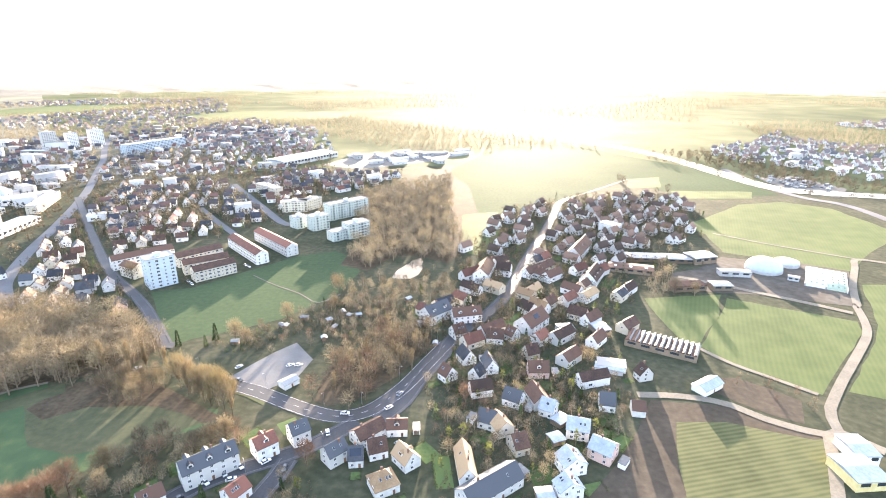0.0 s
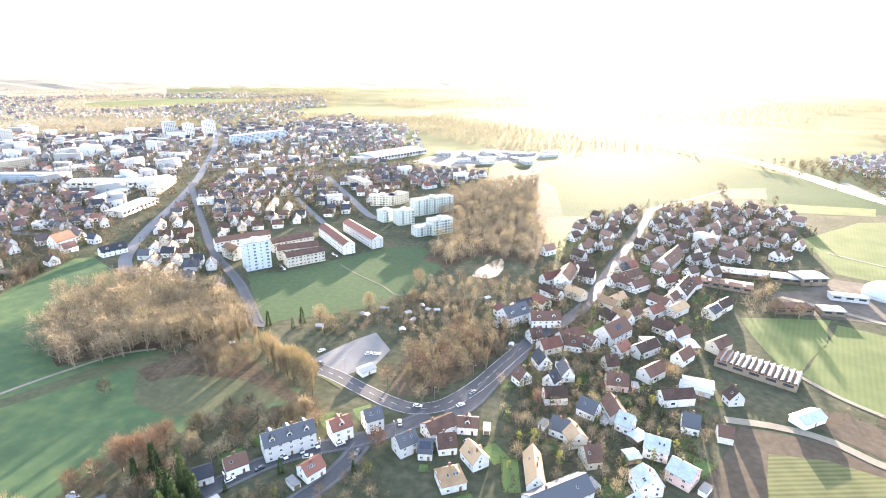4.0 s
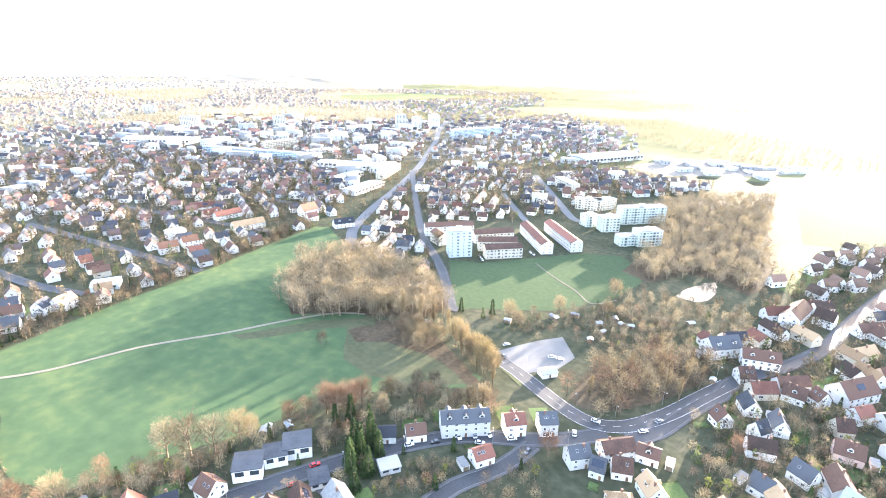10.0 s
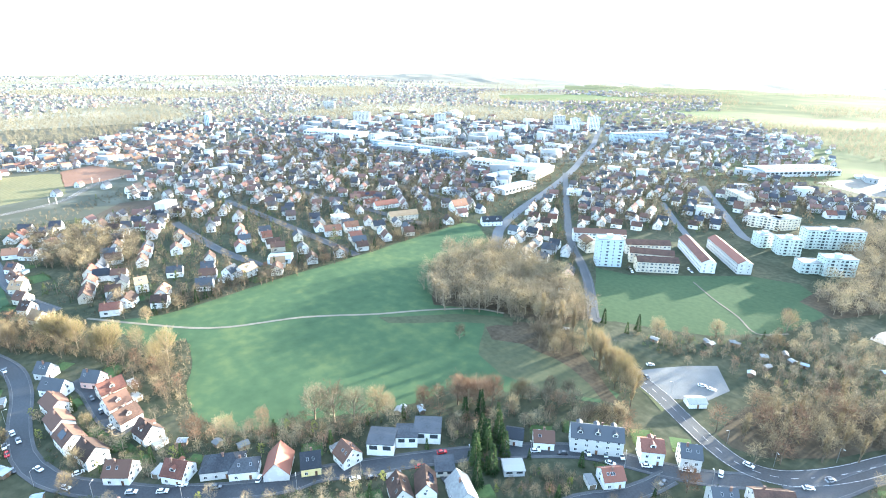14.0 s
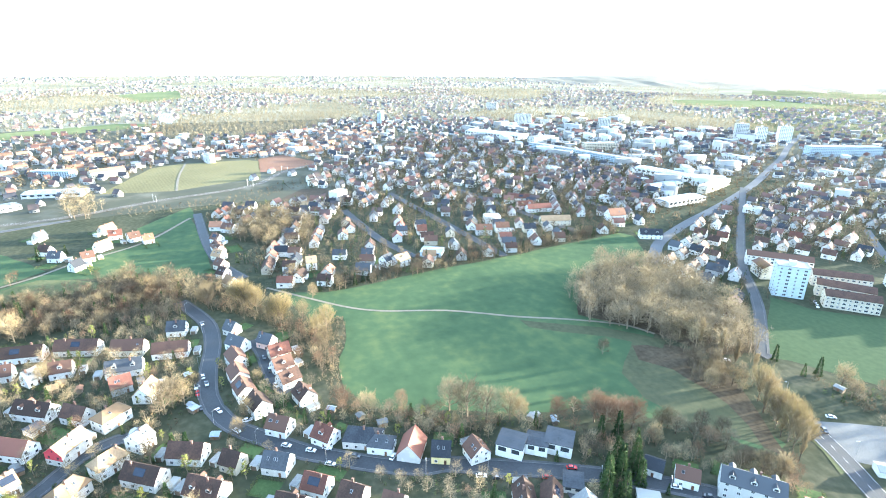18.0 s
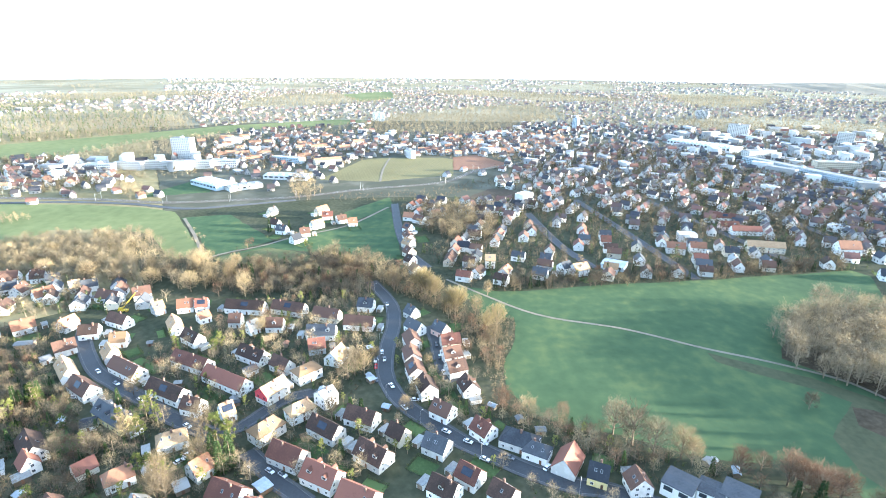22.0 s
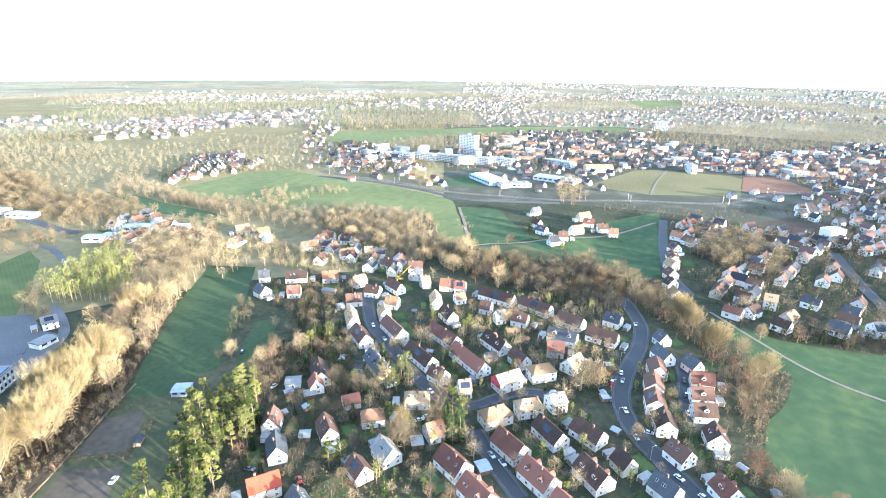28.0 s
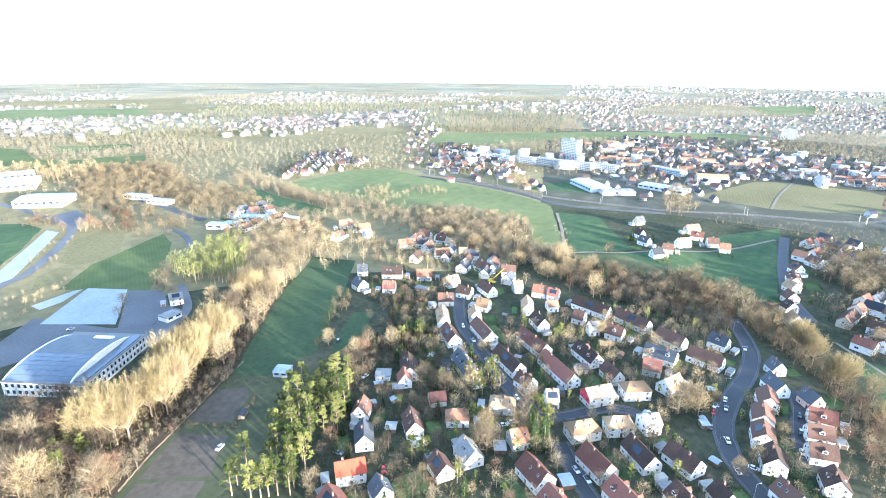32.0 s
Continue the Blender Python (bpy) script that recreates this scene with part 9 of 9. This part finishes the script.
grove("grove", [(-302.6, 328.4), (-262.4, 323.3), (-207.4, 295.2), (-156.1, 271.0), (-153.4, 249.9), (-186.7, 260.1), (-206.6, 253.2), (-257.4, 271.0)], 9, ['bare', 'bare', 'gold'], 5, 9, 105, 'bare trees round the poplars')
grove("grove", [(-84.9, 321.4), (-70.9, 374.3), (-41.1, 379.9), (-17.1, 379.9), (3, 410), (8.8, 363.6), (-5.3, 321.4), (-15.3, 290.4), (-43.1, 264.2), (-66.1, 283.5)], 9, ['bare', 'gold', 'bare'], 5, 9, 114, 'bare trees round the pond')
grove("grove", [(5, 791), (36, 721), (40, 553), (24, 460), (8, 416), (24, 532)], 11, ['gold'], 8, 13, 115, 'edge of the large bare wood')
grove("grove", [(153.7, 254.9), (173.1, 256.6), (185.1, 237.3), (189.3, 223.0), (178.2, 211.2), (161.3, 215.0), (149.1, 228.5)], 6, ['bare', 'gold', 'red'], 2, 5, 106, 'rough scrub beside the farm track')
grove("grove", [(191, 489), (246, 470), (225, 426), (169.1, 395.9), (153, 410), (175, 442)], 16, ['bare', 'gold'], 6, 11, 107, 'bare trees round the village')
grove("grove", [(-137.4, 281.6), (-104.3, 313.4), (-75.8, 346.8), (-57.2, 348.0), (-24.9, 338.8), (-15.3, 300.5), (-56.1, 282.7), (-86.8, 299.7), (-115.9, 274.5)], 9, ['bare', 'gold', 'bare', 'bare', 'fir', 'bare', 'pine', 'gold', 'red'], 3, 8, 108, 'allotment trees and shrubs')
grove("grove", [(-51.2, 360.3), (-28.5, 378.3), (-16.4, 352.8), (-20.8, 315.4), (-32.1, 312.3)], 10, ['bare', 'gold'], 7, 12, 110, 'bare trees by the pond')
grove("grove", [(-600, 29), (-570, 74), (-517, 98), (-455, 88), (-462, 47), (-497, 18)], 6.5, ['gold', 'bare'], 11, 15, 90, 'clump of bare trees among the houses')
grove("grove", [(-377.9, 367.3), (-369.4, 390.2), (-347.2, 369.7), (-348.5, 347.7)], 9, ['bare', 'gold'], 4, 7, 111, 'bare trees at the road')
grove("grove", [(-173, -487), (-188, -480), (-200, -423), (-172.6, -371.8), (-150.4, -364.6), (-143.7, -342.4), (-128.7, -363.2), (-167.2, -389.2), (-165, -447)], 12, ['gold', 'bare'], 8, 13, 113, 'golden trees by the courts')
grove("grove", [(-35.8, -232.2), (-46.9, -260.9), (-79.1, -268.8), (-103.2, -259.2), (-119.1, -269.3), (-168.4, -295.4), (-209.4, -309.5), (-160.2, -262.4), (-102.6, -226.9), (-75.6, -210.2), (-53.5, -190.0)], 8, ['bare', 'gold', 'fir'], 3, 7, 93, 'undergrowth below the tall trees')
grove("grove", [(-453, -572), (-445, -503), (-462, -481), (-475, -454), (-478, -384), (-481, -337), (-496, -309), (-506, -242), (-439, -204), (-409, -223), (-412, -275), (-409, -344), (-404, -405), (-372, -423), (-307.0, -361.1), (-346, -429)], 9, ['gold', 'bare', 'bare'], 8, 13, 120, 'belt of trees behind the houses')
grove("grove", [(-483, -728), (-467, -595), (-434, -461), (-404, -458), (-421, -561), (-433, -652)], 9, ['bare'], 9, 13, 121, 'dark bare wood strip')
grove("grove", [(-316, -463), (-352, -435), (-332.0, -348.9), (-303.8, -327.3), (-286.0, -334.8), (-245.5, -300.5), (-226.9, -313.3), (-247.6, -369.0)], 9, ['gold', 'gold', 'bare'], 12, 17, 122, 'golden grove beside the meadow')
grove("grove", [(-189, -450), (-225, -473), (-209, -422), (-186.2, -372.8), (-154.0, -351.4), (-163.8, -386.1)], 9, ['gold', 'bare'], 8, 13, 123, 'golden trees by the courts')
grove("grove", [(-155, -624), (-161, -560), (-193, -572), (-181, -532), (-132, -476), (-114, -490)], 8, ['gold', 'bare'], 3, 6, 124, 'scrub beside the road')
grove("grove", [(-316, -782), (-379, -698), (-386, -582), (-345, -545), (-305, -558), (-229, -467), (-219, -600), (-246, -678)], 17, ['gold'], 7, 12, 125, 'bare golden trees round the sports ground')
grove("grove", [(-218.3, -328.7), (-272.0, -313.9), (-223.0, -271.6), (-180.5, -259.8), (-167.9, -265.0), (-184.6, -294.5)], 9, ['gold', 'bare'], 9, 14, 126, 'golden trees beside the meadow')
grove("grove", [(-100, -442), (-144, -449), (-129, -418), (-98.7, -399.3), (-84.6, -392.6)], 7, ['bare', 'gold'], 3, 6, 127, 'scrub beside the court')
grove("grove", [(-278.9, -775.0), (-367.2, -916.1), (-440.7, -836.1), (-383.9, -692.0), (-423.6, -610.8), (-372.6, -499.0), (-338.2, -493.4), (-311.2, -569.0), (-307.7, -661.4), (-233.5, -634.2)], 10.5, ['gold', 'bare', 'gold'], 10, 15, 128, 'bare golden-brown wood round the village', True, 1.0, 230)
grove("grove", [(-282, -1042), (-371, -926), (-332, -835), (-242, -909)], 12, ['gold', 'column'], 12, 18, 129, 'golden trees in front of the works', True, 1.0, 200)
for x, y, r, seed in ((-218, -585, 22, 1), (-240, -553, 17, 2), (-217.7, -472, 14, 3), (-262, -600, 20, 4), (-276, -530, 22, 5), (-300, -452, 18, 6), (-196, -640, 18, 7), (-330, -400, 20, 8), (-288, -395, 20, 9)):
    grove("grove", [(x - r, y), (x - 0.5 * r, y + 0.8 * r), (x + 0.6 * r, y + 0.7 * r), (x + r, y - 0.1 * r), (x + 0.3 * r, y - 0.9 * r), (x - 0.6 * r, y - 0.7 * r)], 8, ['bare', 'gold', 'red'], 8, 14, 300 + seed, 'clump of bare trees on the rough grass', True, 1.0, 260)
grove("grove", [(-88, -258), (-126, -266), (-158, -283), (-166, -274), (-134, -252), (-100, -234), (-74, -224), (-62, -250)], 4.6, ['bare', 'bare', 'red'], 7, 12, 330, 'brown bare trees between hall and tall row', False)
far_trees("undergrowth", scatter([(-58, -192), (-66, -200.5), (-107, -223), (-140, -239), (-197, -283), (-230, -306), (-233, -330), (-190, -308), (-150, -284), (-126, -264), (-90, -258), (-66, -286), (-36, -236)], 2.9, 433, False), FAR_TREE, "brown bare undergrowth below the tall trees", "bare", 1.6, 4.0, 433, 60)
far_trees("undergrowth", [(-101.5 - 0.45 * k + ROOT.uniform(-0.8, 0.8), -217.5 + 0.8 * k + ROOT.uniform(-0.8, 0.8)) for k in range(30)] + [(-111 - 1.0 * k + ROOT.uniform(-0.8, 0.8), -195.5 - 0.5 * k + ROOT.uniform(-1, 1)) for k in range(26)], FAR_TREE, "dark hedge between the paddocks", "bare", 1.6, 3.0, 434, 40)
far_trees("undergrowth", scatter([(-126, -232), (-140, -220), (-150, -206), (-154, -208), (-143, -224), (-129, -235)], 3.0, 435, False), FAR_TREE, "brown scrub at the end of the meadow", "bare", 1.2, 2.6, 435, 22)
grove("grove", [(-107.5, 122.5), (-112.5, 130.0), (-104, 137), (-104, 146), (-97.8, 156), (-88.2, 156), (-83.5, 150.4)], 4.2, ['gold', 'pine', 'gold', 'bare'], 4, 7, 340, 'yellow-green bushes beside the street', True, 0.8)
far_trees('garden_bushes', scatter([(-126.8, -86.8), (-209.0, -144.2), (-280.2, -140.7), (-338.6, -93.9), (-365.4, -22.8), (-262.1, -17.8), (-215.5, -32.0), (-200.7, -0.4), (-192.1, 5.3)], 3.4, 130, True, 0.8), FAR_TREE, 'brown garden bushes between the houses', 'bare', 1.6, 3.4, 130, 26)
far_trees('garden_bushes', scatter([(-126.8, -86.8), (-209.0, -144.2), (-280.2, -140.7), (-338.6, -93.9), (-365.4, -22.8), (-262.1, -17.8), (-215.5, -32.0), (-200.7, -0.4), (-192.1, 5.3)], 5.2, 140, True, 0.8), FAR_PINE, 'dark evergreen garden bushes', 'bare', 1.6, 3.2, 140, 26)
far_trees('garden_bushes', scatter([(-173.1, -163.4), (-321.1, -266.4), (-309.0, -215.3), (-245.9, -172.2), (-200.6, -133.0), (-169.6, -113.7)], 3.4, 131, True, 0.8), FAR_TREE, 'brown garden bushes between the houses', 'bare', 1.6, 3.4, 131, 26)
far_trees('garden_bushes', scatter([(-173.1, -163.4), (-321.1, -266.4), (-309.0, -215.3), (-245.9, -172.2), (-200.6, -133.0), (-169.6, -113.7)], 5.2, 141, True, 0.8), FAR_PINE, 'dark evergreen garden bushes', 'bare', 1.6, 3.2, 141, 26)
far_trees('garden_bushes', scatter([(-200.0, -207.2), (-254.6, -176.0), (-126.8, -86.8), (-94.9, -131.6), (-153.0, -170.2)], 3.4, 132, True, 0.8), FAR_TREE, 'brown garden bushes between the houses', 'bare', 1.6, 3.4, 132, 26)
far_trees('garden_bushes', scatter([(-200.0, -207.2), (-254.6, -176.0), (-126.8, -86.8), (-94.9, -131.6), (-153.0, -170.2)], 5.2, 142, True, 0.8), FAR_PINE, 'dark evergreen garden bushes', 'bare', 1.6, 3.2, 142, 26)
far_trees('garden_bushes', scatter([(-288.6, 0.3), (-231.7, 27.4), (-196.4, 70.1), (-177.5, 109.2), (-143.1, 145.1), (-105.3, 107.7), (-141.5, 70.4), (-217.4, -8.1)], 3.4, 133, True, 0.8), FAR_TREE, 'brown garden bushes between the houses', 'bare', 1.6, 3.4, 133, 26)
far_trees('garden_bushes', scatter([(-288.6, 0.3), (-231.7, 27.4), (-196.4, 70.1), (-177.5, 109.2), (-143.1, 145.1), (-105.3, 107.7), (-141.5, 70.4), (-217.4, -8.1)], 5.2, 143, True, 0.8), FAR_PINE, 'dark evergreen garden bushes', 'bare', 1.6, 3.2, 143, 26)
far_trees('garden_bushes', scatter([(-137.4, 281.6), (-104.3, 313.4), (-75.8, 346.8), (-57.2, 348.0), (-24.9, 338.8), (-15.3, 300.5), (-56.1, 282.7), (-86.8, 299.7), (-115.9, 274.5)], 3.4, 134, True, 0.8), FAR_TREE, 'brown garden bushes between the houses', 'bare', 1.6, 3.4, 134, 26)
far_trees('garden_bushes', scatter([(-137.4, 281.6), (-104.3, 313.4), (-75.8, 346.8), (-57.2, 348.0), (-24.9, 338.8), (-15.3, 300.5), (-56.1, 282.7), (-86.8, 299.7), (-115.9, 274.5)], 5.2, 144, True, 0.8), FAR_PINE, 'dark evergreen garden bushes', 'bare', 1.6, 3.2, 144, 26)
far_trees('garden_bushes', scatter([(-0.0, 308.7), (31.9, 278.7), (74.1, 240.4), (87.1, 215.0), (37.4, 153.3), (-0.0, 153.3)], 3.4, 135, True, 0.8), FAR_TREE, 'brown garden bushes between the houses', 'bare', 1.6, 3.4, 135, 26)
far_trees('garden_bushes', scatter([(-0.0, 308.7), (31.9, 278.7), (74.1, 240.4), (87.1, 215.0), (37.4, 153.3), (-0.0, 153.3)], 5.2, 145, True, 0.8), FAR_PINE, 'dark evergreen garden bushes', 'bare', 1.6, 3.2, 145, 26)
grove("grove", [(-360.4, 66.6), (-364.3, 105.1), (-370.2, 145.6), (-374.6, 241.4), (-387.2, 372.3), (-375.8, 365.6), (-364.2, 235.5), (-358.3, 141.5), (-352.2, 102.0), (-350.8, 67.4)], 6.5, ['bare', 'gold', 'bare'], 6, 12, 112, "line of trees along the meadow", False)
grove("grove", [(-352, 64), (-352, 102), (-358, 142), (-364, 236), (-376, 366), (-398, 374), (-390, 240), (-384, 142), (-378, 102), (-376, 70)], 6.2, ['bare', 'gold', 'bare', 'red', 'fir'], 5, 11, 116, "band of trees and bushes between gardens and meadow", True, 1.0, 330)
far_trees("undergrowth", scatter([(-309, 75), (-318, 52), (-300, 42), (-258, 48), (-226, 42), (-206, 52), (-198, 78), (-212, 64), (-232, 54), (-258, 59), (-282, 70)], 2.8, 430, True, 0.6), FAR_TREE, "brown bare undergrowth at the meadow edge", "bare", 1.4, 4.2, 430, 24)
far_trees("undergrowth", scatter([(-352, 64), (-352, 102), (-358, 142), (-364, 236), (-376, 366), (-390, 370), (-382, 240), (-376, 142), (-370, 102), (-368, 70)], 3.4, 432, True, 0.6), FAR_TREE, "brown bare undergrowth at the meadow edge", "bare", 1.6, 4.2, 432, 22)


# ---- the far town, woods and horizon ----
def sector(r0, r1, a0, a1):
    """A piece of a ring round the view point; angles in degrees, left of straight ahead."""
    n = 10
    arc = [a0 + (a1 - a0) * i / n for i in range(n + 1)]
    return [(-r0 * math.sin(radians(a)), r0 * math.cos(radians(a))) for a in arc] + [(-r1 * math.sin(radians(a)), r1 * math.cos(radians(a))) for a in reversed(arc)]


def settled(p):
    """How far a far spot is built up, 0 to 1; the rest is wood and field."""
    x, y = p
    return 0.5 + 0.25 * (math.sin(x * 0.0057 + 1.3 * math.sin(y * 0.0043)) + math.sin(y * 0.0071 + 1.7 * math.sin(x * 0.0033) + 2.0))


def built(places, least):
    return [p for p in places if settled(p) > least]


def green(places, most):
    return [p for p in places if settled(p) < most]


for shape, mat, text, z in ((sector(405, 900, 117, 168), PALE_GRASS, "rough pale winter grass among trees", 0.012), (sector(640, 1520, 60, 114), SUBURB, "pale winter ground of far gardens and plots", 0.03), (sector(640, 1520, 114, 178), PALE_GRASS, "pale winter grass of far fields and plots", 0.03), (sector(880, 1520, 22, 60), SUBURB, "pale winter ground of far gardens and plots", 0.03), (sector(880, 1520, -60, 22), FAR_GRASS, "hazy winter grassland", 0.03), (sector(1500, 4950, -60, 36), FAR_GRASS, "distant grassland and woods", 0.04), (sector(1500, 4950, 36, 175), FAR_LAND, "distant pale winter fields", 0.04)):
    patch("far_land", shape, mat, text, z)
    KEEP_OUT.pop()
far_town("town", built(scatter(sector(780, 1500, 15, 95), 28, 61), 0.3), "dense far town of white houses with brown roofs", 61, None, 0.1, (8, 13), (4.2, 6), QUARTER_ROOF, None, (6.5, 8.5))
# the outer town and woods wear colours with the haze already mixed in
far_town("town", built(scatter(sector(1500, 3000, 22, 112), 35, 62), 0.42), "far town of white houses", 62, None, 0.1, (7, 12), (3.5, 5), HAZED_ROOF, HAZED_WALL, (6, 8))
far_town("town", built(scatter(sector(3000, 4900, 48, 112), 62, 63), 0.4), "far town near the horizon", 63, None, 0.15, (9, 15), (4, 6), HAZED_ROOF, HAZED_WALL)
far_town("town", built(scatter(sector(720, 1500, 95, 128), 30, 64), 0.45), "far suburb of white houses", 64, None, 0.05, (8, 12), (4, 5.2), QUARTER_ROOF, HAZED_WALL, (6.5, 8.2))
far_town("town", built(scatter(sector(1500, 3200, 112, 165), 52, 65), 0.5), "far suburb of white houses", 65, None, 0.1, (9, 15), (4, 6), HAZED_ROOF, HAZED_WALL)
far_town("town", built(scatter([(502, 1016), (875, 1358), (1383, 1646), (1100, 758), (640, 700), (597, 799), (521, 895)], 23, 66), 0.2), "far suburb beyond the canal", 66, 0.5, 0.06, (8, 12), (4, 5.5), HAZED_ROOF, QUARTER_WALL, (6.5, 8))
far_town("town", scatter([(-604, 1643), (-329, 1407), (-208, 1074), (-259, 960), (-362, 960), (-515, 1074), (-654, 1446)], 26, 67, True, 2.0), "far quarter of small white houses", 67, 0.4, 0.03, (8, 12), (4, 5.5), HAZED_ROOF, QUARTER_WALL, (6.5, 8))
far_town("offices", scatter([(-153, 1003), (-26, 1030), (60, 1010), (-13, 923), (-130, 870)], 34, 68, True, 2.0), "low pale market halls", 68, 0.5, 1.0, (10, 20), (2.6, 3.6))
far_town("offices", scatter([(470, 778), (523, 790), (540, 703), (500, 665), (470, 690)], 12, 69, True, 1.0), "white stacked goods in a yard by the canal", 69, 0.7, 1.0, (3, 6), (1.4, 2.0), None, None, (2, 3))
far_trees("woodland", scatter(sector(560, 1100, 12, 72), 13, 71, True, 1.0) + scatter(sector(820, 1100, 72, 112), 17, 70, True, 1.0), FAR_TREE, "bare brown trees between far houses", "bare", 6, 12, 71, 24)
far_trees("woodland", scatter(sector(1100, 1700, 18, 165), 18, 72, True, 1.0), HAZED_WOOD, "bare brown trees between far houses", "bare", 6, 10, 72, 20)
far_trees("woodland", green(scatter(sector(1050, 1700, -45, 165), 14, 76, True, 1.0), 0.36), HAZED_WOOD, "bare brown far wood", "bare", 7, 11, 76, 22)
far_trees("woodland", scatter(sector(1500, 3000, 20, 168), 22, 73), HAZED_WOOD, "bare trees of the outer town", "bare", 7, 12, 73, 10)
far_trees("woodland", green(scatter(sector(1700, 3000, -45, 168), 22, 77), 0.5), HAZED_WOOD, "bare brown outer woods", "bare", 9, 13, 77, 14)
far_trees("woodland", green(scatter(sector(3000, 4900, -45, 168), 36, 78), 0.55), HAZED_WOOD, "far woods near the horizon", "bare", 9, 14, 78, 9)
far_trees("woodland", scatter(sector(820, 1100, 112, 165), 17, 79, True, 1.0), HAZED_WOOD, "golden bare trees round the fields", "bare", 6, 10, 79, 30)
far_trees("pine_wood", green(scatter(sector(1300, 2600, 112, 160), 24, 74), 0.6), FAR_PINE, "far pine wood", "fir", 8, 12, 74, 16)

# wooded hills that close the view
n, rows = 90, []
for k in range(9):
    for i in range(n + 1):
        a = radians(-58 + 118 * i / n)
        r = 3300 + 200 * k
        rise = min(1.0, max(0.0, (60 - math.degrees(a)) / 16)) * (0.75 + 0.25 * math.sin(a * 7 + 1))
        z = -6 + 56 * math.sin(min(1.0, k / 6) * math.pi / 2) ** 2 * rise + ROOT.uniform(-4, 4)
        rows.append((-r * math.sin(a), r * math.cos(a), z))
faces = [(k * (n + 1) + i, (k + 1) * (n + 1) + i, (k + 1) * (n + 1) + i + 1, k * (n + 1) + i + 1) for k in range(8) for i in range(n)]
HILL = surface("wooded_hill", (0.085, 0.08, 0.062), (0.165, 0.15, 0.112), 0.02, coarse=0.004)
tagged(new("hills", mesh("hills", rows, faces, HILL)), "long low wooded hills at the horizon", "hills", kind="structure")
